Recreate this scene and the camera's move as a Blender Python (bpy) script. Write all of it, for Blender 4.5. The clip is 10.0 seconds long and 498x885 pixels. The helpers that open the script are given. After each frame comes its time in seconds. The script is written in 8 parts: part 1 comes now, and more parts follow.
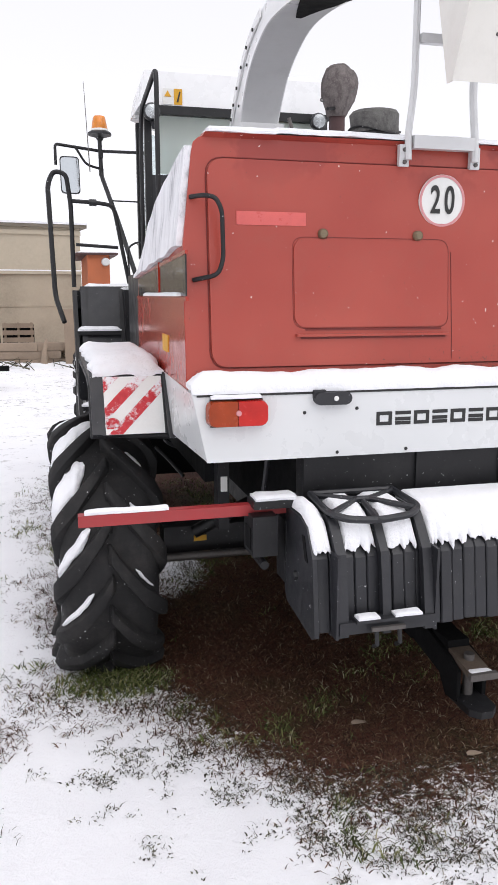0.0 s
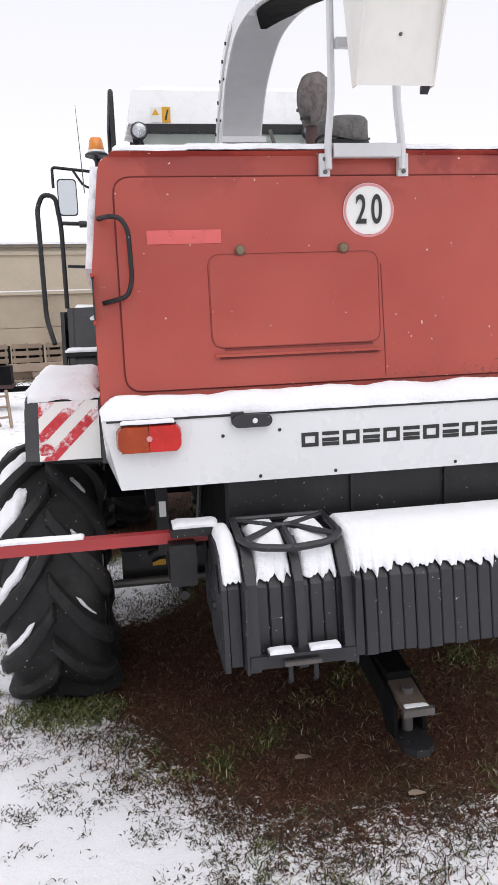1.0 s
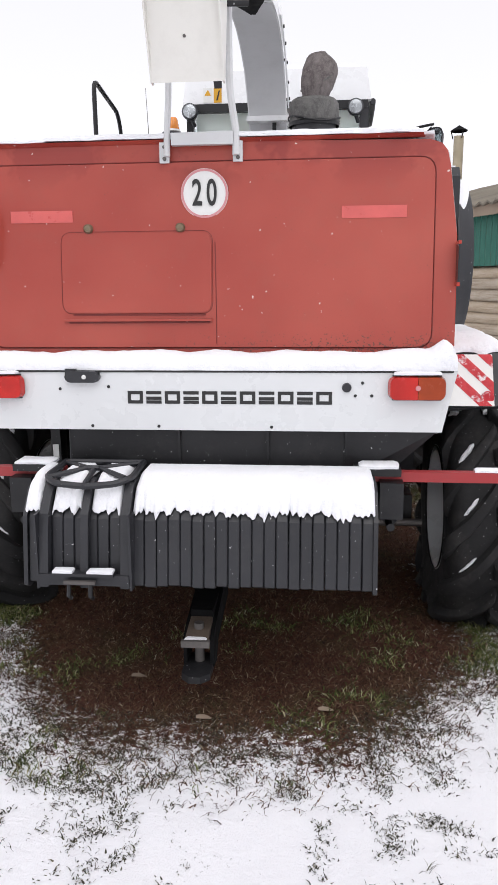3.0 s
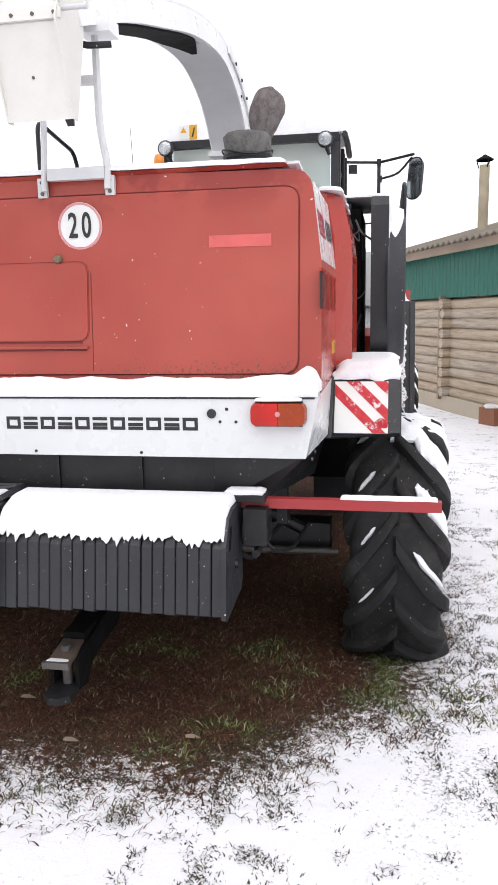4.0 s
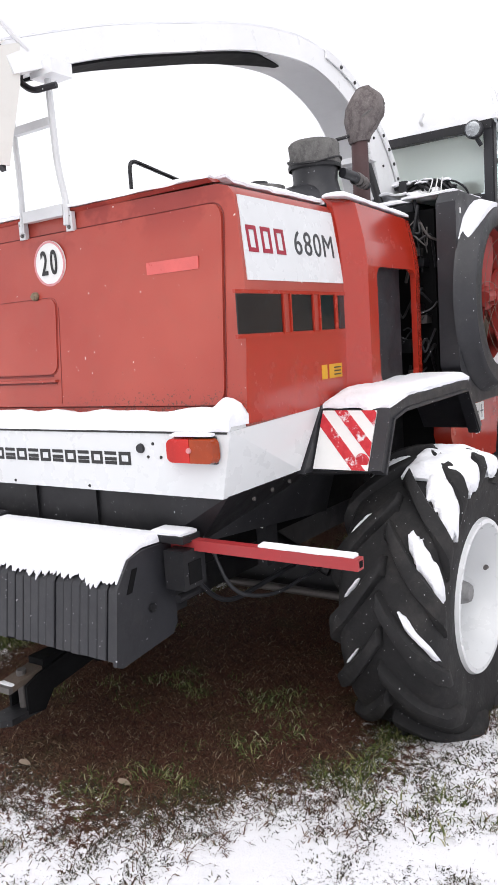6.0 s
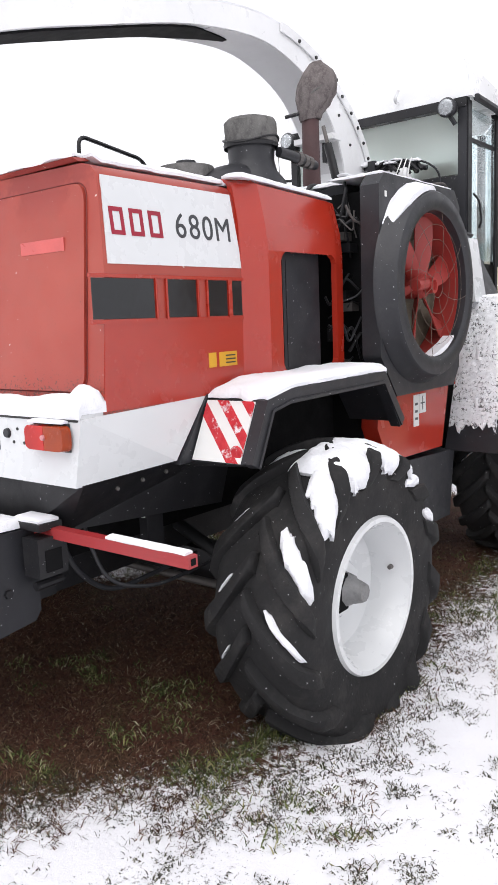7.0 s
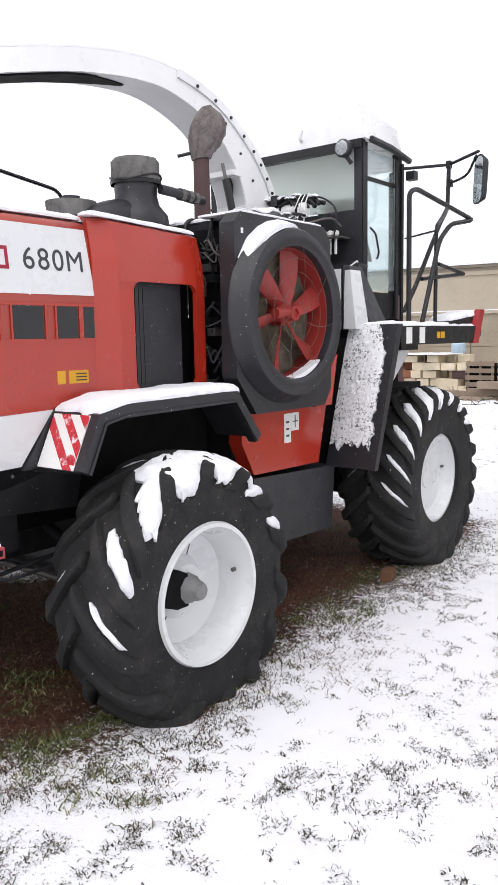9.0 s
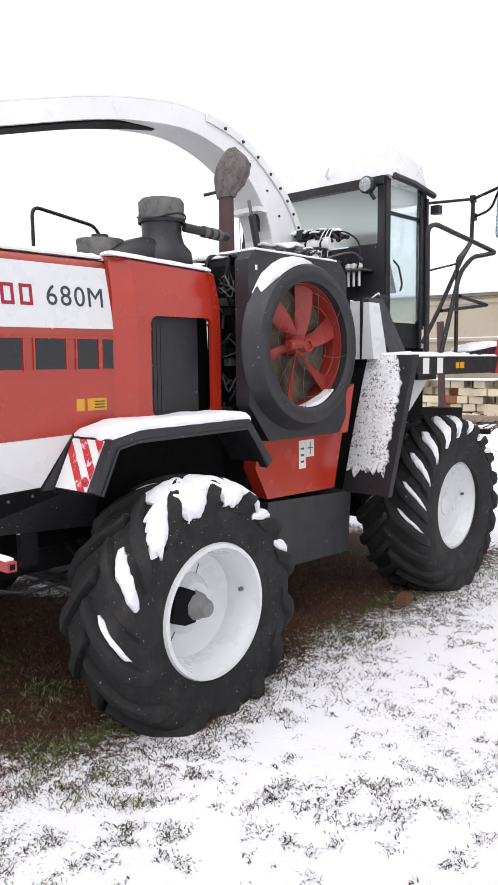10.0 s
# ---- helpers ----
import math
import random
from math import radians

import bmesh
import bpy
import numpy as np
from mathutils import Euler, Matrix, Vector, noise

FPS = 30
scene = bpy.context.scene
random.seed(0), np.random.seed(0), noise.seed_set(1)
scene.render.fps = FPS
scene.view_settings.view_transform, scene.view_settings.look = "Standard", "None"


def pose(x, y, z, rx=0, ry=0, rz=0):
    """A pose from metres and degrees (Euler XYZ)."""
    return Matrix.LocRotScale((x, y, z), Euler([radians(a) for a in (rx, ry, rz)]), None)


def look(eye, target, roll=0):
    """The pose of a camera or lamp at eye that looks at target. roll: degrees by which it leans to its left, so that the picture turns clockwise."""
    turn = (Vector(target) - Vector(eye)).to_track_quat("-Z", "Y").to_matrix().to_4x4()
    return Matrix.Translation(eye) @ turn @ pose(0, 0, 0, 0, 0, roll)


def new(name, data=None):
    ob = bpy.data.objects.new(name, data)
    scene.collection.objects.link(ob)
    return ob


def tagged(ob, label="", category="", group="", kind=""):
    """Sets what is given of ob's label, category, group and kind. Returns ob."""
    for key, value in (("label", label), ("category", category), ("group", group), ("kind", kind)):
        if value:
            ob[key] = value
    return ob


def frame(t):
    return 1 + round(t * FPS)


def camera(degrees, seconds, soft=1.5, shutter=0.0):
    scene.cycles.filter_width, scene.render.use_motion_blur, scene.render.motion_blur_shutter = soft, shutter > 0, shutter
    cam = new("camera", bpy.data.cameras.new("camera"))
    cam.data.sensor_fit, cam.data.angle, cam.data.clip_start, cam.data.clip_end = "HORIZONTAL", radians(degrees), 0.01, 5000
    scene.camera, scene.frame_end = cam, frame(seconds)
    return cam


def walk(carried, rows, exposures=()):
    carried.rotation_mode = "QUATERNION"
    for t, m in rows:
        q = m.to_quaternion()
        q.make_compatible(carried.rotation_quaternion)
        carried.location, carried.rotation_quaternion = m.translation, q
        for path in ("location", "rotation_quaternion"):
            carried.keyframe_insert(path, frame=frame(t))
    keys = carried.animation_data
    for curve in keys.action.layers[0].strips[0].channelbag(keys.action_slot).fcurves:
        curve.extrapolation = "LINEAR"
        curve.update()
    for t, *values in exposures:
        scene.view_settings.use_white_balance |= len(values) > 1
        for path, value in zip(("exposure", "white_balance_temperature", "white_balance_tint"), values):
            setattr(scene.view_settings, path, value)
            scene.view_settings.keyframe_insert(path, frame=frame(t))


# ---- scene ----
cam = camera(36.0, 10.0)
PATH = [
    (0, (-1.599, -2.828, 1.864), (-1.106, -0.927, 1.486), -0.0),
    (0.5, (-1.349, -2.835, 1.851), (-0.894, -0.923, 1.478), 0.6),
    (1, (-1.039, -2.834, 1.887), (-0.698, -0.894, 1.539), -2.1),
    (1.5, (-0.643, -3.009, 1.894), (-0.501, -1.059, 1.475), -2.7),
    (2, (-0.375, -3.143, 1.858), (-0.236, -1.187, 1.463), -2.9),
    (2.2, (-0.218, -3.149, 1.872), (-0.054, -1.206, 1.427), -0.9),
    (3.3, (0.792, -3.314, 1.857), (0.492, -1.371, 1.49), -2.1),
    (3.5, (0.97, -3.31, 1.828), (0.669, -1.362, 1.493), -3.8),
    (4, (1.382, -3.203, 1.838), (1.021, -1.264, 1.51), -1.0),
    (4.5, (1.788, -3.053, 1.812), (1.221, -1.15, 1.57), -2.5),
    (5, (2.17, -2.904, 1.845), (1.406, -1.073, 1.597), -4.7),
    (5.2, (2.282, -2.793, 1.812), (1.503, -0.966, 1.575), -4.4),
    (6.3, (2.981, -2.191, 1.84), (1.772, -0.622, 1.563), -4.4),
    (6.5, (3.096, -2.101, 1.828), (1.884, -0.536, 1.544), -4.8),
    (7, (3.324, -1.824, 1.832), (2.096, -0.276, 1.519), -2.3),
    (7.5, (3.541, -1.645, 1.812), (2.254, -0.132, 1.571), -2.7),
    (7.6, (3.538, -1.603, 1.796), (2.293, -0.058, 1.545), -3.1),
    (7.7, (3.588, -1.59, 1.782), (2.391, -0.013, 1.501), -1.8),
    (8, (3.859, -1.527, 1.842), (2.617, 0.008, 1.52), -1.1),
    (8.5, (4.025, -1.566, 1.864), (2.788, -0.016, 1.608), -2.1),
    (9, (4.154, -1.654, 1.836), (2.929, -0.096, 1.57), -1.1),
    (9.5, (4.316, -1.701, 1.879), (3.109, -0.125, 1.637), -0.8),
    (10, (4.477, -1.666, 1.882), (3.145, -0.189, 1.675), -0.6),
]
walk(cam, [(t, look(eye, target, roll)) for t, eye, target, roll in PATH], [(0, 0.12), (2, 0.04), (3.3, 0.15), (4.5, 0.37), (7, 0.33), (10, 0.29)])

# ---- world, sun, exposure ----
SUN_ELEV, SUN_TURN = 60.0, 160.0
world = bpy.data.worlds.new("overcast_sky")
scene.world = world
world.use_nodes = True
wn, wl = world.node_tree.nodes, world.node_tree.links
wn.clear()
sky = wn.new("ShaderNodeTexSky")
sky.sky_type, sky.sun_disc = "NISHITA", False
sky.sun_elevation, sky.sun_rotation = radians(SUN_ELEV), radians(SUN_TURN)
pale = wn.new("ShaderNodeHueSaturation")
pale.inputs["Saturation"].default_value = 0.2
clouds = wn.new("ShaderNodeBackground")
clouds.inputs[0].default_value, clouds.inputs[1].default_value = (0.957, 0.94, 1.0, 1), 0.74
clear = wn.new("ShaderNodeBackground")
clear.inputs[1].default_value = 0.05
both = wn.new("ShaderNodeAddShader")
wout = wn.new("ShaderNodeOutputWorld")
wl.new(sky.outputs[0], pale.inputs["Color"])
wl.new(pale.outputs[0], clear.inputs[0])
wl.new(clear.outputs[0], both.inputs[0])
wl.new(clouds.outputs[0], both.inputs[1])
wl.new(both.outputs[0], wout.inputs[0])
sun_data = bpy.data.lights.new("sun", "SUN")
sun_data.energy, sun_data.angle, sun_data.color = 1.25, radians(70), (1.0, 0.97, 0.96)
sun = new("sun", sun_data)
a, e = radians(SUN_TURN), radians(SUN_ELEV)
sun.matrix_world = look((0, 0, 30), (-30 * math.sin(a) * math.cos(e), -30 * math.cos(a) * math.cos(e), 30 - 30 * math.sin(e)))


# ---- materials ----
class Nodes:
    """A small writer of node materials."""

    def __init__(self, name, rough=0.5, metal=0.0, coat=0.0, spec=0.5):
        self.mat = bpy.data.materials.new(name)
        self.mat.use_nodes = True
        self.tree = self.mat.node_tree
        self.bsdf = self.tree.nodes["Principled BSDF"]
        self.bsdf.inputs["Roughness"].default_value = rough
        self.bsdf.inputs["Metallic"].default_value = metal
        self.bsdf.inputs["Coat Weight"].default_value = coat
        self.bsdf.inputs["Coat Roughness"].default_value = 0.15
        self.bsdf.inputs["Specular IOR Level"].default_value = spec
        self.where = self.node("ShaderNodeNewGeometry").outputs["Position"]

    def node(self, kind):
        return self.tree.nodes.new(kind)

    def link(self, a, b):
        self.tree.links.new(a, b)

    def noise(self, scale, detail=4, rough=0.6, stretch=None, where=None):
        n = self.node("ShaderNodeTexNoise")
        n.inputs["Scale"].default_value, n.inputs["Detail"].default_value, n.inputs["Roughness"].default_value = scale, detail, rough
        src = where or self.where
        if stretch:
            mp = self.node("ShaderNodeMapping")
            mp.inputs["Scale"].default_value = stretch
            self.link(src, mp.inputs["Vector"])
            src = mp.outputs[0]
        self.link(src, n.inputs["Vector"])
        return n.outputs["Fac"]

    def steps(self, value, *stops):
        r = self.node("ShaderNodeValToRGB")
        ramp = r.color_ramp
        while len(ramp.elements) < len(stops):
            ramp.elements.new(0.5)
        for el, (at, c) in zip(ramp.elements, stops):
            el.position, el.color = at, (*c, 1) if not isinstance(c, float) else (c, c, c, 1)
        self.link(value, r.inputs[0])
        return r.outputs[0]

    def mix(self, fac, a, b):
        m = self.node("ShaderNodeMix")
        m.data_type = "RGBA"
        for k, v in ((0, fac), (6, a), (7, b)):
            if isinstance(v, (int, float)):
                m.inputs[k].default_value = v
            elif isinstance(v, tuple):
                m.inputs[k].default_value = (*v, 1)
            else:
                self.link(v, m.inputs[k])
        return m.outputs[2]

    def math(self, op, a, b=0.0, clamp=False):
        m = self.node("ShaderNodeMath")
        m.operation, m.use_clamp = op, clamp
        for k, v in ((0, a), (1, b)):
            if isinstance(v, (int, float)):
                m.inputs[k].default_value = v
            else:
                self.link(v, m.inputs[k])
        return m.outputs[0]

    def axes(self):
        s = self.node("ShaderNodeSeparateXYZ")
        self.link(self.where, s.inputs[0])
        return s.outputs

    def colour(self, c):
        if isinstance(c, tuple):
            self.bsdf.inputs["Base Color"].default_value = (*c, 1)
        else:
            self.link(c, self.bsdf.inputs["Base Color"])
        return self

    def rough(self, r):
        self.link(r, self.bsdf.inputs["Roughness"])
        return self

    def bump(self, height, strength=0.3, distance=0.01):
        b = self.node("ShaderNodeBump")
        b.inputs["Strength"].default_value, b.inputs["Distance"].default_value = strength, distance
        self.link(height, b.inputs["Height"])
        self.link(b.outputs[0], self.bsdf.inputs["Normal"])
        return self


def painted(name, base, worn, rough=0.35, coat=0.3, dirt=(0.3, 0.25, 0.2), speck=0.5, spatter=False):
    """Enamel with a faded cast, fine dirt and spots."""
    n = Nodes(name, rough, coat=coat)
    fade = n.steps(n.noise(1.3, 3), (0.35, base), (0.7, worn))
    spots = n.steps(n.noise(90, 3, 0.6), (0.68, 0.0), (0.74, speck * 1.6))
    grime = n.steps(n.noise(9, 6, 0.7), (0.5, 0.0), (0.85, 0.35))
    skin = n.mix(spots, n.mix(grime, fade, dirt), tuple(min(1.0, c * 1.2 + 0.1) for c in worn))
    if spatter:
        x, _, z = n.axes()
        low = n.math("MULTIPLY", n.steps(n.math("SUBTRACT", z, 1.5), (0.03, 1.0), (0.2, 0.0)), n.steps(n.math("ADD", n.math("MULTIPLY", x, 0.5), 0.4), (0.2, 0.25), (0.7, 1.0)))
        dots = n.steps(n.math("ADD", n.noise(110, 2, 0.5), n.math("MULTIPLY", low, 0.26)), (0.73, 0.0), (0.78, 0.8))
        skin = n.mix(dots, skin, (0.09, 0.035, 0.025))
        wash = n.math("MULTIPLY", n.steps(n.math("SUBTRACT", z, 2.0), (0.26, 0.0), (0.4, 1.0)), n.steps(n.noise(3.5, 4, 0.6), (0.5, 0.0), (0.56, 0.7)))
        skin = n.mix(wash, skin, (0.22, 0.018, 0.013))
        streak = n.steps(n.noise(5, 5, 0.7, stretch=(0.35, 1, 4)), (0.68, 0.0), (0.76, 0.35))
        skin = n.mix(streak, skin, (0.17, 0.035, 0.026))
        skin = n.mix(n.steps(n.noise(42, 2, 0.5), (0.745, 0.0), (0.765, 0.85)), skin, (0.68, 0.62, 0.58))
    n.colour(skin)
    n.rough(n.steps(n.noise(6, 5), (0.3, max(0.05, rough - 0.12)), (0.75, rough + 0.15)))
    n.bump(n.noise(120, 2), 0.05, 0.002)
    return n.mat


def plain(name, base, rough=0.6, metal=0.0, vary=0.25, scale=12, bump=0.15, coat=0.0, spec=0.5, fleck=0.0, dust=0.35):
    n = Nodes(name, rough, metal, coat, spec)
    dark, light = tuple(c * (1 - vary) for c in base), tuple(min(1.0, c * (1 + vary)) for c in base)
    tone = n.mix(n.steps(n.noise(scale * 6, 3), (0.3, 0.0), (0.7, 0.4)), n.steps(n.noise(scale / 4, 5), (0.3, dark), (0.7, light)), light)
    if fleck:
        # flecks of blown snow and a film of dust
        tone = n.mix(n.steps(n.noise(scale * 0.7, 6, 0.75), (0.5, 0.0), (0.8, dust)), tone, (0.05, 0.048, 0.046) if dust < 0.5 else (0.065, 0.06, 0.056))
        tone = n.mix(n.steps(n.noise(75, 2, 0.5), (0.728, 0.0), (0.765, fleck)), tone, (0.7, 0.7, 0.72))
    n.colour(tone)
    n.rough(n.steps(n.noise(scale, 4), (0.3, max(0.04, rough - 0.1)), (0.7, min(1.0, rough + 0.12))))
    n.bump(n.noise(scale * 8, 3), bump, 0.004)
    return n.mat


RED = painted("red_enamel", (0.315, 0.038, 0.024), (0.385, 0.064, 0.042), 0.4, 0.1, (0.27, 0.07, 0.045), 0.12, True)
RED_SHINY = painted("red_enamel_side", (0.345, 0.022, 0.010), (0.375, 0.027, 0.013), 0.2, 0.35, (0.33, 0.04, 0.02), 0.1)
RED_DARK = plain("dark_red_sealant", (0.15, 0.018, 0.014), 0.6, vary=0.2)
RED_BAR = painted("red_bar_paint", (0.34, 0.02, 0.024), (0.29, 0.035, 0.035), 0.5, 0.1, (0.16, 0.05, 0.045), 0.2)
RED_FAN = painted("dusty_red_paint", (0.3, 0.022, 0.017), (0.22, 0.028, 0.022), 0.5, 0.05, (0.1, 0.05, 0.04), 0.2)
WHITE = painted("white_enamel", (0.63, 0.645, 0.65), (0.65, 0.66, 0.665), 0.3, 0.3, (0.615, 0.63, 0.635), 0.05)
ROOF_WHITE = painted("white_roof_enamel", (0.78, 0.785, 0.79), (0.84, 0.845, 0.85), 0.3, 0.3, (0.7, 0.7, 0.69), 0.05)
CREAM = painted("cream_enamel", (0.66, 0.645, 0.60), (0.72, 0.705, 0.66), 0.4, 0.15, (0.5, 0.48, 0.44), 0.06)
SILVER = painted("light_grey_enamel", (0.74, 0.745, 0.75), (0.8, 0.805, 0.81), 0.35, 0.2, (0.55, 0.55, 0.54), 0.06)
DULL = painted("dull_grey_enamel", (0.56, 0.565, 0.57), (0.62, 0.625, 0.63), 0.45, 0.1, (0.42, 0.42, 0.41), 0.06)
GREY = painted("grey_enamel", (0.46, 0.47, 0.48), (0.52, 0.53, 0.54), 0.45, 0.1, (0.28, 0.28, 0.28), 0.08)
BLACK = plain("black_plastic", (0.0155, 0.016, 0.0195), 0.45, vary=0.3, spec=0.5, fleck=0.8)
BLACK_STEEL = plain("black_painted_steel", (0.009, 0.009, 0.0105), 0.45, vary=0.4, spec=0.4, fleck=0.7)
# near-black for black parts and for shade painted into recesses and undersides
BLACK_AND_SHADE = plain("black_and_shade", (0.005, 0.005, 0.0055), 0.85, vary=0.5, spec=0.15)
HUB_GREASE = plain("greasy_cast_iron", (0.2, 0.2, 0.2), 0.5, 0.3, vary=0.5, scale=14, bump=0.4)
IRON = plain("worn_iron", (0.12, 0.11, 0.105), 0.55, 0.6, vary=0.4)
RUBBER = plain("tyre_rubber", (0.014, 0.0137, 0.0142), 0.75, vary=0.5, scale=7, bump=0.45, spec=0.3, fleck=0.8, dust=0.55)
BROWN = plain("heat_browned_steel", (0.075, 0.042, 0.042), 0.7, 0.2, vary=0.4)
RUSTY = plain("rust_brown_iron", (0.11, 0.083, 0.065), 0.6, 0.3, vary=0.4)
BRASS = plain("worn_brass", (0.2, 0.155, 0.1), 0.45, 0.5, vary=0.4)
YELLOW = plain("yellow_label", (0.60, 0.31, 0.012), 0.5, vary=0.08)
PAPER = plain("white_label", (0.70, 0.70, 0.68), 0.45, vary=0.06)
INK = plain("black_print", (0.015, 0.015, 0.015), 0.5, vary=0.1)
DARK_INK = plain("grey_print", (0.035, 0.038, 0.042), 0.5, vary=0.1)
CRIMSON = plain("crimson_print", (0.28, 0.006, 0.025), 0.5, vary=0.08)
SIGN_RED = plain("pale_red_print", (0.55, 0.24, 0.25), 0.5, vary=0.1)
REFLECT = plain("red_reflector_film", (0.55, 0.1, 0.09), 0.35, vary=0.15, scale=30)
LENS_RED = plain("red_lens", (0.42, 0.014, 0.01), 0.2, vary=0.35, coat=0.15, scale=30, spec=0.3)
LENS_AMBER = plain("amber_lens", (0.27, 0.034, 0.004), 0.2, vary=0.35, coat=0.15, scale=30, spec=0.3)
DARK_PANE = plain("dark_smoked_pane", (0.008, 0.009, 0.011), 0.12, vary=0.1, bump=0.02)
MESH = plain("radiator_core", (0.13, 0.112, 0.082), 0.8, 0.2, vary=0.4, scale=60)
MIRROR = plain("mirror_glass", (0.55, 0.58, 0.6), 0.06, 1.0, vary=0.03, bump=0.0)
CONCRETE = plain("grey_concrete", (0.35, 0.30, 0.23), 0.9, vary=0.25, scale=2.5, bump=0.4)
CONCRETE_PALE = plain("pale_render", (0.44, 0.385, 0.30), 0.9, vary=0.15, scale=1.5, bump=0.3)
BRICK_RED = plain("orange_brick", (0.42, 0.13, 0.06), 0.85, vary=0.2, scale=5, bump=0.4)
BRICK_BROWN = plain("brown_brick", (0.15, 0.07, 0.035), 0.85, vary=0.3, scale=10, bump=0.4)
BLOCK = plain("pale_stone_block", (0.62, 0.55, 0.42), 0.9, vary=0.3, scale=4, bump=0.4)
RUST_BOARD = plain("rust_brown_board", (0.26, 0.11, 0.06), 0.85, vary=0.3, scale=5, bump=0.4)
ORANGE_LOG = plain("fresh_orange_log", (0.55, 0.24, 0.09), 0.8, vary=0.25, scale=4, bump=0.4)
SHEET_GREEN = plain("green_sheet_metal", (0.02, 0.13, 0.095), 0.45, 0.1, vary=0.12, scale=3)
SLATE = plain("grey_corrugated_sheet", (0.16, 0.14, 0.11), 0.85, vary=0.3, scale=4)
RUST = plain("galvanised_flue", (0.36, 0.31, 0.22), 0.5, 0.4, vary=0.25)
PALE_BLUE = plain("pale_blue_plastic", (0.42, 0.56, 0.66), 0.5, vary=0.1)
BARE_WOOD = plain("weathered_plank", (0.26, 0.2, 0.15), 0.85, vary=0.3, scale=5)


def snow_material():
    n = Nodes("fresh_snow", 0.75, spec=0.3)
    n.colour(n.steps(n.noise(3, 5), (0.3, (0.77, 0.78, 0.81)), (0.7, (0.84, 0.845, 0.87))))
    n.bump(n.math("ADD", n.noise(35, 5, 0.7), n.math("MULTIPLY", n.noise(8, 3), 2.0)), 0.5, 0.02)
    return n.mat


def crust_material():
    """Snow stuck on a dark plate, pitted with holes."""
    n = Nodes("wet_snow_crust", 0.7, spec=0.3)
    pits = n.steps(n.math("ADD", n.noise(46, 6, 0.8), n.math("MULTIPLY", n.noise(9, 3), 0.3)), (0.55, 1.0), (0.60, 0.0))
    shade = n.steps(n.noise(24, 5, 0.75), (0.35, (0.76, 0.765, 0.79)), (0.6, (0.87, 0.875, 0.89)))
    n.colour(n.mix(pits, shade, (0.1, 0.1, 0.105)))
    n.bump(n.math("ADD", n.noise(40, 6, 0.8), n.noise(13, 3)), 0.5, 0.02)
    return n.mat


def cloth_material(name, low, mid, high, crease):
    """Crumpled sacking: shade of the folds painted as darker veins, a woven grain and pale dust."""
    n = Nodes(name, 0.85, spec=0.2)
    wide = n.math("ABSOLUTE", n.math("SUBTRACT", n.noise(crease * 0.6, 2, 0.5, stretch=(1.3, 1.3, 0.7)), 0.5))
    fine = n.math("ABSOLUTE", n.math("SUBTRACT", n.noise(crease * 1.8, 3, 0.6), 0.5))
    fold = n.math("ADD", n.math("MULTIPLY", wide, 3.0), n.math("MULTIPLY", fine, 1.4))
    tone = n.steps(fold, (0.06, low), (0.2, mid), (0.75, high))
    n.colour(n.mix(n.steps(n.noise(150, 3, 0.7), (0.5, 0.0), (0.75, 0.45)), tone, tuple(min(1.0, c * 1.5) for c in high)))
    n.bump(n.math("ADD", fold, n.math("MULTIPLY", n.noise(120, 3), 0.15)), 0.7, 0.012)
    return n.mat


def frosted_stripe_material(name, bare):
    """Red stripe paint under stuck snow; the higher bare is, the more paint shows."""
    n = Nodes(name, 0.45, spec=0.3)
    frost = n.steps(n.math("ADD", n.noise(11, 5, 0.7), n.math("MULTIPLY", n.noise(48, 4, 0.75), 0.35)), (bare, 0.0), (bare + 0.1, 0.95))
    paint = n.steps(n.noise(35, 4), (0.3, (0.42, 0.016, 0.026)), (0.7, (0.56, 0.04, 0.05)))
    n.colour(n.mix(frost, paint, (0.74, 0.74, 0.76)))
    n.bump(frost, 0.4, 0.004)
    return n.mat


def glass_material(name, tint):
    n = Nodes(name, 0.03)
    n.colour(tint)
    n.bsdf.inputs["Transmission Weight"].default_value = 0.9
    n.bsdf.inputs["IOR"].default_value = 1.3
    return n.mat


def log_material():
    n = Nodes("weathered_log", 0.85)
    grain = n.noise(3, 6, 0.7, stretch=(0.6, 0.6, 9))
    info = n.node("ShaderNodeObjectInfo").outputs["Random"]
    tone = n.steps(grain, (0.25, (0.2, 0.155, 0.115)), (0.5, (0.42, 0.36, 0.29)), (0.75, (0.54, 0.49, 0.43)))
    n.colour(n.mix(n.math("MULTIPLY", info, 0.35), tone, (0.5, 0.34, 0.18)))
    n.bump(grain, 0.6, 0.02)
    return n.mat


def leaf_material(name, stops):
    n = Nodes(name, 0.7, spec=0.2)
    isle = n.node("ShaderNodeNewGeometry").outputs["Random Per Island"]
    n.colour(n.steps(isle, *stops))
    return n.mat


def smear_material():
    """Wet snow sliding down a white panel in streaks."""
    n = Nodes("sliding_wet_snow", 0.5, spec=0.3)
    run = n.noise(7, 6, 0.7, stretch=(1, 1.6, 0.5))
    n.colour(n.steps(run, (0.33, (0.4, 0.4, 0.43)), (0.42, (0.68, 0.68, 0.71)), (0.58, (0.82, 0.82, 0.85))))
    n.bump(run, 0.8, 0.03)
    return n.mat


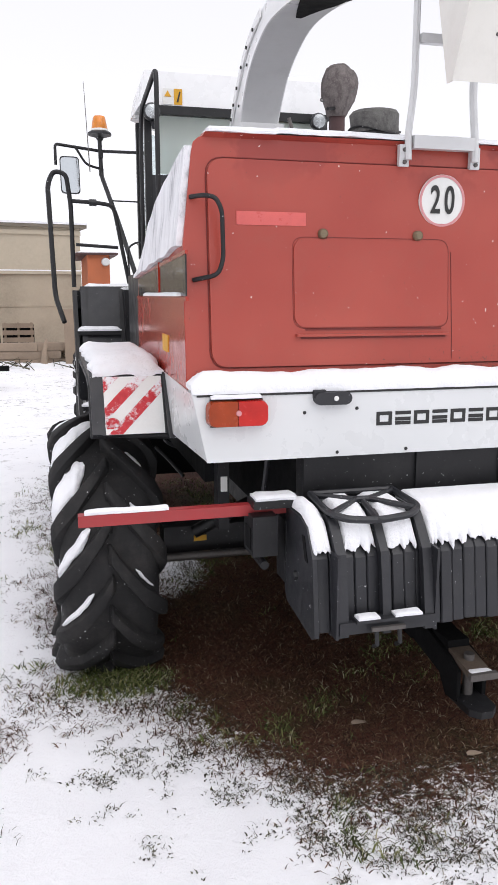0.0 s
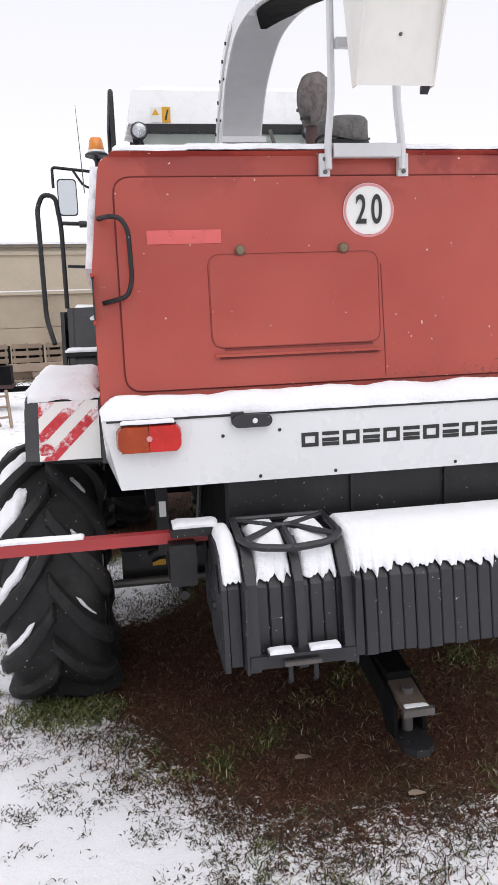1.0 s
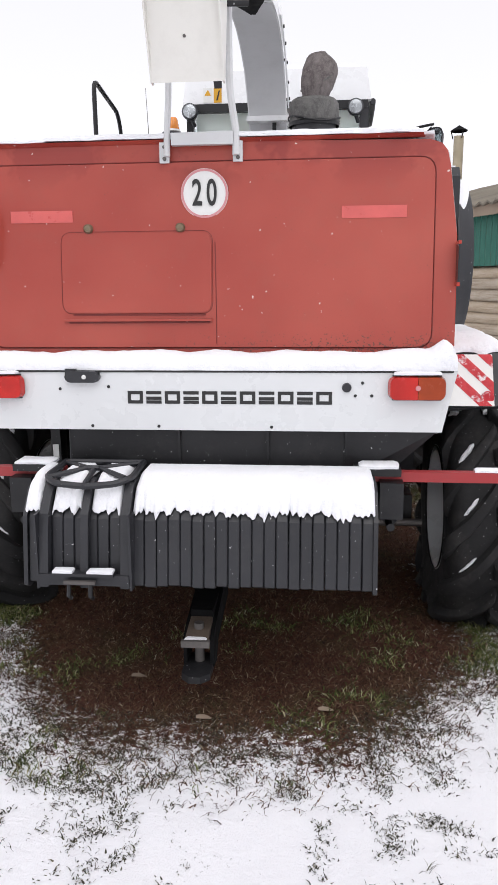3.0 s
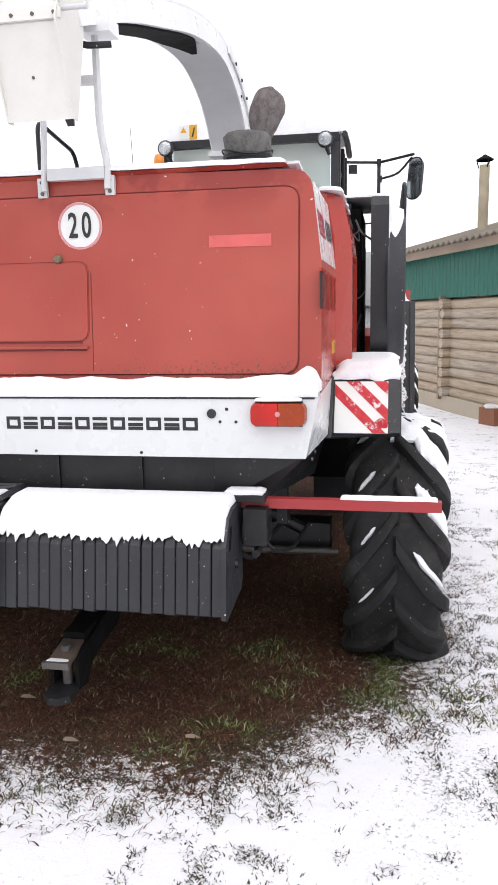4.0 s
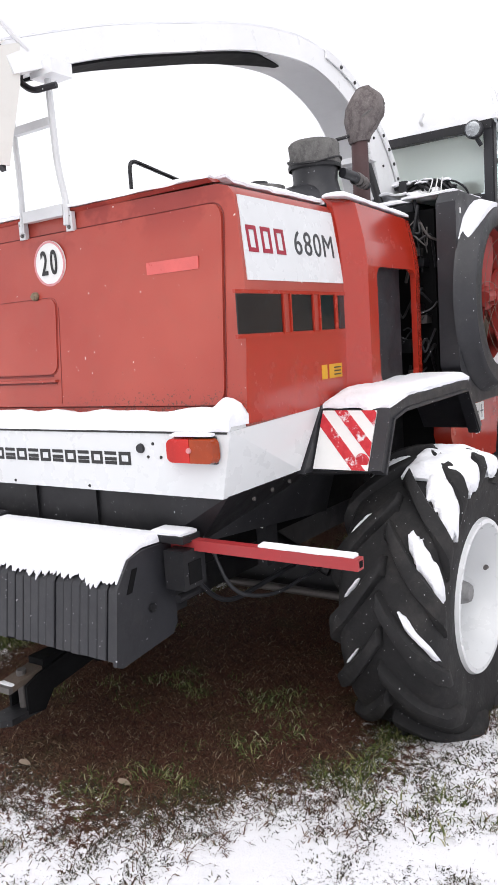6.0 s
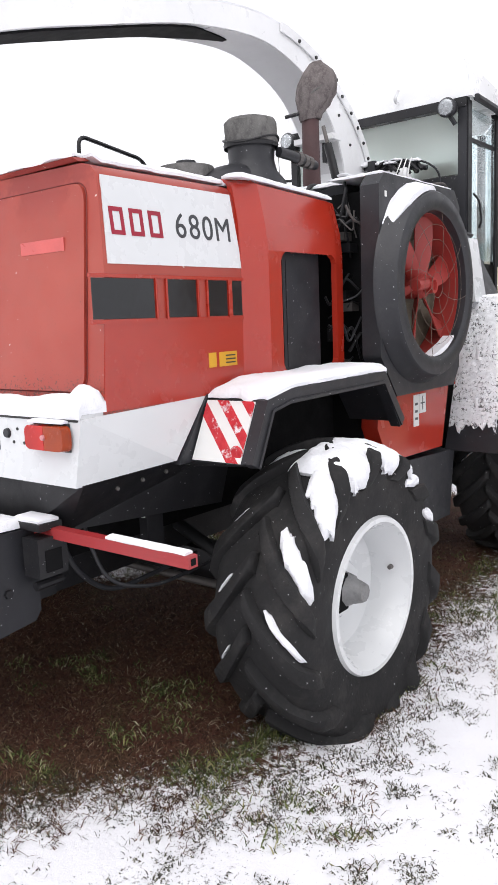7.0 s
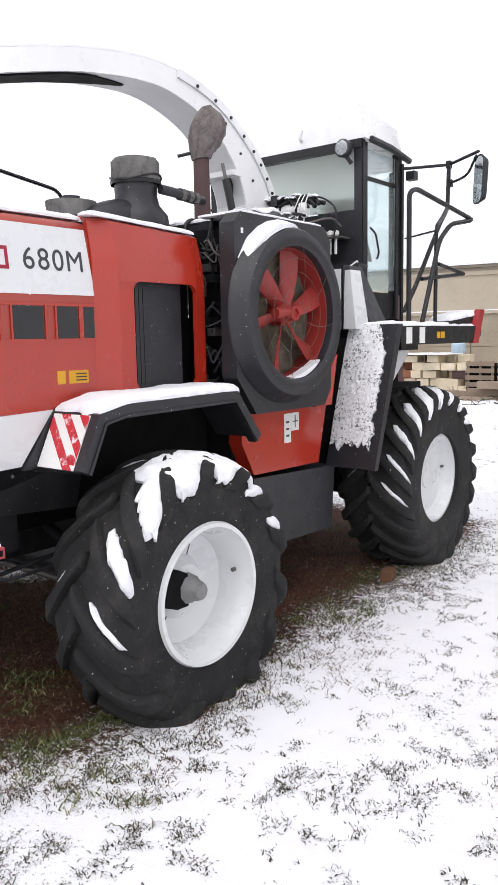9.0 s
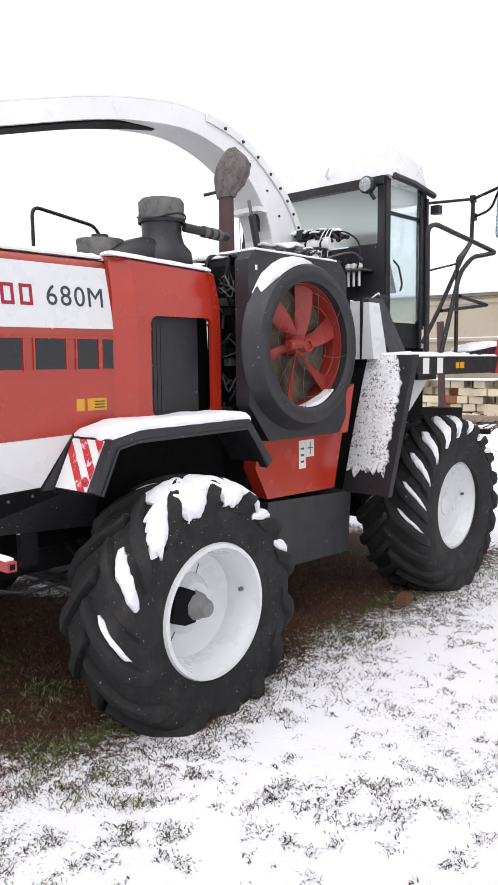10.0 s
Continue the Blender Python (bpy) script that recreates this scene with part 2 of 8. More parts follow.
SMEAR = smear_material()
CLOTH = cloth_material("grey_wrapping", (0.085, 0.083, 0.08), (0.115, 0.112, 0.108), (0.165, 0.16, 0.154), 11)
CLOTH_BROWN = cloth_material("brown_grey_wrapping", (0.1, 0.086, 0.084), (0.135, 0.118, 0.115), (0.2, 0.178, 0.173), 12)
STRIPE = frosted_stripe_material("stripe_red", 0.73)
STRIPE_FROSTED = frosted_stripe_material("stripe_red_under_snow", 0.66)
SNOW = snow_material()
CRUST = crust_material()
GLASS = glass_material("cab_glass", (0.84, 0.92, 0.93))
FROSTED = glass_material("fogged_glass", (0.62, 0.66, 0.62))
FROSTED.node_tree.nodes["Principled BSDF"].inputs["Roughness"].default_value = 0.45
LAMP_GLASS = plain("lamp_glass", (0.36, 0.38, 0.39), 0.22, 0.5, vary=0.6, scale=40)
BEACON = plain("orange_beacon_glass", (0.62, 0.2, 0.02), 0.15, vary=0.3, scale=25, coat=0.3)
LOG = log_material()
GRASS_BROWN = leaf_material("dead_grass_blades", ((0.0, (0.024, 0.011, 0.008)), (0.5, (0.07, 0.032, 0.019)), (0.78, (0.11, 0.055, 0.033)), (0.93, (0.18, 0.115, 0.07)), (1.0, (0.34, 0.28, 0.2))))
GRASS_GREEN = leaf_material("green_grass_blades", ((0.0, (0.022, 0.028, 0.009)), (0.45, (0.075, 0.095, 0.028)), (0.7, (0.14, 0.17, 0.055)), (0.88, (0.25, 0.23, 0.1)), (1.0, (0.44, 0.42, 0.3))))
GRASS_SNOW = leaf_material("frosted_grass_blades", ((0.0, (0.02, 0.017, 0.014)), (0.4, (0.05, 0.044, 0.034)), (0.65, (0.062, 0.064, 0.036)), (0.85, (0.15, 0.14, 0.105)), (1.0, (0.36, 0.34, 0.29))))


def bare_edge(n):
    """How far a place lies outside the sheltered ground under the machine, in metres, roughly."""
    x, y, _ = n.axes()
    off = n.math("ABSOLUTE", x)
    side = n.math("SUBTRACT", off, 1.54)
    wide = n.math("MAXIMUM", x, n.math("MULTIPLY", x, -1.17))
    t = n.math("DIVIDE", n.math("SUBTRACT", wide, 0.55), 1.1, True)
    ease = n.math("MULTIPLY", n.math("MULTIPLY", t, t), n.math("SUBTRACT", 3.0, n.math("MULTIPLY", t, 2.0)))
    back = n.math("SUBTRACT", n.math("SUBTRACT", n.math("MULTIPLY", ease, n.math("SUBTRACT", 1.21, n.math("MULTIPLY", n.math("GREATER_THAN", x, 0.0), 0.2))), 0.56), y)
    ahead = n.math("SUBTRACT", y, 5.6)
    blown = n.math("ADD", n.math("POWER", n.math("MULTIPLY", n.math("ADD", x, 0.98), 2.4), 2.0), n.math("POWER", n.math("MULTIPLY", n.math("SUBTRACT", y, 2.35), 1.3), 2.0))
    drift = n.math("SUBTRACT", 0.55, n.math("MULTIPLY", blown, 0.9))
    return n.math("MAXIMUM", n.math("MAXIMUM", side, drift), n.math("MAXIMUM", back, ahead))


def ground_material():
    n = Nodes("snowy_ground", 0.85, spec=0.2)
    edge = bare_edge(n)
    soil = n.steps(n.noise(1.7, 6, 0.65), (0.34, (0.048, 0.016, 0.012)), (0.5, (0.092, 0.033, 0.022)), (0.58, (0.07, 0.04, 0.021)), (0.7, (0.052, 0.056, 0.021)))
    litter = n.mix(n.steps(n.noise(90, 5, 0.8), (0.5, 0.0), (0.64, 0.75)), soil, (0.13, 0.085, 0.055))
    litter = n.mix(n.steps(n.noise(55, 4, 0.7), (0.36, 0.8), (0.45, 0.0)), litter, (0.012, 0.007, 0.006))
    ragged = n.math("ADD", n.math("MULTIPLY", n.math("SUBTRACT", n.noise(2.2, 4), 0.5), 1.3), n.math("MULTIPLY", n.math("SUBTRACT", n.noise(24, 6, 0.85), 0.5), 3.6))
    inside = n.math("SUBTRACT", n.math("MULTIPLY", ragged, 0.62), edge)
    near = n.steps(n.math("ADD", n.math("MULTIPLY", inside, 1.2), 0.36), (0.43, 0.0), (0.475, 1.0))
    patch = n.math("ADD", n.math("MULTIPLY", n.noise(0.85, 3), 0.9), n.math("MULTIPLY", n.math("SUBTRACT", n.noise(46, 5, 0.85), 0.5), 1.5))
    swath = n.steps(n.math("ADD", n.noise(5, 6, 0.8), n.math("MULTIPLY", n.noise(0.5, 2), 0.25)), (0.70, 0.0), (0.76, 0.7))
    x, y, _ = n.axes()
    away = n.math("SQRT", n.math("ADD", n.math("POWER", n.math("SUBTRACT", x, 1.0), 2.0), n.math("POWER", n.math("ADD", y, 1.0), 2.0)))
    swath = n.math("MULTIPLY", swath, n.steps(n.math("MULTIPLY", away, 0.05), (0.33, 0.0), (0.45, 1.0)))
    far = n.steps(patch, (0.70, 0.0), (0.75, 0.75))
    snow = n.steps(n.noise(1.4, 6), (0.3, (0.84, 0.84, 0.875)), (0.7, (0.9, 0.9, 0.925)))
    dark = n.mix(n.steps(n.noise(20, 3), (0.3, 0.0), (0.7, 1.0)), (0.04, 0.036, 0.03), (0.13, 0.12, 0.1))
    n.colour(n.mix(near, n.mix(n.math("MAXIMUM", far, swath), snow, dark), litter))
    high = n.math("ADD", n.math("MULTIPLY", n.noise(38, 6, 0.8), 0.5), n.noise(4, 4))
    n.bump(high, 0.7, 0.03)
    return n.mat


GROUND = ground_material()


# ---- building helpers ----
def part(name, bm, material, parent=None, label="", bevel=0.0, smooth=False, segments=2):
    if bevel:
        sharp = [e for e in bm.edges if len(e.link_faces) == 2 and e.calc_face_angle(0) > 0.6]
        bmesh.ops.bevel(bm, geom=sharp, offset=bevel, segments=segments, profile=0.6, affect="EDGES", clamp_overlap=True)
    bmesh.ops.recalc_face_normals(bm, faces=bm.faces)
    if smooth:
        for f in bm.faces:
            f.smooth = True
        for e in bm.edges:
            if len(e.link_faces) == 2 and e.calc_face_angle(0) > 0.7:
                e.smooth = False
    me = bpy.data.meshes.new(name)
    bm.to_mesh(me)
    bm.free()
    me.materials.append(material)
    ob = new(name, me)
    if parent:
        ob.parent = parent
    if label:
        ob["label"] = label
    return ob


def same_part(name, mesh, parent, m):
    ob = new(name, mesh)
    ob.parent = parent
    ob.matrix_basis = m
    return ob


def thing(name, at, label, category, group="", kind=""):
    ob = new(name)
    ob.location = at
    ob.empty_display_size = 0.1
    return tagged(ob, label, category, group, kind)


def box(bm, x0, x1, y0, y1, z0, z1):
    vs = [bm.verts.new((x, y, z)) for x in (x0, x1) for y in (y0, y1) for z in (z0, z1)]
    for f in ((0, 1, 3, 2), (4, 6, 7, 5), (0, 4, 5, 1), (2, 3, 7, 6), (0, 2, 6, 4), (1, 5, 7, 3)):
        bm.faces.new([vs[i] for i in f])
    return bm


def hexa(bm, low, high):
    """A solid between two loops of as many corners."""
    a, b = [bm.verts.new(p) for p in low], [bm.verts.new(p) for p in high]
    n = len(a)
    bm.faces.new(a[::-1])
    bm.faces.new(b)
    for i in range(n):
        bm.faces.new((a[i], a[(i + 1) % n], b[(i + 1) % n], b[i]))
    return bm


def prism(bm, prof, axis, a, b):
    place = {"x": lambda v, c: (c, *v), "y": lambda v, c: (v[0], c, v[1]), "z": lambda v, c: (*v, c)}[axis]
    return hexa(bm, [place(v, a) for v in prof], [place(v, b) for v in prof])


def strip(bm, prof, thick, axis, a, b):
    """A bent plate: an open profile with thickness, drawn out along an axis."""
    pts = [Vector(p) for p in prof]
    off = []
    for i, p in enumerate(pts):
        d = (pts[min(i + 1, len(pts) - 1)] - pts[max(i - 1, 0)]).normalized()
        off.append(p + Vector((-d.y, d.x)) * thick)
    return prism(bm, [tuple(p) for p in pts] + [tuple(p) for p in off[::-1]], axis, a, b)


def rounded(pts, r, n=4):
    """A polyline with its corners rounded."""
    pts = [Vector(p) for p in pts]
    out = [pts[0]]
    for a, b, c in zip(pts, pts[1:], pts[2:]):
        k = min(r, (a - b).length * 0.45, (c - b).length * 0.45)
        p, q = b + (a - b).normalized() * k, b + (c - b).normalized() * k
        for i in range(n + 1):
            t = i / n
            out.append(p * (1 - t) ** 2 + b * 2 * t * (1 - t) + q * t * t)
    return out + [pts[-1]]


def tube(bm, pts, r, seg=8, r_end=None, flat=1.0):
    pts = [Vector(p) for p in pts]
    up = None
    rings = []
    for i, p in enumerate(pts):
        d = (pts[min(i + 1, len(pts) - 1)] - pts[max(i - 1, 0)]).normalized()
        if up is None:
            up = d.orthogonal().normalized() if abs(d.z) > 0.9 else (Vector((0, 0, 1)) - d * d.z).normalized()
        up = (up - d * up.dot(d)).normalized()
        side = d.cross(up)
        rr = r if r_end is None else r + (r_end - r) * i / (len(pts) - 1)
        rings.append([bm.verts.new(p + (up * math.cos(w) * flat + side * math.sin(w)) * rr) for w in (2 * math.pi * (k + 0.5) / seg for k in range(seg))])
    for a, b in zip(rings, rings[1:]):
        for k in range(seg):
            bm.faces.new((a[k], a[(k + 1) % seg], b[(k + 1) % seg], b[k]))
    bm.faces.new(rings[0][::-1])
    bm.faces.new(rings[-1])
    return bm


def lathe(bm, prof, axis, centre, seg=32, closed=False):
    """Turns a profile of (along the axis, radius)."""
    c = Vector(centre)
    ax = {"x": (Vector((1, 0, 0)), Vector((0, 1, 0)), Vector((0, 0, 1))), "y": (Vector((0, 1, 0)), Vector((1, 0, 0)), Vector((0, 0, 1))), "z": (Vector((0, 0, 1)), Vector((1, 0, 0)), Vector((0, 1, 0)))}[axis]
    rings = []
    for h, r in prof:
        if r < 1e-5:
            rings.append([bm.verts.new(c + ax[0] * h)])
        else:
            rings.append([bm.verts.new(c + ax[0] * h + (ax[1] * math.cos(w) + ax[2] * math.sin(w)) * r) for w in (2 * math.pi * k / seg for k in range(seg))])
    pairs = list(zip(rings, rings[1:])) + ([(rings[-1], rings[0])] if closed else [])
    for a, b in pairs:
        for k in range(seg):
            l = (k + 1) % seg
            if len(a) == 1 and len(b) > 1:
                bm.faces.new((a[0], b[k], b[l]))
            elif len(b) == 1 and len(a) > 1:
                bm.faces.new((a[k], a[l], b[0]))
            elif len(a) > 1:
                bm.faces.new((a[k], a[l], b[l], b[k]))
    return bm


def sheet(bm, nu, nv, top, under):
    """A closed skin over a grid: top(u, v) and under(u, v) give places, u and v run from 0 to 1."""
    ga = [[bm.verts.new(top(i / nu, j / nv)) for j in range(nv + 1)] for i in range(nu + 1)]
    gb = [[bm.verts.new(under(i / nu, j / nv)) for j in range(nv + 1)] for i in range(nu + 1)]
    for i in range(nu):
        for j in range(nv):
            bm.faces.new((ga[i][j], ga[i + 1][j], ga[i + 1][j + 1], ga[i][j + 1]))
            bm.faces.new((gb[i][j], gb[i][j + 1], gb[i + 1][j + 1], gb[i + 1][j]))
    for i in range(nu):
        bm.faces.new((ga[i][0], gb[i][0], gb[i + 1][0], ga[i + 1][0]))
        bm.faces.new((ga[i][nv], ga[i + 1][nv], gb[i + 1][nv], gb[i][nv]))
    for j in range(nv):
        bm.faces.new((ga[0][j], ga[0][j + 1], gb[0][j + 1], gb[0][j]))
        bm.faces.new((ga[nu][j], gb[nu][j], gb[nu][j + 1], ga[nu][j + 1]))
    return bm


def wob(x, y, z, scale):
    return noise.noise(Vector((x, y, z)) * scale)


def snow_bed(name, x0, x1, y0, y1, base, thick, label, nu=40, nv=12, ragged=0.012, heap=None):
    """Snow lying on a flat or gently shaped top; base(x, y) is the height of what bears it."""
    def spot(u, v):
        x, y = x0 + (x1 - x0) * u, y0 + (y1 - y0) * v
        if u in (0, 1):
            x += ragged * wob(x, y, base(x, y), 11) * 2
        if v in (0, 1):
            y += ragged * wob(x, y, base(x, y), 14) * 2
        return x, y

    def top(u, v):
        x, y = spot(u, v)
        rim = min(u, 1 - u) * abs(x1 - x0), min(v, 1 - v) * abs(y1 - y0)
        k = min(1.0, (min(rim) + 0.004) / (thick * 0.9)) ** 0.5
        return x, y, base(x, y) + (heap(x) * min(1.0, 1.8 * k) if heap else 0.0) + thick * k * (1 + 0.22 * wob(x, y, 0, 6) + 0.1 * wob(x, y, 3, 20)) + 0.002

    def under(u, v):
        x, y = spot(u, v)
        return x, y, base(x, y) + 0.001

    ob = part(name, sheet(bmesh.new(), nu, nv, top, under), SNOW, None, "", 0, True)
    return tagged(ob, label, "snow", "", "stuff")


def lettering(name, text, size, m, material, parent, label="", bold=0.0, squeeze=1.0, depth=0.0015):
    cu = bpy.data.curves.new(name, "FONT")
    cu.body, cu.size, cu.extrude, cu.offset = text, size, depth, bold
    cu.align_x, cu.align_y = "CENTER", "CENTER"
    tmp = bpy.data.objects.new("tmp_text", cu)
    scene.collection.objects.link(tmp)
    bpy.context.view_layer.update()
    me = bpy.data.meshes.new_from_object(tmp.evaluated_get(bpy.context.evaluated_depsgraph_get()))
    bpy.data.objects.remove(tmp)
    me.transform(m @ Matrix.Diagonal((squeeze, 1, 1, 1)))
    me.materials.clear()
    me.materials.append(material)
    ob = new(name, me)
    ob.parent = parent
    if label:
        ob["label"] = label
    return ob


# facing the rear (seen from -y) and facing the right (seen from +x)
def rear_face(x, y, z, lean=0.0):
    return Matrix.Translation((x, y, z)) @ Matrix.Rotation(radians(90 - lean), 4, "X")


def right_face(x, y, z, lean=0.0):
    return Matrix.Translation((x, y, z)) @ Matrix.Rotation(radians(90), 4, "Z") @ Matrix.Rotation(radians(90 - lean), 4, "X")


# ---- ground ----
def ground_height(x, y):
    far = min(1.0, max(0.0, (math.hypot(x, y - 2) - 14) / 30))
    hollow = 0.03 * math.exp(-((x - 1.5) ** 2 + (y - 1.1) ** 2) / 0.16)
    return -hollow + 0.012 * wob(x, y, 0, 1.1) + 0.006 * wob(x, y, 5, 4) + far * 0.25 * wob(x, y, 9, 0.05)


def build_ground():
    def axis(lo, hi, step, far):
        mid = list(np.arange(lo, hi + 1e-6, step))
        out, d = [], step
        x = hi
        while x < far:
            d *= 1.35
            x += d
            out.append(x)
        low, d, x = [], step, lo
        while x > -far:
            d *= 1.35
            x -= d
            low.append(x)
        return low[::-1] + mid + out
    xs, ys = axis(-4, 6.5, 0.06, 600), axis(-3, 8, 0.06, 600)
    verts = [(x, y, ground_height(x, y)) for x in xs for y in ys]
    n = len(ys)
    faces = [(i * n + j, (i + 1) * n + j, (i + 1) * n + j + 1, i * n + j + 1) for i in range(len(xs) - 1) for j in range(n - 1)]
    me = bpy.data.meshes.new("ground")
    me.from_pydata(verts, [], faces)
    me.polygons.foreach_set("use_smooth", [True] * len(faces))
    me.materials.append(GROUND)
    return tagged(new("ground", me), "thin fresh snow on a grassy yard, bare brown turf where sheltered", "ground", "", "structure")


def bare_depth(x, y):
    t = min(1.0, max(0.0, (max(x, -1.17 * x) - 0.55) / 1.1))
    back = -0.56 + (1.01 if x > 0 else 1.21) * t * t * (3 - 2 * t) - y
    drift = 0.55 - 0.9 * ((2.4 * (x + 0.98)) ** 2 + (1.3 * (y - 2.35)) ** 2)
    return -max(abs(x) - 1.54, back, y - 5.6, drift)


def blades(name, spots, material, label):
    verts, faces = [], []
    rnd = random.Random(4)
    for x, y, h, w, lean in spots:
        z = ground_height(x, y) - 0.004
        a = rnd.uniform(0, 2 * math.pi)
        b = rnd.uniform(0, 2 * math.pi)
        dx, dy = math.cos(a) * w, math.sin(a) * w
        lx, ly = math.cos(b) * lean * h, math.sin(b) * lean * h
        k = len(verts)
        verts += [(x - dx, y - dy, z), (x + dx, y + dy, z), (x + lx * 0.4 + dx * 0.7, y + ly * 0.4 + dy * 0.7, z + h * 0.6), (x + lx * 0.4 - dx * 0.7, y + ly * 0.4 - dy * 0.7, z + h * 0.6), (x + lx, y + ly, z + h * (1 - 0.25 * lean))]
        faces += [(k, k + 1, k + 2, k + 3), (k + 3, k + 2, k + 4)]
    me = bpy.data.meshes.new(name)
    me.from_pydata(verts, [], faces)
    me.materials.append(material)
    return tagged(new(name, me), label, "grass", "", "stuff")


def build_grass():
    rnd = random.Random(11)
    green, brown = [], []
    while len(green) + len(brown) < 110000:
        x, y = rnd.uniform(-2.0, 2.2), rnd.triangular(-1.0, 5.2, -0.1)
        d = bare_depth(x, y) + 0.4 * wob(x, y, 1, 2.2) + 0.35 * wob(x, y, 2, 9)
        if d < rnd.uniform(-0.4, 0.15):
            continue
        # the freshest grass stands at the foot of a rear wheel
        foot = max(0.0, 1 - math.hypot((x + 1.35) / 0.36, (y - 0.66) / 0.2))
        lush = wob(x, y, 7, 1.5) + 0.5 * wob(x, y, 8, 5) + 2.0 * foot - 0.36 + 0.55 * max(0.0, 1 - abs(d - 0.1) / 0.3)
        if lush > rnd.uniform(-0.15, 0.4):
            green.append((x, y, rnd.uniform(0.018, 0.055) * (0.8 + 0.5 * max(0.0, lush)), rnd.uniform(0.0018, 0.0044), rnd.uniform(0.5, 1.8)))
        else:
            brown.append((x, y, rnd.uniform(0.01, 0.034), rnd.uniform(0.0014, 0.0034), rnd.uniform(0.8, 2.6)))
    blades("turf", green, GRASS_GREEN, "short green grass on bare ground")
    blades("dead_turf", brown, GRASS_BROWN, "matted dead brown grass on bare ground")
    tips = []
    for _ in range(175000):
        x, y = rnd.uniform(-3.4, 6.4), rnd.triangular(-2.9, 6.5, -0.8)
        d = bare_depth(x, y)
        if d > 0.3:
            continue
        patch = 0.45 * wob(x, y, 4, 0.8) + 0.7 * wob(x, y, 6, 2.6) + 1.2 * wob(x, y, 6, 8.5) + 1.15 * max(0.0, 0.5 + d) - 0.45 * min(1.0, max(0.0, (-1.3 - x) / 0.5))
        if patch < rnd.uniform(0.02, 0.72):
            continue
        for _ in range(rnd.randint(2, 6)):
            r, q = rnd.uniform(0, 0.035), rnd.uniform(0, 6.3)
            tips.append((x + r * math.cos(q), y + r * math.sin(q), rnd.uniform(0.008, 0.022), rnd.uniform(0.0016, 0.0042), rnd.uniform(0.5, 1.7)))
    for _ in range(160):
        x, y = rnd.uniform(-3.5, 6), rnd.triangular(-3.4, 6, -0.5)
        if bare_depth(x, y) > -0.1:
            continue
        for _ in range(rnd.randint(5, 12)):
            r, q = rnd.uniform(0, 0.05), rnd.uniform(0, 6.3)
            tips.append((x + r * math.cos(q), y + r * math.sin(q), rnd.uniform(0.015, 0.04), rnd.uniform(0.0010, 0.0018), rnd.uniform(0.5, 1.8)))
    blades("grass_tips", tips, GRASS_SNOW, "withered grass tips sticking out of thin snow")
    for k, (x, y) in enumerate(((0.02, -0.29), (0.55, -0.2), (-0.35, 0.05))):
        bm = sheet(bmesh.new(), 6, 4, lambda u, v: (x + (u - 0.5) * 0.07, y + (v - 0.5) * 0.035 * math.sin(math.pi * (0.1 + 0.8 * u)), ground_height(x, y) + 0.012 + 0.006 * math.sin(3 * u + v)), lambda u, v: (x + (u - 0.5) * 0.07, y + (v - 0.5) * 0.035 * math.sin(math.pi * (0.1 + 0.8 * u)), ground_height(x, y) + 0.010 + 0.006 * math.sin(3 * u + v)))
        tagged(part("dry_leaf", bm, BARE_WOOD, None, "", 0, True), "pale dry leaf lying on bare turf", "leaf", "dry leaves on the turf")


build_ground()
build_grass()


# ---- the harvester ----
MACHINE = thing("forage_harvester", (0, 0, 0), "red and white forage harvester dusted with snow on a grassy yard", "harvester")


def back_y(z):
    """The rear face leans a little forward."""
    return 0.12 + 0.088 * (z - 1.55)


def side_x(z):
    return 1.085 if z < 2.05 else 1.085 - 0.12 * (z - 2.05)


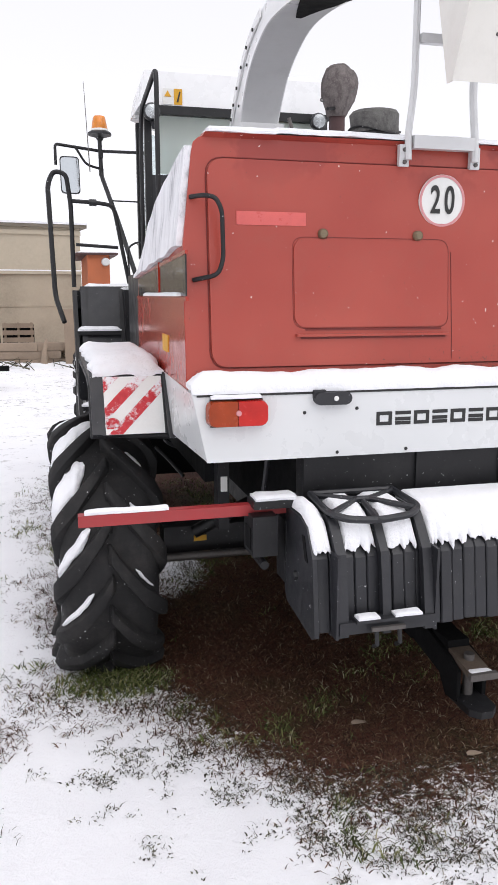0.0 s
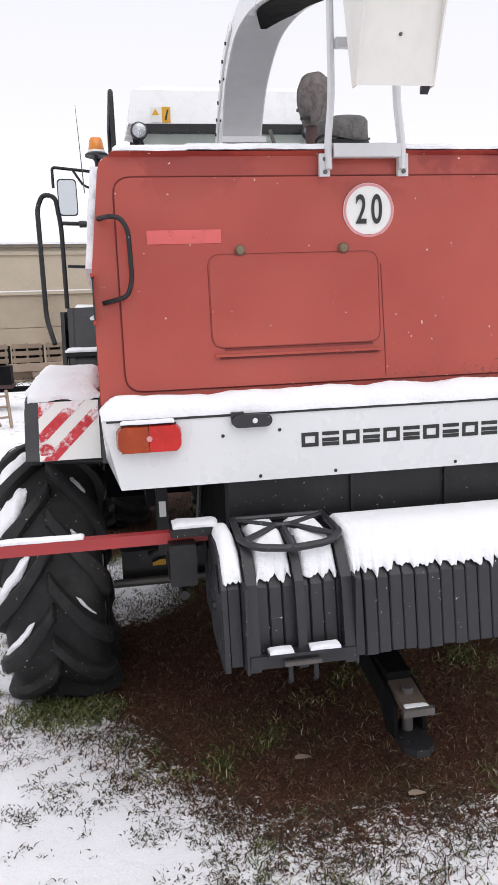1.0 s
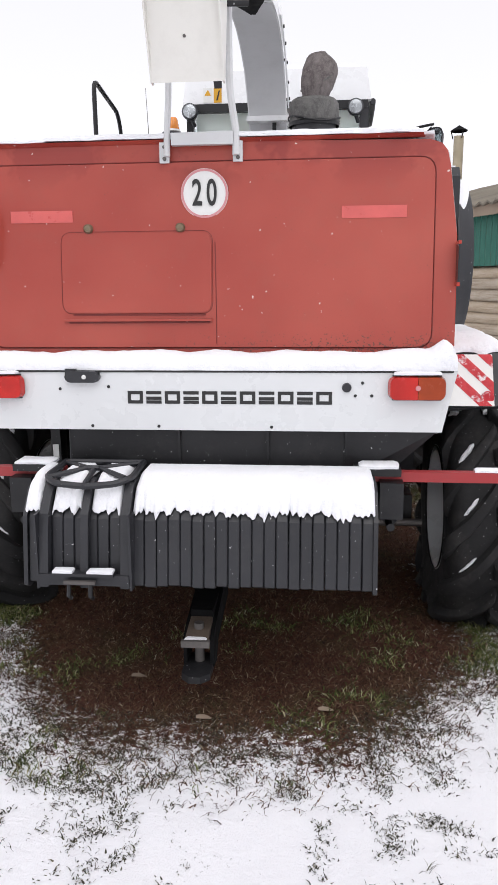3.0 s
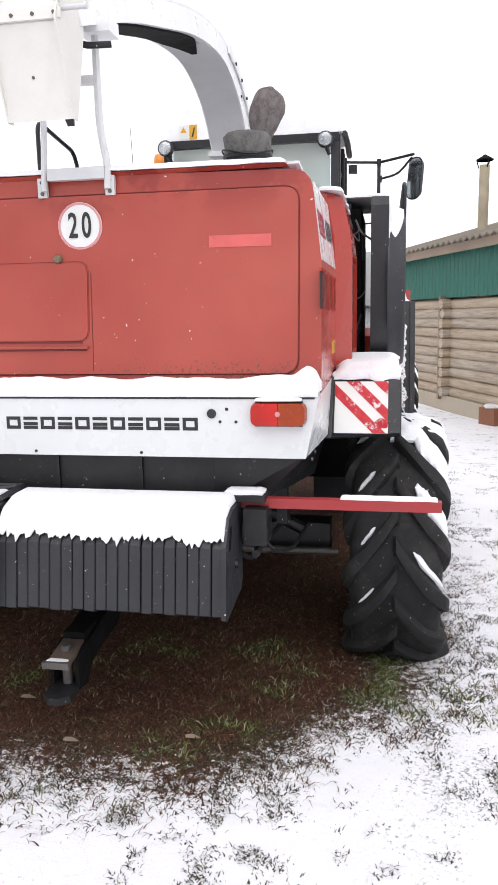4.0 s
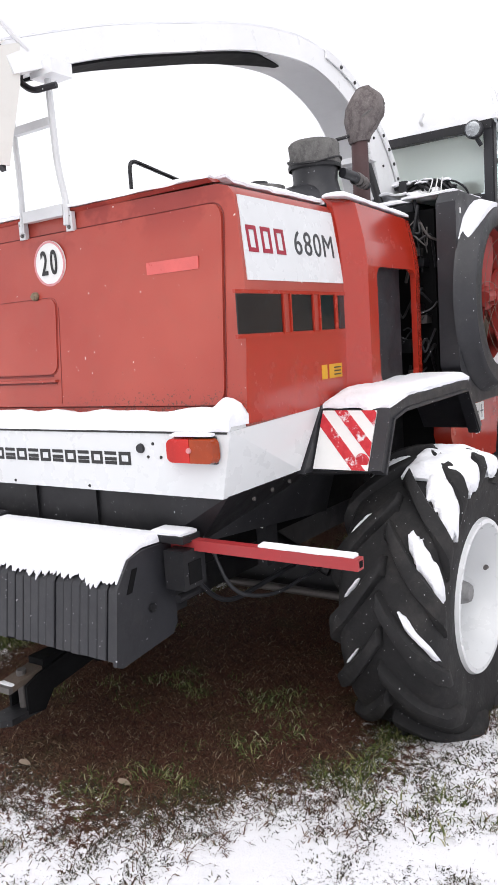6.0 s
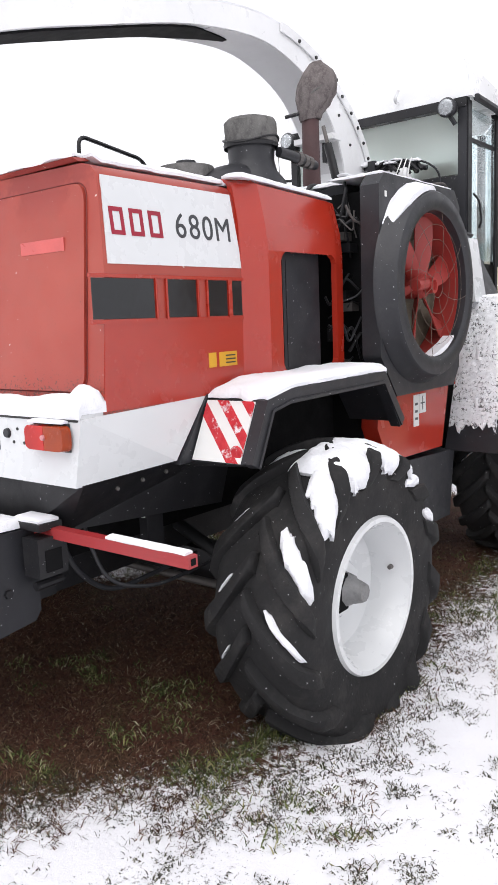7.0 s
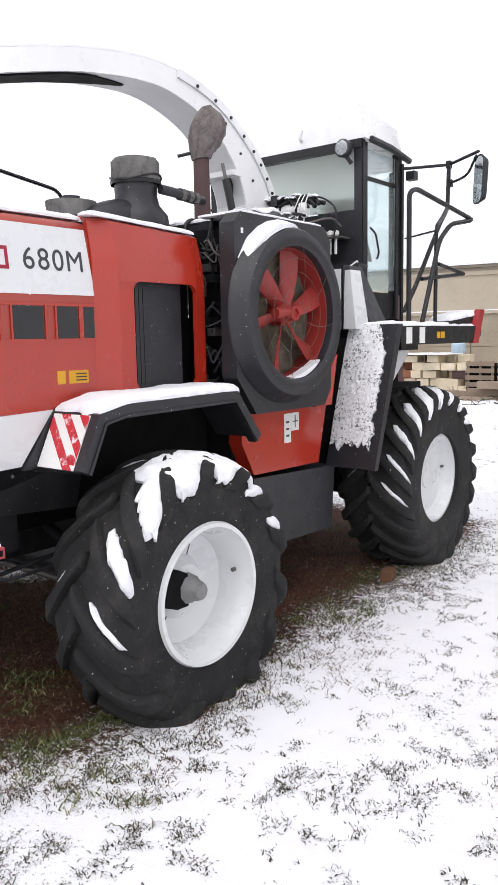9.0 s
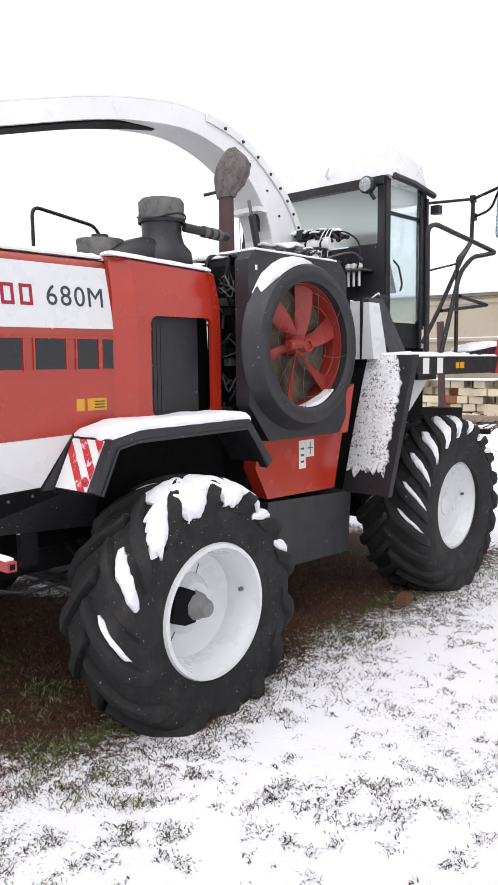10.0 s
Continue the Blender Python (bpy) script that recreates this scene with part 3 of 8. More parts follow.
def hood():
    prof = [(1.085, 1.50), (1.085, 2.05), (1.05, 2.345), (1.037, 2.405), (1.01, 2.437), (0.96, 2.452), (0, 2.465)]
    left = [(1.085, 1.50), (1.085, 2.05), (1.043, 2.40), (1.034, 2.436), (1.012, 2.455), (0.972, 2.461)]
    ring = prof + [(-x, z) for x, z in left[::-1]]
    # on the left the shoulder falls away towards the front
    def far_left(x, z):
        fall = {2.05: (-1.08, 1.98), 2.40: (-1.055, 2.04), 2.436: (-0.98, 2.12), 2.455: (-0.88, 2.22), 2.461: (-0.75, 2.31)}
        fx, fz = fall.get(z, (x, z))
        return (fx, 1.74, fz)
    bm = hexa(bmesh.new(), [(x, back_y(z), z) for x, z in ring], [(x, 1.0 if x > 0.5 else 1.74, z) if x > -0.5 else (*far_left(x, z),) for x, z in ring])
    body = part("hood", bm, RED, MACHINE, "faded red sheet-metal engine hood", 0.02, True)
    # the rear door, its seal and the hatch in it
    def plate(name, x0, x1, z0, z1, r, proud, mat, parent, label=""):
        pts = rounded([(x0, 0, (z0 + z1) / 2), (x0, 0, z1), (x1, 0, z1), (x1, 0, z0), (x0, 0, z0), (x0, 0, (z0 + z1) / 2)], r, 5)[:-1]
        bm = hexa(bmesh.new(), [(p.x, back_y(p.z) + 0.004, p.z) for p in pts], [(p.x, back_y(p.z) - proud, p.z) for p in pts])
        return part(name, bm, mat, parent, label, 0.004, True)

    def seal(x0, x1, z0, z1, r, out, w, mat, parent):
        pts = rounded([(x0, 0, (z0 + z1) / 2), (x0, 0, z1), (x1, 0, z1), (x1, 0, z0), (x0, 0, z0), (x0, 0, (z0 + z1) / 2)], r, 5)
        bm = tube(bmesh.new(), [(p.x, back_y(p.z) - out, p.z) for p in pts], w, 6)
        return part("door_seal", bm, mat, parent)

    door = plate("rear_door", -0.985, 0.985, 1.585, 2.378, 0.07, 0.012, RED, body)
    seal(-0.99, 0.99, 1.58, 2.383, 0.07, 0.001, 0.0026, RED_DARK, body)
    plate("hatch", -0.645, 0.028, 1.737, 2.083, 0.05, 0.018, RED, door)
    seal(-0.65, 0.033, 1.732, 2.09, 0.05, 0.012, 0.0014, RED_DARK, door)
    bm = bmesh.new()
    box(bm, -0.64, 0.03, 0.0, 0.02, 1.70, 1.71)
    bm.transform(Matrix.Translation((0, back_y(1.7) - 0.032, 0)))
    part("hatch_hinge", bm, RED, door, "", 0.003)
    part("hinge_gap", box(bmesh.new(), -0.6, 0.0, back_y(1.73) - 0.0155, back_y(1.73) - 0.008, 1.724, 1.731), RED_DARK, door)
    part("hinge_gap", box(bmesh.new(), -0.62, 0.02, back_y(1.7) - 0.0165, back_y(1.7) - 0.008, 1.69, 1.697), RED_DARK, door)
    bm = tube(bmesh.new(), [(0.044, back_y(2.04) - 0.0125, 2.04), (0.05, back_y(1.7) - 0.0125, 1.70), (0.05, back_y(1.6) - 0.0125, 1.60)], 0.002, 5)
    part("door_seam", bm, RED_DARK, door)
    for x in (-0.522, -0.109):
        bm = lathe(bmesh.new(), [(-0.02, 0), (-0.02, 0.014), (-0.014, 0.02), (0.01, 0.022)], "y", (x, back_y(2.1) - 0.012, 2.103), 16)
        box(bm, x - 0.014, x + 0.014, back_y(2.1) - 0.036, back_y(2.1) - 0.03, 2.1, 2.106)
        part("latch", bm, BRASS, door, "worn brass-coloured turn latch", 0, True)
    for x0, x1 in ((-0.875, -0.592), (0.594, 0.87)):
        bm = box(bmesh.new(), x0, x1, back_y(2.16) - 0.0165, back_y(2.16) - 0.011, 2.132, 2.183)
        part("reflector_strip", bm, REFLECT, door, "faded red reflective strip")
    # handle on the left edge
    pts = rounded([(-1.05, 0.18, 2.232), (-1.01, 0.11, 2.232), (-0.97, 0.10, 2.225), (-0.945, 0.10, 2.18), (-0.94, 0.10, 2.0), (-0.96, 0.10, 1.94), (-1.05, 0.15, 1.92)], 0.03, 4)
    part("grab_handle", tube(bmesh.new(), pts, 0.009, 10), BLACK_STEEL, body, "bent black tube handle", 0, True)
    # round speed sign
    y = back_y(2.245) - 0.014
    sign = part("speed_sign", lathe(bmesh.new(), [(0, 0), (0, 0.104), (0.006, 0.104), (0.006, 0)], "y", (0, y - 0.006, 2.245), 48), PAPER, body, "round white speed sign with a thin red rim")
    ring_bm = lathe(bmesh.new(), [(0, 0.093), (-0.002, 0.093), (-0.002, 0.1025), (0, 0.1025)], "y", (0, y - 0.0061, 2.245), 48)
    part("sign_rim", ring_bm, SIGN_RED, sign)
    for char, dx in (("2", -0.032), ("0", 0.032)):
        lettering("digit", char, 0.155, rear_face(dx, y - 0.0095, 2.243, 0), INK, sign, "bold black digit", 0.002, 0.6)
    # roof lip
    bm = hexa(bmesh.new(), [(-1.0, 0.20, 2.455), (0.94, 0.20, 2.462), (0.94, 0.27, 2.47), (-1.0, 0.27, 2.46)], [(-0.99, 0.178, 2.471), (0.93, 0.178, 2.476), (0.93, 0.27, 2.482), (-0.99, 0.27, 2.477)])
    part("roof_lip", bm, RED, body, "thin dark red roof edge", 0.004)
    for s in (1, -1):
        # smoked panes between red mullions
        end = 1.0 if s > 0 else 1.72
        for y0, y1 in ((0.097, 0.419), (0.499, 0.672), (0.752, 0.879), (0.915, 0.985)) if s > 0 else ((0.097, 0.78), (0.84, 1.66)):
            bm = box(bmesh.new(), s * 1.083, s * 1.0885, y0, y1, 1.86, 2.014)
            part("side_pane", bm, DARK_PANE, body, "dark smoked side pane", 0.003)
        for y0, y1 in ((0.424, 0.434), (0.484, 0.494), (0.677, 0.687), (0.737, 0.747), (0.884, 0.91)) if s > 0 else ((0.8, 0.82),):
            part("pane_bar", box(bmesh.new(), s * 1.083, s * 1.094, y0, y1, 1.85, 2.02), RED_SHINY, body, "", 0.002)
        bm = bmesh.new()
        prism(bm, [(0.085, 2.016), (end, 2.016 - (0.06 if s < 0 else 0)), (end, 2.03 - (0.06 if s < 0 else 0)), (0.085, 2.03)], "x", s * 1.08, s * 1.0915)
        prism(bm, [(0.085, 1.842), (end, 1.842), (end, 1.858), (0.085, 1.858)], "x", s * 1.08, s * 1.0915)
        part("pane_ledge", bm, RED_SHINY, body, "", 0.004)
        if s < 0:
            # snow line that also draws the pale reflection along the band
            snow_bed("snow_on_pane_ledge", -1.104, -1.086, 0.2, 1.3, lambda x, y: 1.858, 0.018, "line of snow and painted reflection under a side pane", 5, 60, 0.004)
        # smooth glossy side skin
        bm = hexa(bmesh.new(), [(s * 1.083, 0.119, 1.51), (s * 1.083, end, 1.51), (s * 1.083, end, 1.845), (s * 1.083, 0.147, 1.845)], [(s * 1.0875, 0.119, 1.51), (s * 1.0875, end, 1.51), (s * 1.0875, end, 1.845), (s * 1.0875, 0.147, 1.845)])
        part("side_skin", bm, RED_SHINY, body)
        if s < 0:
            # yellow patch stands in for a small reflection on the glossy skin
            part("side_sticker", box(bmesh.new(), -1.0915, -1.0865, 0.56, 0.72, 1.615, 1.69), YELLOW, body, "small yellow patch painted for a reflection")
        # white name panel on the sloping shoulder
        def shoulder(y, z, d):
            return (s * (side_x(z) + d), y, z)
        corners = [(0.185, 2.068), (1.0, 2.072), (0.975, 2.40), (0.21, 2.40)] if s > 0 else [(0.185, 2.06), (1.7, 2.06), (1.66, 2.40), (0.21, 2.40)]
        if s > 0:
            bm = hexa(bmesh.new(), [shoulder(y, z, -0.002) for y, z in corners], [shoulder(y, z, 0.004) for y, z in corners])
            panel = part("name_panel", bm, WHITE, body, "white panel with crimson and grey markings", 0.001)
        else:
            a, c, d, e = (Vector(q) for q in ((-1.088, 0.185, 2.05), (-1.088, 1.73, 1.96), (-1.05, 1.73, 2.03), (-1.045, 0.2, 2.42)))
            def skew(u, v, out):
                q = (a * (1 - u) + c * u) * (1 - v) + (e * (1 - u) + d * u) * v
                bulge = 0.05 * math.sin(math.pi * u) * v + 0.012 * wob(u * 5, v * 2, 0, 1.4)
                return (q.x - out - (bulge * 0.3 if out > 0 else 0), q.y, q.z + (bulge if out > 0 else 0))
            bm = sheet(bmesh.new(), 30, 10, lambda u, v: skew(u, v, 0.022), lambda u, v: skew(u, v, -0.06))
            part("name_panel", bm, SMEAR, body, "white panel under streaks of sliding wet snow", 0, True)
        lean = math.degrees(math.atan(0.12))
        turn = right_face(1.0853 - 0.12 * (2.235 - 2.05) + 0.0046, 0.755, 2.232, lean)
        if s < 0:
            continue
        for char, dx in (("6", -0.137), ("8", -0.051), ("0", 0.035), ("M", 0.137)):
            lettering("figure", char, 0.148, turn @ Matrix.Translation((dx, 0, 0)), DARK_INK, panel, "dark grey figure", 0.0, 1.0)
        # the brand word as plain crimson shapes
        face = turn @ Matrix.Translation((-0.39, 0, 0))
        for k in range(3):
            bm = bmesh.new()
            c = (k - 1) * 0.104
            w, h, t = 0.036, 0.053, 0.017
            for x0, x1, z0, z1 in ((-w, -w + t, -h, h), (w - t, w, -h, h), (-w + t, w - t, h - t, h), (-w + t, w - t, -h, -h + t)):
                box(bm, c + x0, c + x1, z0, z1, 0, 0.0015)
            bm.transform(face)
            part("brand_block", bm, CRIMSON, panel)
    for y0, y1 in ((0.735, 0.785), (0.805, 0.93)):
        lab = part("caution_label", box(bmesh.new(), 1.086, 1.0895, y0, y1, 1.635, 1.70), YELLOW, body, "yellow caution label")
        bm = bmesh.new()
        for k in range(3):
            if y1 - y0 > 0.1:
                box(bm, 1.0885, 1.0905, y0 + 0.045, y1 - 0.012, 1.648 + 0.016 * k, 1.654 + 0.016 * k)
        if bm.verts:
            part("label_lines", bm, INK, lab)
        else:
            bm.free()


hood()


def bumper():
    """The white skirt round the tail, with lamps and the brand word."""
    bm = bmesh.new()
    low, top = 1.228, 1.49
    plan = [(-1.09, 0.66), (-1.09, 0.03), (-1.06, 0.0), (1.06, 0.0), (1.09, 0.03), (1.09, 0.66)]
    inner = [(-1.06, 0.66), (-1.06, 0.04), (1.06, 0.04), (1.06, 0.66)]
    hexa(bm, [(-1.03, 0.0, low), (1.03, 0.0, low), (1.03, 0.03, low), (-1.03, 0.03, low)], [(-1.085, 0.0, top), (1.085, 0.0, top), (1.085, 0.03, top), (-1.085, 0.03, top)])
    skirt = part("bumper", bm, WHITE, MACHINE, "white painted steel rear skirt", 0.008, True)
    for s in (1, -1):
        bm = hexa(bmesh.new(), [(s * 1.032, 0.004, low + 0.004), (s * 1.085, 0.5, low + 0.03), (s * 1.088, 0.70, 1.515), (s * 1.088, 0.004, 1.495)], [(s * 1.0, 0.004, low + 0.004), (s * 1.05, 0.5, low + 0.03), (s * 1.055, 0.70, 1.515), (s * 1.055, 0.004, 1.495)])
        part("side_skirt", bm, WHITE, skirt, "", 0.006)
    part("shelf", box(bmesh.new(), -1.08, 1.08, 0.005, 0.2, 1.492, 1.51), WHITE, skirt, "", 0.004)
    part("shelf_gap", box(bmesh.new(), -1.07, 1.07, -0.004, 0.02, 1.484, 1.492), INK, skirt)
    for s in (1, -1):
        # a deep lamp with ribbed lenses
        lamp = part("tail_lamp", box(bmesh.new(), min(s * 0.815, s * 1.02), max(s * 0.815, s * 1.02), -0.013, 0.004, 1.368, 1.476), BLACK, skirt, "red and amber tail lamp", 0.006)
        def lens(name, inner, outer, mat):
            d = 1 if outer > inner else -1
            arc = [(outer - d * 0.028 + d * 0.028 * math.sin(a), 1.422 + k * (0.022 + 0.028 * math.cos(a))) for k in (1, -1) for a in (np.linspace(0, math.pi / 2, 5) if k > 0 else np.linspace(math.pi / 2, 0, 5))]
            prof = [(inner, 1.472)] + arc + [(inner, 1.372)]
            bm = hexa(bmesh.new(), [(x, -0.011, z) for x, z in prof], [(x - d * 0.006 * (abs(x - inner) > 0.05), -0.05, 1.422 + (z - 1.422) * 0.94) for x, z in prof])
            part(name, bm, mat, lamp, "", 0.008, True, 3)
        lens("red_lens", s * 0.918, s * 0.797, LENS_RED)
        lens("amber_lens", s * 0.92, s * 1.038, LENS_AMBER)
        snow_bed("snow_on_lamp", *sorted((s * 0.82, s * 1.02)), -0.04, -0.008, lambda x, y: 1.478, 0.014, "thin snow on a tail lamp", 20, 6, 0.004)
        bm = lathe(bmesh.new(), [(-0.058, 0), (-0.058, 0.01), (-0.048, 0.012)], "y", (s * 0.918, 0, 1.425), 12)
        part("lens_screw", bm, SIGN_RED, lamp)
    # catch on the skirt, with its plate
    for x, name in ((-0.53, "lamp_catch"),):
        oval = [(x + q * 0.052 + 0.025 * math.cos(w), 1.466 + 0.025 * math.sin(w)) for q, a0 in ((1, -90), (-1, 90)) for w in (radians(a0 + 30 * k) for k in range(7))]
        cat = part(name, prism(bmesh.new(), oval, "y", -0.032, 0.002), BLACK, skirt, "black plate lamp in a plastic housing", 0.006, True)
        part("lamp_cap", box(bmesh.new(), x - 0.078, x - 0.03, -0.02, 0.001, 1.47, 1.5), BLACK, cat, "", 0.006)
        part("lamp_screw", lathe(bmesh.new(), [(-0.006, 0), (-0.005, 0.009), (0.002, 0.011)], "y", (x + 0.01, -0.032, 1.466), 10), PAPER, cat)
    part("plug", lathe(bmesh.new(), [(-0.012, 0), (-0.012, 0.018), (0.004, 0.022)], "y", (0.623, 0, 1.42), 16), BLACK, skirt)
    for x, z in ((-0.64, 1.41), (-0.42, 1.42), (0.66, 1.385), (0.73, 1.385), (0.69, 1.44), (-0.2, 1.245), (-0.5, 1.245), (0.3, 1.245)):
        part("rivet", lathe(bmesh.new(), [(-0.005, 0), (-0.004, 0.006), (0.002, 0.008)], "y", (x, 0, z), 8), INK, skirt)
    # the brand word as plain blocks
    x, w, h, t = -0.335, 0.068, 0.028, 0.0145
    for k in range(11):
        x0 = x + k * 0.0828
        bm = bmesh.new()
        y0, y1 = -0.002, 0.002
        bars = ("ltrb", "tmb")[k % 2]
        if "l" in bars:
            box(bm, x0, x0 + t, y0, y1, 1.374 - h, 1.374 + h)
        if "r" in bars:
            box(bm, x0 + w - t, x0 + w, y0, y1, 1.374 - h, 1.374 + h)
        for key, zc in (("t", h - t / 2), ("m", -0.004), ("b", -h + t / 2)):
            if key in bars:
                box(bm, x0 + (t if "l" in bars else 0), x0 + w - (t if "r" in bars else 0), y0, y1, 1.374 + zc - t / 2, 1.374 + zc + t / 2)
        part("brand_block", bm, INK, skirt)


bumper()


def engine_box():
    """The wider red casing before the tail, with the open service port."""
    for s in (1,):
        ys, zs = [0.975, 1.09, 1.19, 1.68, 1.76], [1.52, 1.58, 2.15, 2.27, 2.455, 2.48]
        wide = {0.975: 0.0, 1.09: 0.085, 1.19: 0.085, 1.68: 0.085, 1.76: 0.075}
        tuck = {1.52: 0.0, 1.58: 0.0, 2.15: 0.0, 2.27: 0.012, 2.455: 0.052, 2.48: 0.1}
        def at(y, z, d=0.0):
            return (s * (1.085 + wide[y] - tuck[z] * (1 if y > 1 else 0.9) - d), y + (0.03 * (z - 1.52) if y == 0.975 else 0), z - (0.04 * (y - 0.975) if z > 2.4 else 0))
        bm = bmesh.new()
        for inner in (0.0, 0.03):
            g = [[bm.verts.new(at(y, z, inner)) for z in zs] for y in ys]
            for i in range(len(ys) - 1):
                for j in range(len(zs) - 1):
                    if (i, j) != (2, 1):
                        bm.faces.new((g[i][j], g[i + 1][j], g[i + 1][j + 1], g[i][j + 1]))
            if inner == 0:
                outer = g
        hole = [(2, 1), (3, 1), (3, 2), (2, 2)]
        rim = [(0, 0), (1, 0), (2, 0), (3, 0), (4, 0), (4, 1), (4, 2), (4, 3), (4, 4), (4, 5), (3, 5), (2, 5), (1, 5), (0, 5), (0, 4), (0, 3), (0, 2), (0, 1)]
        for loop in (hole, rim):
            for a, b in zip(loop, loop[1:] + loop[:1]):
                bm.faces.new((outer[a[0]][a[1]], outer[b[0]][b[1]], g[b[0]][b[1]], g[a[0]][a[1]]))
        case = part("engine_casing", bm, RED_SHINY, MACHINE, "glossy red engine side casing with an open port", 0.014)
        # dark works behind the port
        # near-black backing paints the shade behind the port, its screen in front
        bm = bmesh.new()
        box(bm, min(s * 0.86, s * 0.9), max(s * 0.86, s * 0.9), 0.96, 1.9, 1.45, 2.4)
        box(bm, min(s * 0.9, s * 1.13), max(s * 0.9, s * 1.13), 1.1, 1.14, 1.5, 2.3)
        part("port_back", bm, BLACK_AND_SHADE, case)
        bm = box(bmesh.new(), min(s * 1.06, s * 1.1), max(s * 1.06, s * 1.1), 1.2, 1.62, 1.56, 2.2)
        part("side_screen", bm, BLACK, case, "black ribbed plastic screen", 0.02, True)
        for k in range(3):
            part("screen_rib", box(bmesh.new(), 1.098, 1.103, 1.26 + k * 0.03, 1.268 + k * 0.03, 1.6, 2.12), BLACK, case, "", 0.002)
        for y, dy in ((1.19, 0.05), (1.68, -0.05)):
            for z, dz in ((1.58, 0.05), (2.15, -0.05)):
                bm = prism(bmesh.new(), [(y - dy * 0.1, z - dz * 0.1), (y + dy, z - dz * 0.1), (y + dy * 0.3, z + dz * 0.3), (y - dy * 0.1, z + dz)], "x", 1.141, 1.1695)
                part("port_corner", bm, RED_SHINY, case)
    bm = bmesh.new()
    box(bm, -0.55, 1.0, 1.0, 3.1, 2.36, 2.43)
    part("engine_deck", bm, BLACK_STEEL, MACHINE, "dark engine deck under snow")


engine_box()


def chassis():
    bm = bmesh.new()
    box(bm, -0.62, 0.62, 0.06, 0.16, 1.0, 1.24)
    rear = part("rear_beam", bm, BLACK_STEEL, MACHINE, "black painted rear cross beam", 0.012)
    for x in (-0.12, 0.28):
        part("beam_rib", box(bmesh.new(), x - 0.006, x + 0.006, 0.045, 0.062, 1.0, 1.23), BLACK_STEEL, rear)
    # solid near-black blocks, so the shade under the machine is painted in
    part("keel", box(bmesh.new(), -0.62, 0.62, 0.165, 3.4, 0.82, 1.45), BLACK_AND_SHADE, MACHINE, "machine underside filled in near-black, its shade painted in", 0.03)
    part("belly", box(bmesh.new(), -0.85, 0.85, 0.4, 3.3, 1.22, 1.98), BLACK_AND_SHADE, MACHINE)
    part("front_belly", box(bmesh.new(), -0.7, 0.8, 3.3, 4.9, 0.8, 2.0), BLACK_AND_SHADE, MACHINE)
    axle = part("rear_axle", box(bmesh.new(), -1.05, 1.05, 1.1, 1.28, 0.47, 0.64), BLACK_STEEL, MACHINE, "black steering axle", 0.03, True)
    part("axle_label", box(bmesh.new(), -0.89, -0.82, 1.094, 1.0995, 0.555, 0.585), YELLOW, axle)
    bm = tube(bmesh.new(), [(-1.1, 1.02, 0.5), (1.1, 1.02, 0.5)], 0.022, 10)
    part("tie_rod", bm, IRON, axle, "", 0, True)
    for s in (1, -1):
        part("steering_cylinder", tube(bmesh.new(), [(s * 0.35, 1.0, 0.9), (s * 0.9, 1.05, 0.62)], 0.035, 10), BLACK_STEEL, axle, "", 0, True)
    part("front_axle", box(bmesh.new(), -1.2, 1.25, 4.0, 4.35, 0.5, 0.85), BLACK_AND_SHADE, MACHINE, "", 0.04)
    for x in (-0.5, 0.5):
        part("frame_rail", box(bmesh.new(), x - 0.06, x + 0.06, 0.17, 3.9, 0.66, 0.84), BLACK_STEEL, MACHINE, "", 0.01)
    # hanging bits under the tail
    for pts, r in (([(0.72, 0.25, 1.2), (0.75, 0.25, 0.95), (0.82, 0.3, 0.72), (0.9, 0.5, 0.66), (0.95, 0.9, 0.7)], 0.009), ([(0.62, 0.2, 1.1), (0.66, 0.22, 0.8), (0.7, 0.4, 0.62), (0.8, 0.9, 0.7)], 0.012), ([(-0.7, 0.3, 1.2), (-0.72, 0.35, 0.9), (-0.65, 0.8, 0.75)], 0.012), ([(-0.85, 0.5, 1.25), (-0.6, 0.48, 1.2), (-0.45, 0.5, 1.25)], 0.012)):
        part("hose", tube(bmesh.new(), rounded(pts, 0.12, 5), r, 8), BLACK, MACHINE, "", 0, True)
    for s in (1, -1):
        bm = box(bmesh.new(), min(s * 0.83, s * 0.88), max(s * 0.83, s * 0.88), 0.5, 0.6, 0.8, 1.3)
        hang = part("hanger", bm, BLACK_STEEL, MACHINE, "", 0.008)
        part("hanger_tag", box(bmesh.new(), min(s * 0.84, s * 0.87), max(s * 0.84, s * 0.87), 0.494, 0.4995, 0.98, 1.05), PAPER, hang)
    # closed panels behind the wheels, near-black to paint the wells' shade
    for s in (1, -1):
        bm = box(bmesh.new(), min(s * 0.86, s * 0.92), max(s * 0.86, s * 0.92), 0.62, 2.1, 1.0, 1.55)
        part("wheel_well", bm, BLACK_AND_SHADE, MACHINE)


chassis()


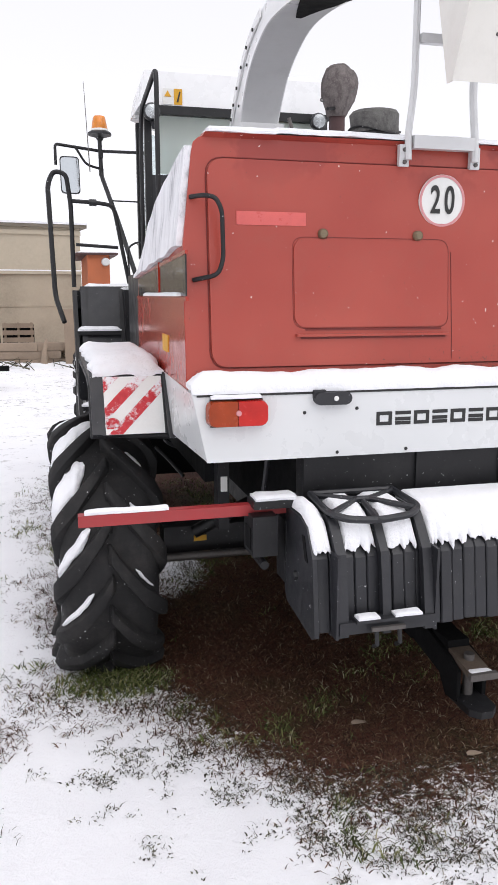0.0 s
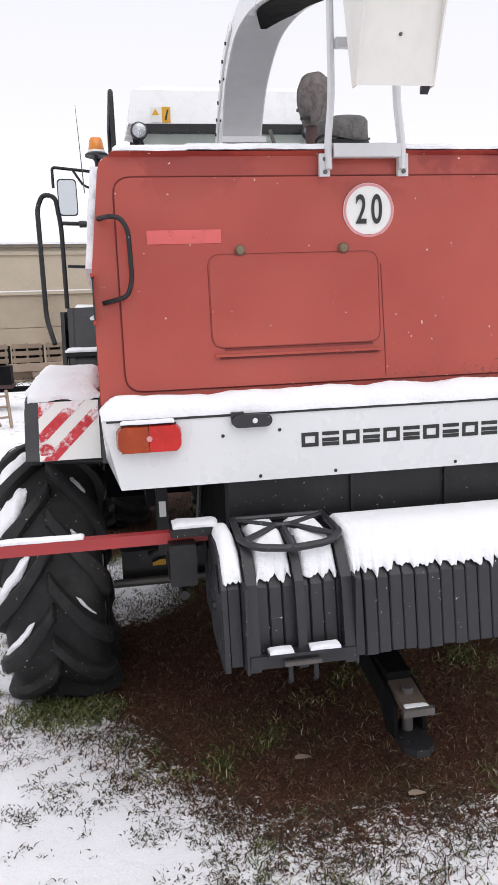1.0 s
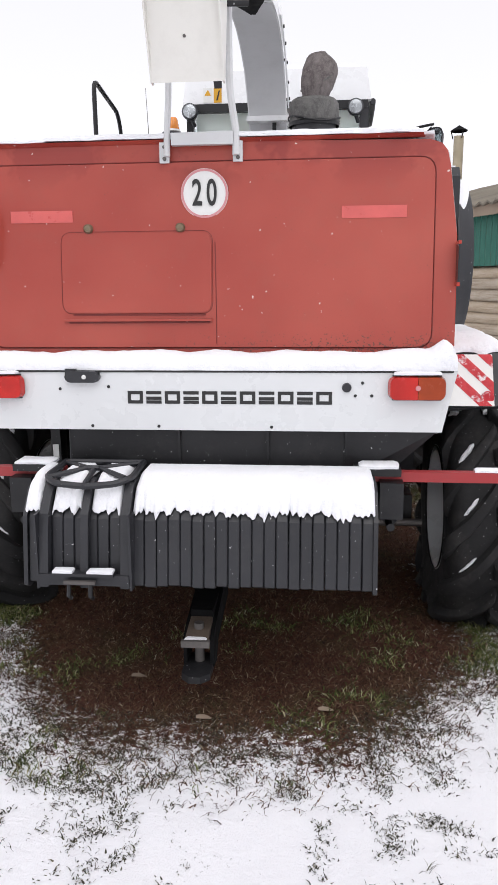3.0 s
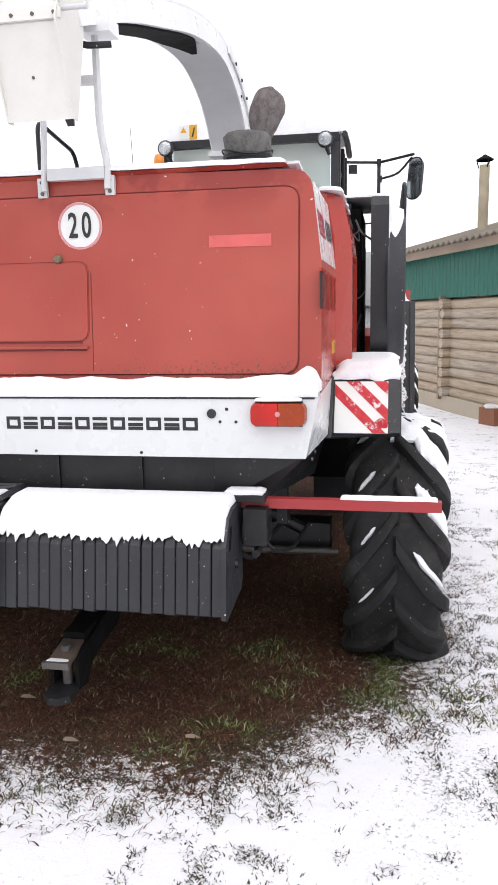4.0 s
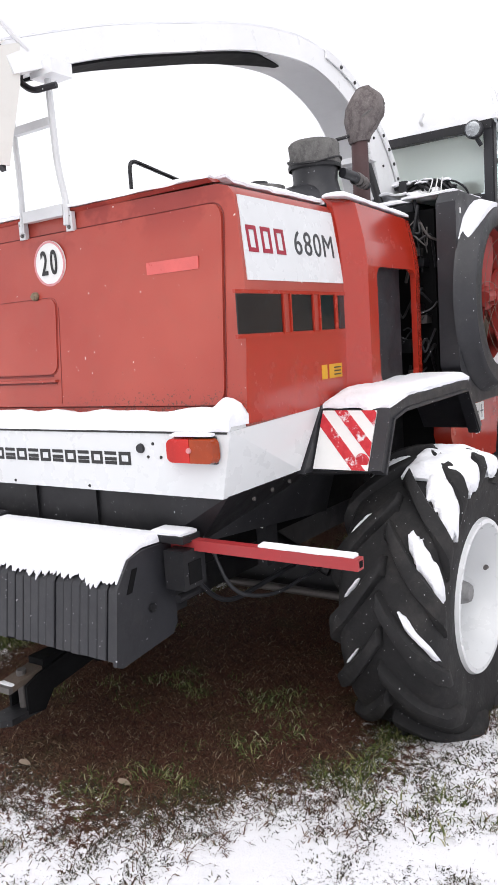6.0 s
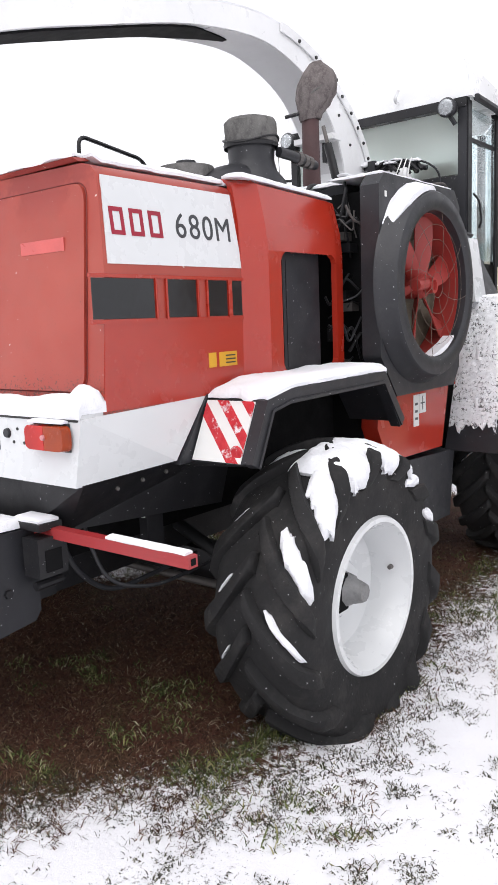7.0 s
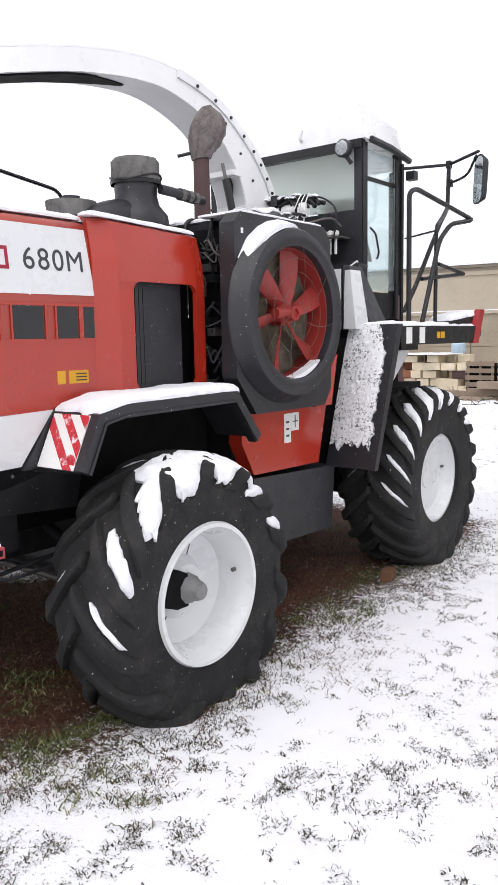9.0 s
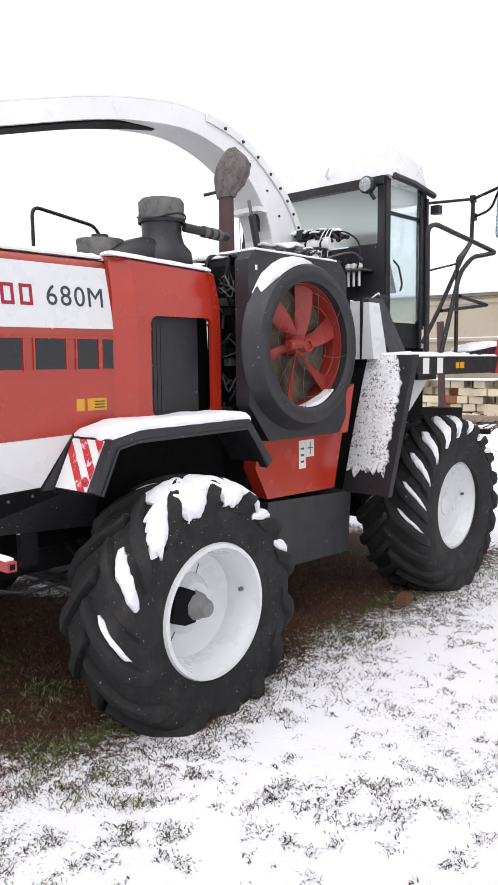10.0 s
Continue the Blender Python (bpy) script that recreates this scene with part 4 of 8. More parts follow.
def fender(s):
    bm = bmesh.new()
    prof = [(0.578, 1.25), (0.70, 1.50), (0.86, 1.535), (1.72, 1.545), (1.93, 1.275)]
    x0, x1 = sorted((s * 1.095, s * 1.385))
    strip(bm, [(y, z) for y, z in prof], -0.02, "x", x0, x1)
    ob = part("fender", bm, BLACK, MACHINE, "black plastic wheel fender with snow on top", 0.004)
    bm = bmesh.new()
    a, b = sorted((s * 1.372, s * 1.43))
    strip(bm, [(y, z + 0.004) for y, z in prof], -0.065, "x", a, b)
    part("fender_lip", bm, BLACK, ob, "", 0.012, True)
    bm = bmesh.new()
    a, b = sorted((s * 1.425, s * 1.438))
    strip(bm, [(0.615, 1.235), (0.727, 1.462), (0.868, 1.492), (1.70, 1.502), (1.895, 1.255)], -0.014, "x", a, b)
    part("fender_bead", bm, BLACK, ob, "", 0.004, True)
    bm = bmesh.new()
    a, b = sorted((s * 1.06, s * 1.1))
    hexa(bm, [(a, 0.50, 1.24), (a, 0.585, 1.24), (a, 0.73, 1.52), (a, 0.705, 1.52)], [(b, 0.50, 1.24), (b, 0.585, 1.24), (b, 0.73, 1.52), (b, 0.705, 1.52)])
    part("fender_web", bm, BLACK, ob, "", 0.006)
    # striped board on the slanted back
    def on(x, v, d):
        return (x, 0.578 + 0.122 * v - d * 0.9, 1.25 + 0.25 * v + d * 0.44)
    xa, xb = (1.108, 1.372) if s > 0 else (-1.372, -1.108)
    low = [on(xa, 0.0, 0.003), on(xb, 0.0, 0.003), on(xb, 0.98, 0.003), on(xa, 0.98, 0.003)]
    high = [on(xa, 0.0, 0.008), on(xb, 0.0, 0.008), on(xb, 0.98, 0.008), on(xa, 0.98, 0.008)]
    board = part("warning_board", hexa(bmesh.new(), low, high), PAPER, ob, "white board with slanting red stripes")
    # stripes clipped to the board: falling to the right on the right side, to the left on the other
    for k in range(3):
        c = -0.28 + 0.5 * k
        poly = [(c, 1.0), (c + 0.24, 1.0), (c + 1.24, 0.0), (c + 1.0, 0.0)]
        def clip(pts, keep, cut):
            out = []
            for p, q in zip(pts, pts[1:] + pts[:1]):
                if keep(p):
                    out.append(p)
                if keep(p) != keep(q):
                    out.append(cut(p, q))
            return out
        def cut_at(v):
            return lambda p, q: (v, p[1] + (q[1] - p[1]) * (v - p[0]) / (q[0] - p[0]))
        poly = clip(poly, lambda p: p[0] >= 0, cut_at(0.0))
        poly = clip(poly, lambda p: p[0] <= 1, cut_at(1.0)) if poly else poly
        if len(poly) < 3:
            continue
        pts = [((xa + (xb - xa) * u) if s > 0 else (xb + (xa - xb) * u), v * 0.98) for u, v in poly]
        part("stripe", hexa(bmesh.new(), [on(x, v, 0.0075) for x, v in pts], [on(x, v, 0.0095) for x, v in pts]), STRIPE if s > 0 else STRIPE_FROSTED, board)
    part("reflector", lathe(bmesh.new(), [(-0.008, 0), (-0.008, 0.03), (0, 0.034)], "y", (s * 1.34, 0.59, 1.292), 20), STRIPE, board)
    # brace in the wheel well
    part("fender_brace", tube(bmesh.new(), [(s * 0.9, 0.62, 1.22), (s * 1.36, 0.62, 1.25)], 0.018, 8), BLACK_STEEL, ob)
    a, b = sorted((s * 1.10, s * 1.425))
    def base(x, y):
        for (ya, za), (yb, zb) in zip(prof, prof[1:]):
            if y <= yb:
                return za + (zb - za) * (y - ya) / (yb - ya) + 0.005
        return 1.545
    snow_bed("snow_on_fender", a, b, 0.70, 1.74, base, 0.045, "thick fresh snow lying on the wheel fender", 14, 44)


fender(1)
fender(-1)


def wheel(centre, s, R, half, r_rim, lugs, deep, well, broad=1.0):
    """A tractor wheel: dished white rim, tyre with slanted lugs, hub."""
    cx, cy, cz = centre
    tall = 0.05 if deep > 0.12 else 0.044
    carc = R - tall
    # rim
    lip = half * (0.93 if deep > 0.12 else 0.74)
    prof = [(lip * s, r_rim + 0.03), (lip * s + 0.018 * s, r_rim + 0.022), (lip * s + 0.018 * s, r_rim), (lip * s - 0.02 * s, r_rim - 0.012), (lip * s - 0.06 * s, r_rim - 0.035)]
    prof += [((lip - 0.06 - deep * 0.75) * s, r_rim - 0.055), ((lip - 0.06 - deep) * s, r_rim - 0.11), ((lip - 0.06 - deep) * s, r_rim * 0.5), ((lip - 0.06 - deep + well) * s, r_rim * 0.36), ((lip - 0.06 - deep + well) * s, 0.0)]
    bm = lathe(bmesh.new(), prof, "x", centre, 56)
    lathe(bm, [(-lip * s, r_rim + 0.03), (-lip * s, r_rim - 0.01), (-lip * s + 0.05 * s, r_rim - 0.05), ((lip - 0.06 - deep) * s, r_rim - 0.11)], "x", centre, 56)
    rim = part("wheel", bm, WHITE, MACHINE, "white painted steel wheel with a lugged tractor tyre", 0, True)
    # carcass, square-shouldered
    r0 = r_rim + 0.018
    def wall(r):
        k = min(1.0, max(0.0, (r - r0) / (carc - r0)))
        return half * (1 - k ** 6) ** (1 / 6) * (0.92 + 0.08 * min(1.0, k / 0.35) ** 0.7)
    radii = [r0 + (carc - r0) * k for k in (0.0, 0.06, 0.14, 0.25, 0.4, 0.55, 0.68, 0.78, 0.86, 0.92, 0.96, 0.985)]
    prof = [(lip + 0.01, r0)] + [(wall(r), r) for r in radii] + [(0.0, carc)] + [(-wall(r), r) for r in radii[::-1]] + [(-lip - 0.01, r0)]
    def flatten(bm):
        """The weight flattens the tyre on the ground."""
        for v in bm.verts:
            if v.co.z < 0.10:
                sink = 0.10 - v.co.z
                v.co.x += math.copysign(0.30 * min(sink, 0.12), v.co.x - cx) * min(1.0, abs(v.co.x - cx) / half)
                v.co.z = max(v.co.z, -(0.03 if s > 0 and cy < 2 else 0.012) + 0.03 * (v.co.z - 0.10))
    bm = lathe(bmesh.new(), prof, "x", centre, 64)
    flatten(bm)
    part("tyre", bm, RUBBER, rim, "worn black rubber tyre with deep lugs", 0, True)

    def spot(side, u, ang, out):
        """u runs from the middle of the tread (0) over the shoulder (1) down the side."""
        if u <= 1:
            x, r = abs(u) * half * 0.93, carc - 0.045 * max(0.0, u) ** 3
        else:
            r = carc - 0.045 - 0.35 * (u - 1)
            x = wall(r)
        t = min(1.0, max(0.0, (u - 0.75) / 0.4))
        phi = 1.4 * t * t * (3 - 2 * t)
        x, r = (x + out * math.sin(phi)) * (1 if u >= 0 else -1), r + out * math.cos(phi)
        return Vector((cx + side * x, cy + r * math.cos(ang), cz + r * math.sin(ang)))
    step = 2 * math.pi / lugs
    def lag(u):
        u = max(0.0, u)
        if deep > 0.12:
            return 0.43 * u ** 0.9 + 0.25 * max(0.0, u - 0.85)
        return step * (1.16 * u ** 0.85 + 0.7 * max(0.0, u - 0.85))
    # lugs, slanting from the middle to both shoulders and down the side
    for side in (1, -1):
        for i in range(lugs):
            bm = bmesh.new()
            a0 = step * (i + (0.5 if side > 0 else 0.0) + 0.05 * wob(i * 1.7, side, cy, 1.3))
            rows = []
            for u in (-0.06, 0.0, 0.2, 0.45, 0.7, 0.85, 0.95, 1.05, 1.14, 1.24):
                ang = a0 + lag(u)
                w = broad * (0.036 + 0.012 * u) / R
                w *= 1 + 0.12 * wob(i * 2.1, u * 4, side + cy, 1.3)
                worn = 1 + 0.18 * wob(i * 1.3, u * 3, side * 2 + cy, 1.7)
                top = tall * (0.55 if u < -0.02 else 1.0) * worn if u < 1.02 else max(0.004, tall - 0.16 * (u - 1.02))
                rows.append([bm.verts.new(spot(side, u, ang + q * w, o)) for q, o in ((-1.32, -0.012), (-1.1, top * 0.62), (-0.9, top * 0.94), (-0.6, top), (0.6, top), (0.9, top * 0.94), (1.1, top * 0.62), (1.32, -0.012))])
            for p, q in zip(rows, rows[1:]):
                for k in range(7):
                    bm.faces.new((p[k], p[k + 1], q[k + 1], q[k]))
            bm.faces.new(rows[0])
            bm.faces.new(rows[-1][::-1])
            flatten(bm)
            part("lug", bm, RUBBER, rim, "", 0, True)
    hx = (lip - 0.06 - deep + well)
    bm = lathe(bmesh.new(), [(hx * s, 0.10 * (r_rim / 0.36)), (hx * s + 0.012 * s, 0.095 * (r_rim / 0.36)), (hx * s + 0.012 * s, 0.055), ((hx + 0.07) * s if deep > 0.12 else (hx + 0.02) * s, 0.045), ((hx + 0.07) * s if deep > 0.12 else (hx + 0.02) * s, 0.0)], "x", centre, 24)
    if deep > 0.12:
        bm = lathe(bmesh.new(), [(hx * s, 0.085), ((hx + 0.03) * s, 0.08), ((hx + 0.04) * s, 0.068), ((hx + 0.10) * s, 0.05), ((hx + 0.112) * s, 0.042), ((hx + 0.112) * s, 0.0)], "x", centre, 9)
    part("hub", bm, HUB_GREASE if deep > 0.12 else WHITE, rim, "greasy grey hub" if deep > 0.12 else "", 0, True)
    bm = lathe(bmesh.new(), [(-0.012, 0), (-0.012, 0.011), (0.01, 0.013)], "y", (cx + s * (lip - 0.06), cy + 0.0, cz), 10)
    bm.transform(Matrix.Translation((0, 0.30 * (r_rim / 0.36) * 0.94, 0.05)))
    part("valve", bm, IRON, rim)

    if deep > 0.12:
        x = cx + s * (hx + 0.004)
        # solid near-black wedge stands in for the shaded opening by the hub
        part("hub_shade", prism(bmesh.new(), [(cy - 0.19, cz - 0.05), (cy - 0.10, cz - 0.085), (cy - 0.02, cz - 0.085), (cy + 0.0, cz + 0.0), (cy - 0.02, cz + 0.09), (cy - 0.08, cz + 0.12), (cy - 0.16, cz + 0.10)], "x", x - s * 0.05, x + s * 0.026), BLACK_AND_SHADE, rim, "near-black block painting the shade in the open hub carrier")
        for w in (65, 235):
            p, q = Vector((math.cos(math.radians(w)), math.sin(math.radians(w)))), (lip - 0.06 - deep) * s
            part("weld_seam", tube(bmesh.new(), [(cx + q + s * 0.002, cy + p.x * 0.13, cz + p.y * 0.13), (cx + q + s * 0.002, cy + p.x * 0.23, cz + p.y * 0.23)], 0.003, 5), IRON, rim)

    # snow resting on the upper flanks of the lugs, closed over the crown
    def groove(side, i, u, v, fill, out, at):
        a0 = step * (i + (0.5 if side > 0 else 0.0) + at)
        return spot(side, min(1.62, u), a0 + lag(u) + (v - 0.5) * step * fill, out)

    def drift(bm, side, i, u0, u1, fill, thick, at):
        def width(u):
            return fill * max(0.06, min(1.0, 5 * u) ** 0.5 * min(1.0, 6 * (1 - u)) ** 0.5) * (1 + 0.3 * wob(u * 4, i, side, 1.7) + 0.2 * wob(u * 13, i, side, 1.3))
        def along(u, v):
            return u0 + (u1 - u0) * u * (1 + 0.10 * wob(v * 3, i, side, 1.9) + 0.03 * wob(v * 9, i, side, 1.3))
        def top(u, v):
            k = math.sin(math.pi * min(0.98, max(0.02, v))) ** 0.4 * math.sin(math.pi * min(0.97, max(0.03, u))) ** 0.35
            return groove(side, i, along(u, v), v, width(u), 0.003 + thick * k * (1 + 0.25 * wob(u * 6, v * 3, i, 1.4)), at)
        sheet(bm, 22, 10, top, lambda u, v: groove(side, i, along(u, v), v, width(u), -0.003, at))
    bm = bmesh.new()
    for side in (1, -1):
        for i in range(lugs):
            mid = (step * (i + (0.5 if side > 0 else 0.0) + 0.5) + lag(0.8)) % (2 * math.pi)
            up, ahead = math.sin(mid), math.cos(mid)
            seed = 0.5 + 0.5 * wob(i * 3.1, side * 2.2, cy + s, 1.3)
            outer = side == s
            if up >= 0.86:
                if outer or s < 0:
                    drift(bm, side, i, 0.05, 1.1 + 0.12 * seed, 0.62, 0.045 if s > 0 else 0.036, 0.5)
                else:
                    drift(bm, side, i, 0.3, 0.8 + 0.2 * seed, 0.4, 0.03, 0.5)
            elif ahead < 0 and up > (-0.3 if deep > 0.12 else 0.0):
                if outer and (deep > 0.12 or seed > 0.3):
                    fill = 0.15 + (0.7 if deep > 0.12 else 0.4) * max(0.0, up) ** 1.6
                    drift(bm, side, i, 0.3 + 0.2 * seed, 1.03 + 0.16 * max(0.0, up) + 0.08 * seed, fill, 0.02 + 0.022 * max(0.0, up), 0.8 - fill / 2)
                elif not outer and seed > 0.3:
                    fill = 0.07 + 0.1 * max(0.0, up)
                    drift(bm, side, i, 0.4 + 0.15 * seed, 0.7 + 0.3 * seed, fill, 0.016, 0.8 - fill / 2)
            elif ahead >= 0 and up > 0.3:
                drift(bm, side, i, 0.75, 1.15 + 0.1 * seed, 0.32, 0.022, 0.37)
    if s > 0 and deep > 0.12:
        lo, hi = math.radians(56), math.radians(116)
        def cap(u, v, out):
            ang = lo + (hi - lo) * v
            phase = (ang - lag(1.0)) / step - 0.5
            finger = (0.5 - 0.5 * math.cos(2 * math.pi * phase)) ** 0.8
            reach = 0.86 + 0.34 * finger * (0.85 + 0.4 * wob(math.floor(phase) * 1.7, cy, 3, 1.3)) + 0.05 * wob(v * 31, cy, 0, 1.1)
            return spot(s, -0.16 + (reach + 0.16) * u, ang, out)
        def cap_top(u, v):
            k = max(0.03, min(1.0, 8 * u, 9 * (1 - u), 9 * v, 9 * (1 - v)))
            return cap(u, v, 0.014 + 0.036 * k ** 0.5 * (1 + 0.35 * wob(u * 3, v * 9, cy, 1.6)))
        sheet(bm, 28, 96, cap_top, lambda u, v: cap(u, v, 0.004))
    tagged(part("snow_on_tyre", bm, SNOW, None, "", 0, True), "snow on the crown and in the grooves of a tyre", "snow", "", "stuff")


# added near-black plates and loose hoses close the open gap under the machine
for s in (1, -1):
    guard = part("inner_mudguard", box(bmesh.new(), *sorted((s * 0.42, s * 1.12)), 2.02, 2.05, 0.72, 1.38), BLACK_AND_SHADE, MACHINE, "added dark plate in place of the clutter ahead of the rear wheel", 0.01)
    rnd = random.Random(31 + s)
    for k in range(7):
        x, z = rnd.uniform(0.55, 1.0), rnd.uniform(0.85, 1.3)
        pts = [(s * x, 1.98, z), (s * (x + rnd.uniform(-0.15, 0.1)), 1.9, z + rnd.uniform(-0.15, 0.1)), (s * (x + rnd.uniform(-0.3, 0.0)), 1.8, z + rnd.uniform(-0.2, 0.1))]
        part("brake_line", tube(bmesh.new(), rounded(pts, 0.05), rnd.uniform(0.006, 0.014), 7), rnd.choice((BLACK_STEEL, IRON, BLACK)), guard)

wheel((1.42, 1.19, 0.55), 1, 0.72, 0.238, 0.345, 14, 0.16, 0.06, 1.12)
wheel((-1.37, 1.19, 0.56), -1, 0.69, 0.23, 0.345, 14, 0.16, 0.06, 1.12)
wheel((1.32, 4.13, 0.69), 1, 0.745, 0.285, 0.345, 20, 0.03, 0.02, 0.95)
wheel((-1.09, 4.13, 0.69), -1, 0.745, 0.285, 0.345, 20, 0.03, 0.02, 0.95)


def fan_housing():
    """The big radiator fan in its black surround on the right side."""
    prof = [(1.80, 2.50), (1.86, 2.56), (2.74, 2.56), (2.82, 2.47), (2.82, 1.5), (2.74, 1.39), (1.98, 1.39), (1.80, 1.62)]
    cy, cz, r_in = 2.29, 1.99, 0.40
    bm = bmesh.new()
    n = 64
    def reach(w):
        best = 9.0
        d = Vector((math.cos(w), math.sin(w)))
        for p, q in zip(prof, prof[1:] + prof[:1]):
            p, q = Vector(p) - Vector((cy, cz)), Vector(q) - Vector((cy, cz))
            e = q - p
            det = d.x * e.y - d.y * e.x
            if abs(det) > 1e-9:
                t, k = (p.x * e.y - p.y * e.x) / det, (p.x * d.y - p.y * d.x) / det
                if t > 0 and -1e-6 <= k <= 1 + 1e-6:
                    best = min(best, t)
        return best
    loops = []
    angles = sorted({2 * math.pi * k / n for k in range(n)} | {math.atan2(z - cz, y - cy) % (2 * math.pi) for y, z in prof})
    for x, hole in ((1.252, True), (1.36, True), (1.36, False), (1.25, False)):
        loops.append([bm.verts.new((x, cy + (r_in if hole else reach(w)) * math.cos(w), cz + (r_in if hole else reach(w)) * math.sin(w))) for w in angles])
    m = len(angles)
    for a, b in zip(loops, loops[1:]):
        for k in range(m):
            bm.faces.new((a[k], a[(k + 1) % m], b[(k + 1) % m], b[k]))
    bm.faces.new(loops[-1])
    house = part("fan_housing", bm, BLACK, MACHINE, "black moulded fan housing with a deep round surround", 0.02, True, 2)
    c = (0, cy, cz)
    bm = lathe(bmesh.new(), [(1.355, 0.555), (1.375, 0.55), (1.40, 0.525), (1.44, 0.515), (1.462, 0.50), (1.468, 0.47), (1.468, 0.425), (1.455, 0.405), (1.40, 0.398), (1.355, 0.398)], "x", c, 64, True)
    ring = part("fan_surround", bm, BLACK, house, "", 0, True)
    # near-black box fills the shaded room behind the fan
    part("housing_back", box(bmesh.new(), 0.9, 1.184, 2.1, 2.8, 1.42, 2.5), BLACK_AND_SHADE, house)
    part("radiator", lathe(bmesh.new(), [(1.252, 0.396), (1.258, 0.394), (1.258, 0.0)], "x", c, 48), MESH, house, "dusty green-grey radiator core")
    bm = bmesh.new()
    for k in range(96):
        z = cz - 0.39 + k * 0.0082
        h = math.sqrt(max(0.0, 0.39 ** 2 - (z - cz) ** 2))
        if h > 0.03:
            box(bm, 1.257, 1.262, cy - h, cy + h, z, z + 0.0045)
    tagged(part("fin_pack", bm, MESH, house), kind="stuff")
    part("shroud", lathe(bmesh.new(), [(1.262, 0.398), (1.262, 0.392), (1.41, 0.392), (1.41, 0.397)], "x", c, 64), RED_FAN, house, "dusty red fan shroud inside the surround", 0, True)
    # red fan blades, long and swept
    for k in range(6):
        w = math.radians(8 + 60 * k)
        u, v = Vector((0, math.cos(w), math.sin(w))), Vector((0, -math.sin(w), math.cos(w)))
        rows = []
        for r, half, twist, sweep in ((0.05, 0.026, 0.012, 0.0), (0.13, 0.034, 0.016, 0.008), (0.21, 0.044, 0.017, 0.02), (0.30, 0.058, 0.016, 0.045), (0.385, 0.072, 0.012, 0.08)):
            rows.append([Vector(c) + u * r + v * (sweep + q * half) + Vector((1.335 - q * twist * 1.8 + 0.012 * (1 - q * q), 0, 0)) for q in (-1, 0, 1)])
        bm = bmesh.new()
        ga = [[bm.verts.new(p) for p in row] for row in rows]
        gb = [[bm.verts.new(p + Vector((0.007, 0, 0))) for p in row] for row in rows]
        for i in range(len(rows) - 1):
            for j in (0, 1):
                bm.faces.new((ga[i][j], ga[i][j + 1], ga[i + 1][j + 1], ga[i + 1][j]))
                bm.faces.new((gb[i][j], gb[i + 1][j], gb[i + 1][j + 1], gb[i][j + 1]))
            for j in (0, 2):
                bm.faces.new((ga[i][j], ga[i + 1][j], gb[i + 1][j], gb[i][j]))
        for i in (0, -1):
            for j in (0, 1):
                bm.faces.new((ga[i][j], gb[i][j], gb[i][j + 1], ga[i][j + 1]))
        part("fan_blade", bm, RED_FAN, house, "dull red fan blade", 0, True)
    bm = lathe(bmesh.new(), [(1.262, 0.07), (1.37, 0.07), (1.385, 0.06), (1.385, 0.045), (1.44, 0.045), (1.44, 0.03), (1.425, 0.028), (1.425, 0.0)], "x", c, 28)
    hub = part("fan_hub", bm, RED_FAN, house, "dull red fan hub", 0, True)
    part("hub_arm", tube(bmesh.new(), [(1.405, cy - 0.17, cz + 0.0), (1.405, cy - 0.03, cz + 0.01)], 0.032, 10), RED_FAN, hub, "", 0.01)
    # thin wire guard
    for r in (0.07, 0.16, 0.25, 0.33):
        pts = [(1.456, cy + r * math.cos(t), cz + r * math.sin(t)) for t in np.linspace(0, 2 * math.pi, 41)]
        part("guard_ring", tube(bmesh.new(), pts, 0.0014, 5), RUSTY, ring)
    for k in range(8):
        w = 2 * math.pi * (k + 0.3) / 8
        part("guard_spoke", tube(bmesh.new(), [(1.456, cy + r * math.cos(w + 1.2 * (r - 0.07)), cz + r * math.sin(w + 1.2 * (r - 0.07))) for r in (0.07, 0.15, 0.24, 0.33, 0.405)], 0.0014, 5), RUSTY, ring)
    part("housing_sticker", box(bmesh.new(), 1.358, 1.3625, 1.86, 1.88, 2.44, 2.47), PAPER, house)
    # near-black backing paints the shade in the gap behind the casing, fittings before it
    part("gap_panel", box(bmesh.new(), 0.86, 1.183, 1.95, 2.1, 1.4, 2.5), BLACK_AND_SHADE, house)
    rnd = random.Random(17)
    for k in range(22):
        x0, y0, z0 = rnd.uniform(0.98, 1.16), rnd.uniform(1.8, 1.88), rnd.uniform(1.5, 2.45)
        pts = [(x0, y0, z0), (x0 + rnd.uniform(0.02, 0.08), y0 + rnd.uniform(0.0, 0.05), z0 + rnd.uniform(-0.12, 0.12)), (x0 + rnd.uniform(0.0, 0.1), y0 + 0.08, z0 + rnd.uniform(-0.2, 0.2))]
        part("fitting", tube(bmesh.new(), rounded(pts, 0.03), rnd.uniform(0.004, 0.011), 7), rnd.choice((BLACK_STEEL, BLACK_STEEL, BLACK, IRON)), house)
    for k in range(6):
        x0, z0 = rnd.uniform(1.02, 1.16), rnd.uniform(1.5, 2.35)
        part("fitting_block", box(bmesh.new(), x0 - 0.03, x0 + 0.03, 1.85, 1.93, z0, z0 + rnd.uniform(0.03, 0.08)), rnd.choice((BLACK_STEEL, IRON)), house, "", 0.006)

    # snow on the surround and in the bottom of the opening
    def arc(bm, a0, a1, r0, r1, x0, x1, thick, seed):
        def top(u, v):
            t = math.radians(a0 + (a1 - a0) * u)
            k = math.sin(math.pi * min(0.97, max(0.03, u))) ** 0.5
            r = r0 + (r1 - r0) * v + thick * k * (0.6 + 0.5 * v)
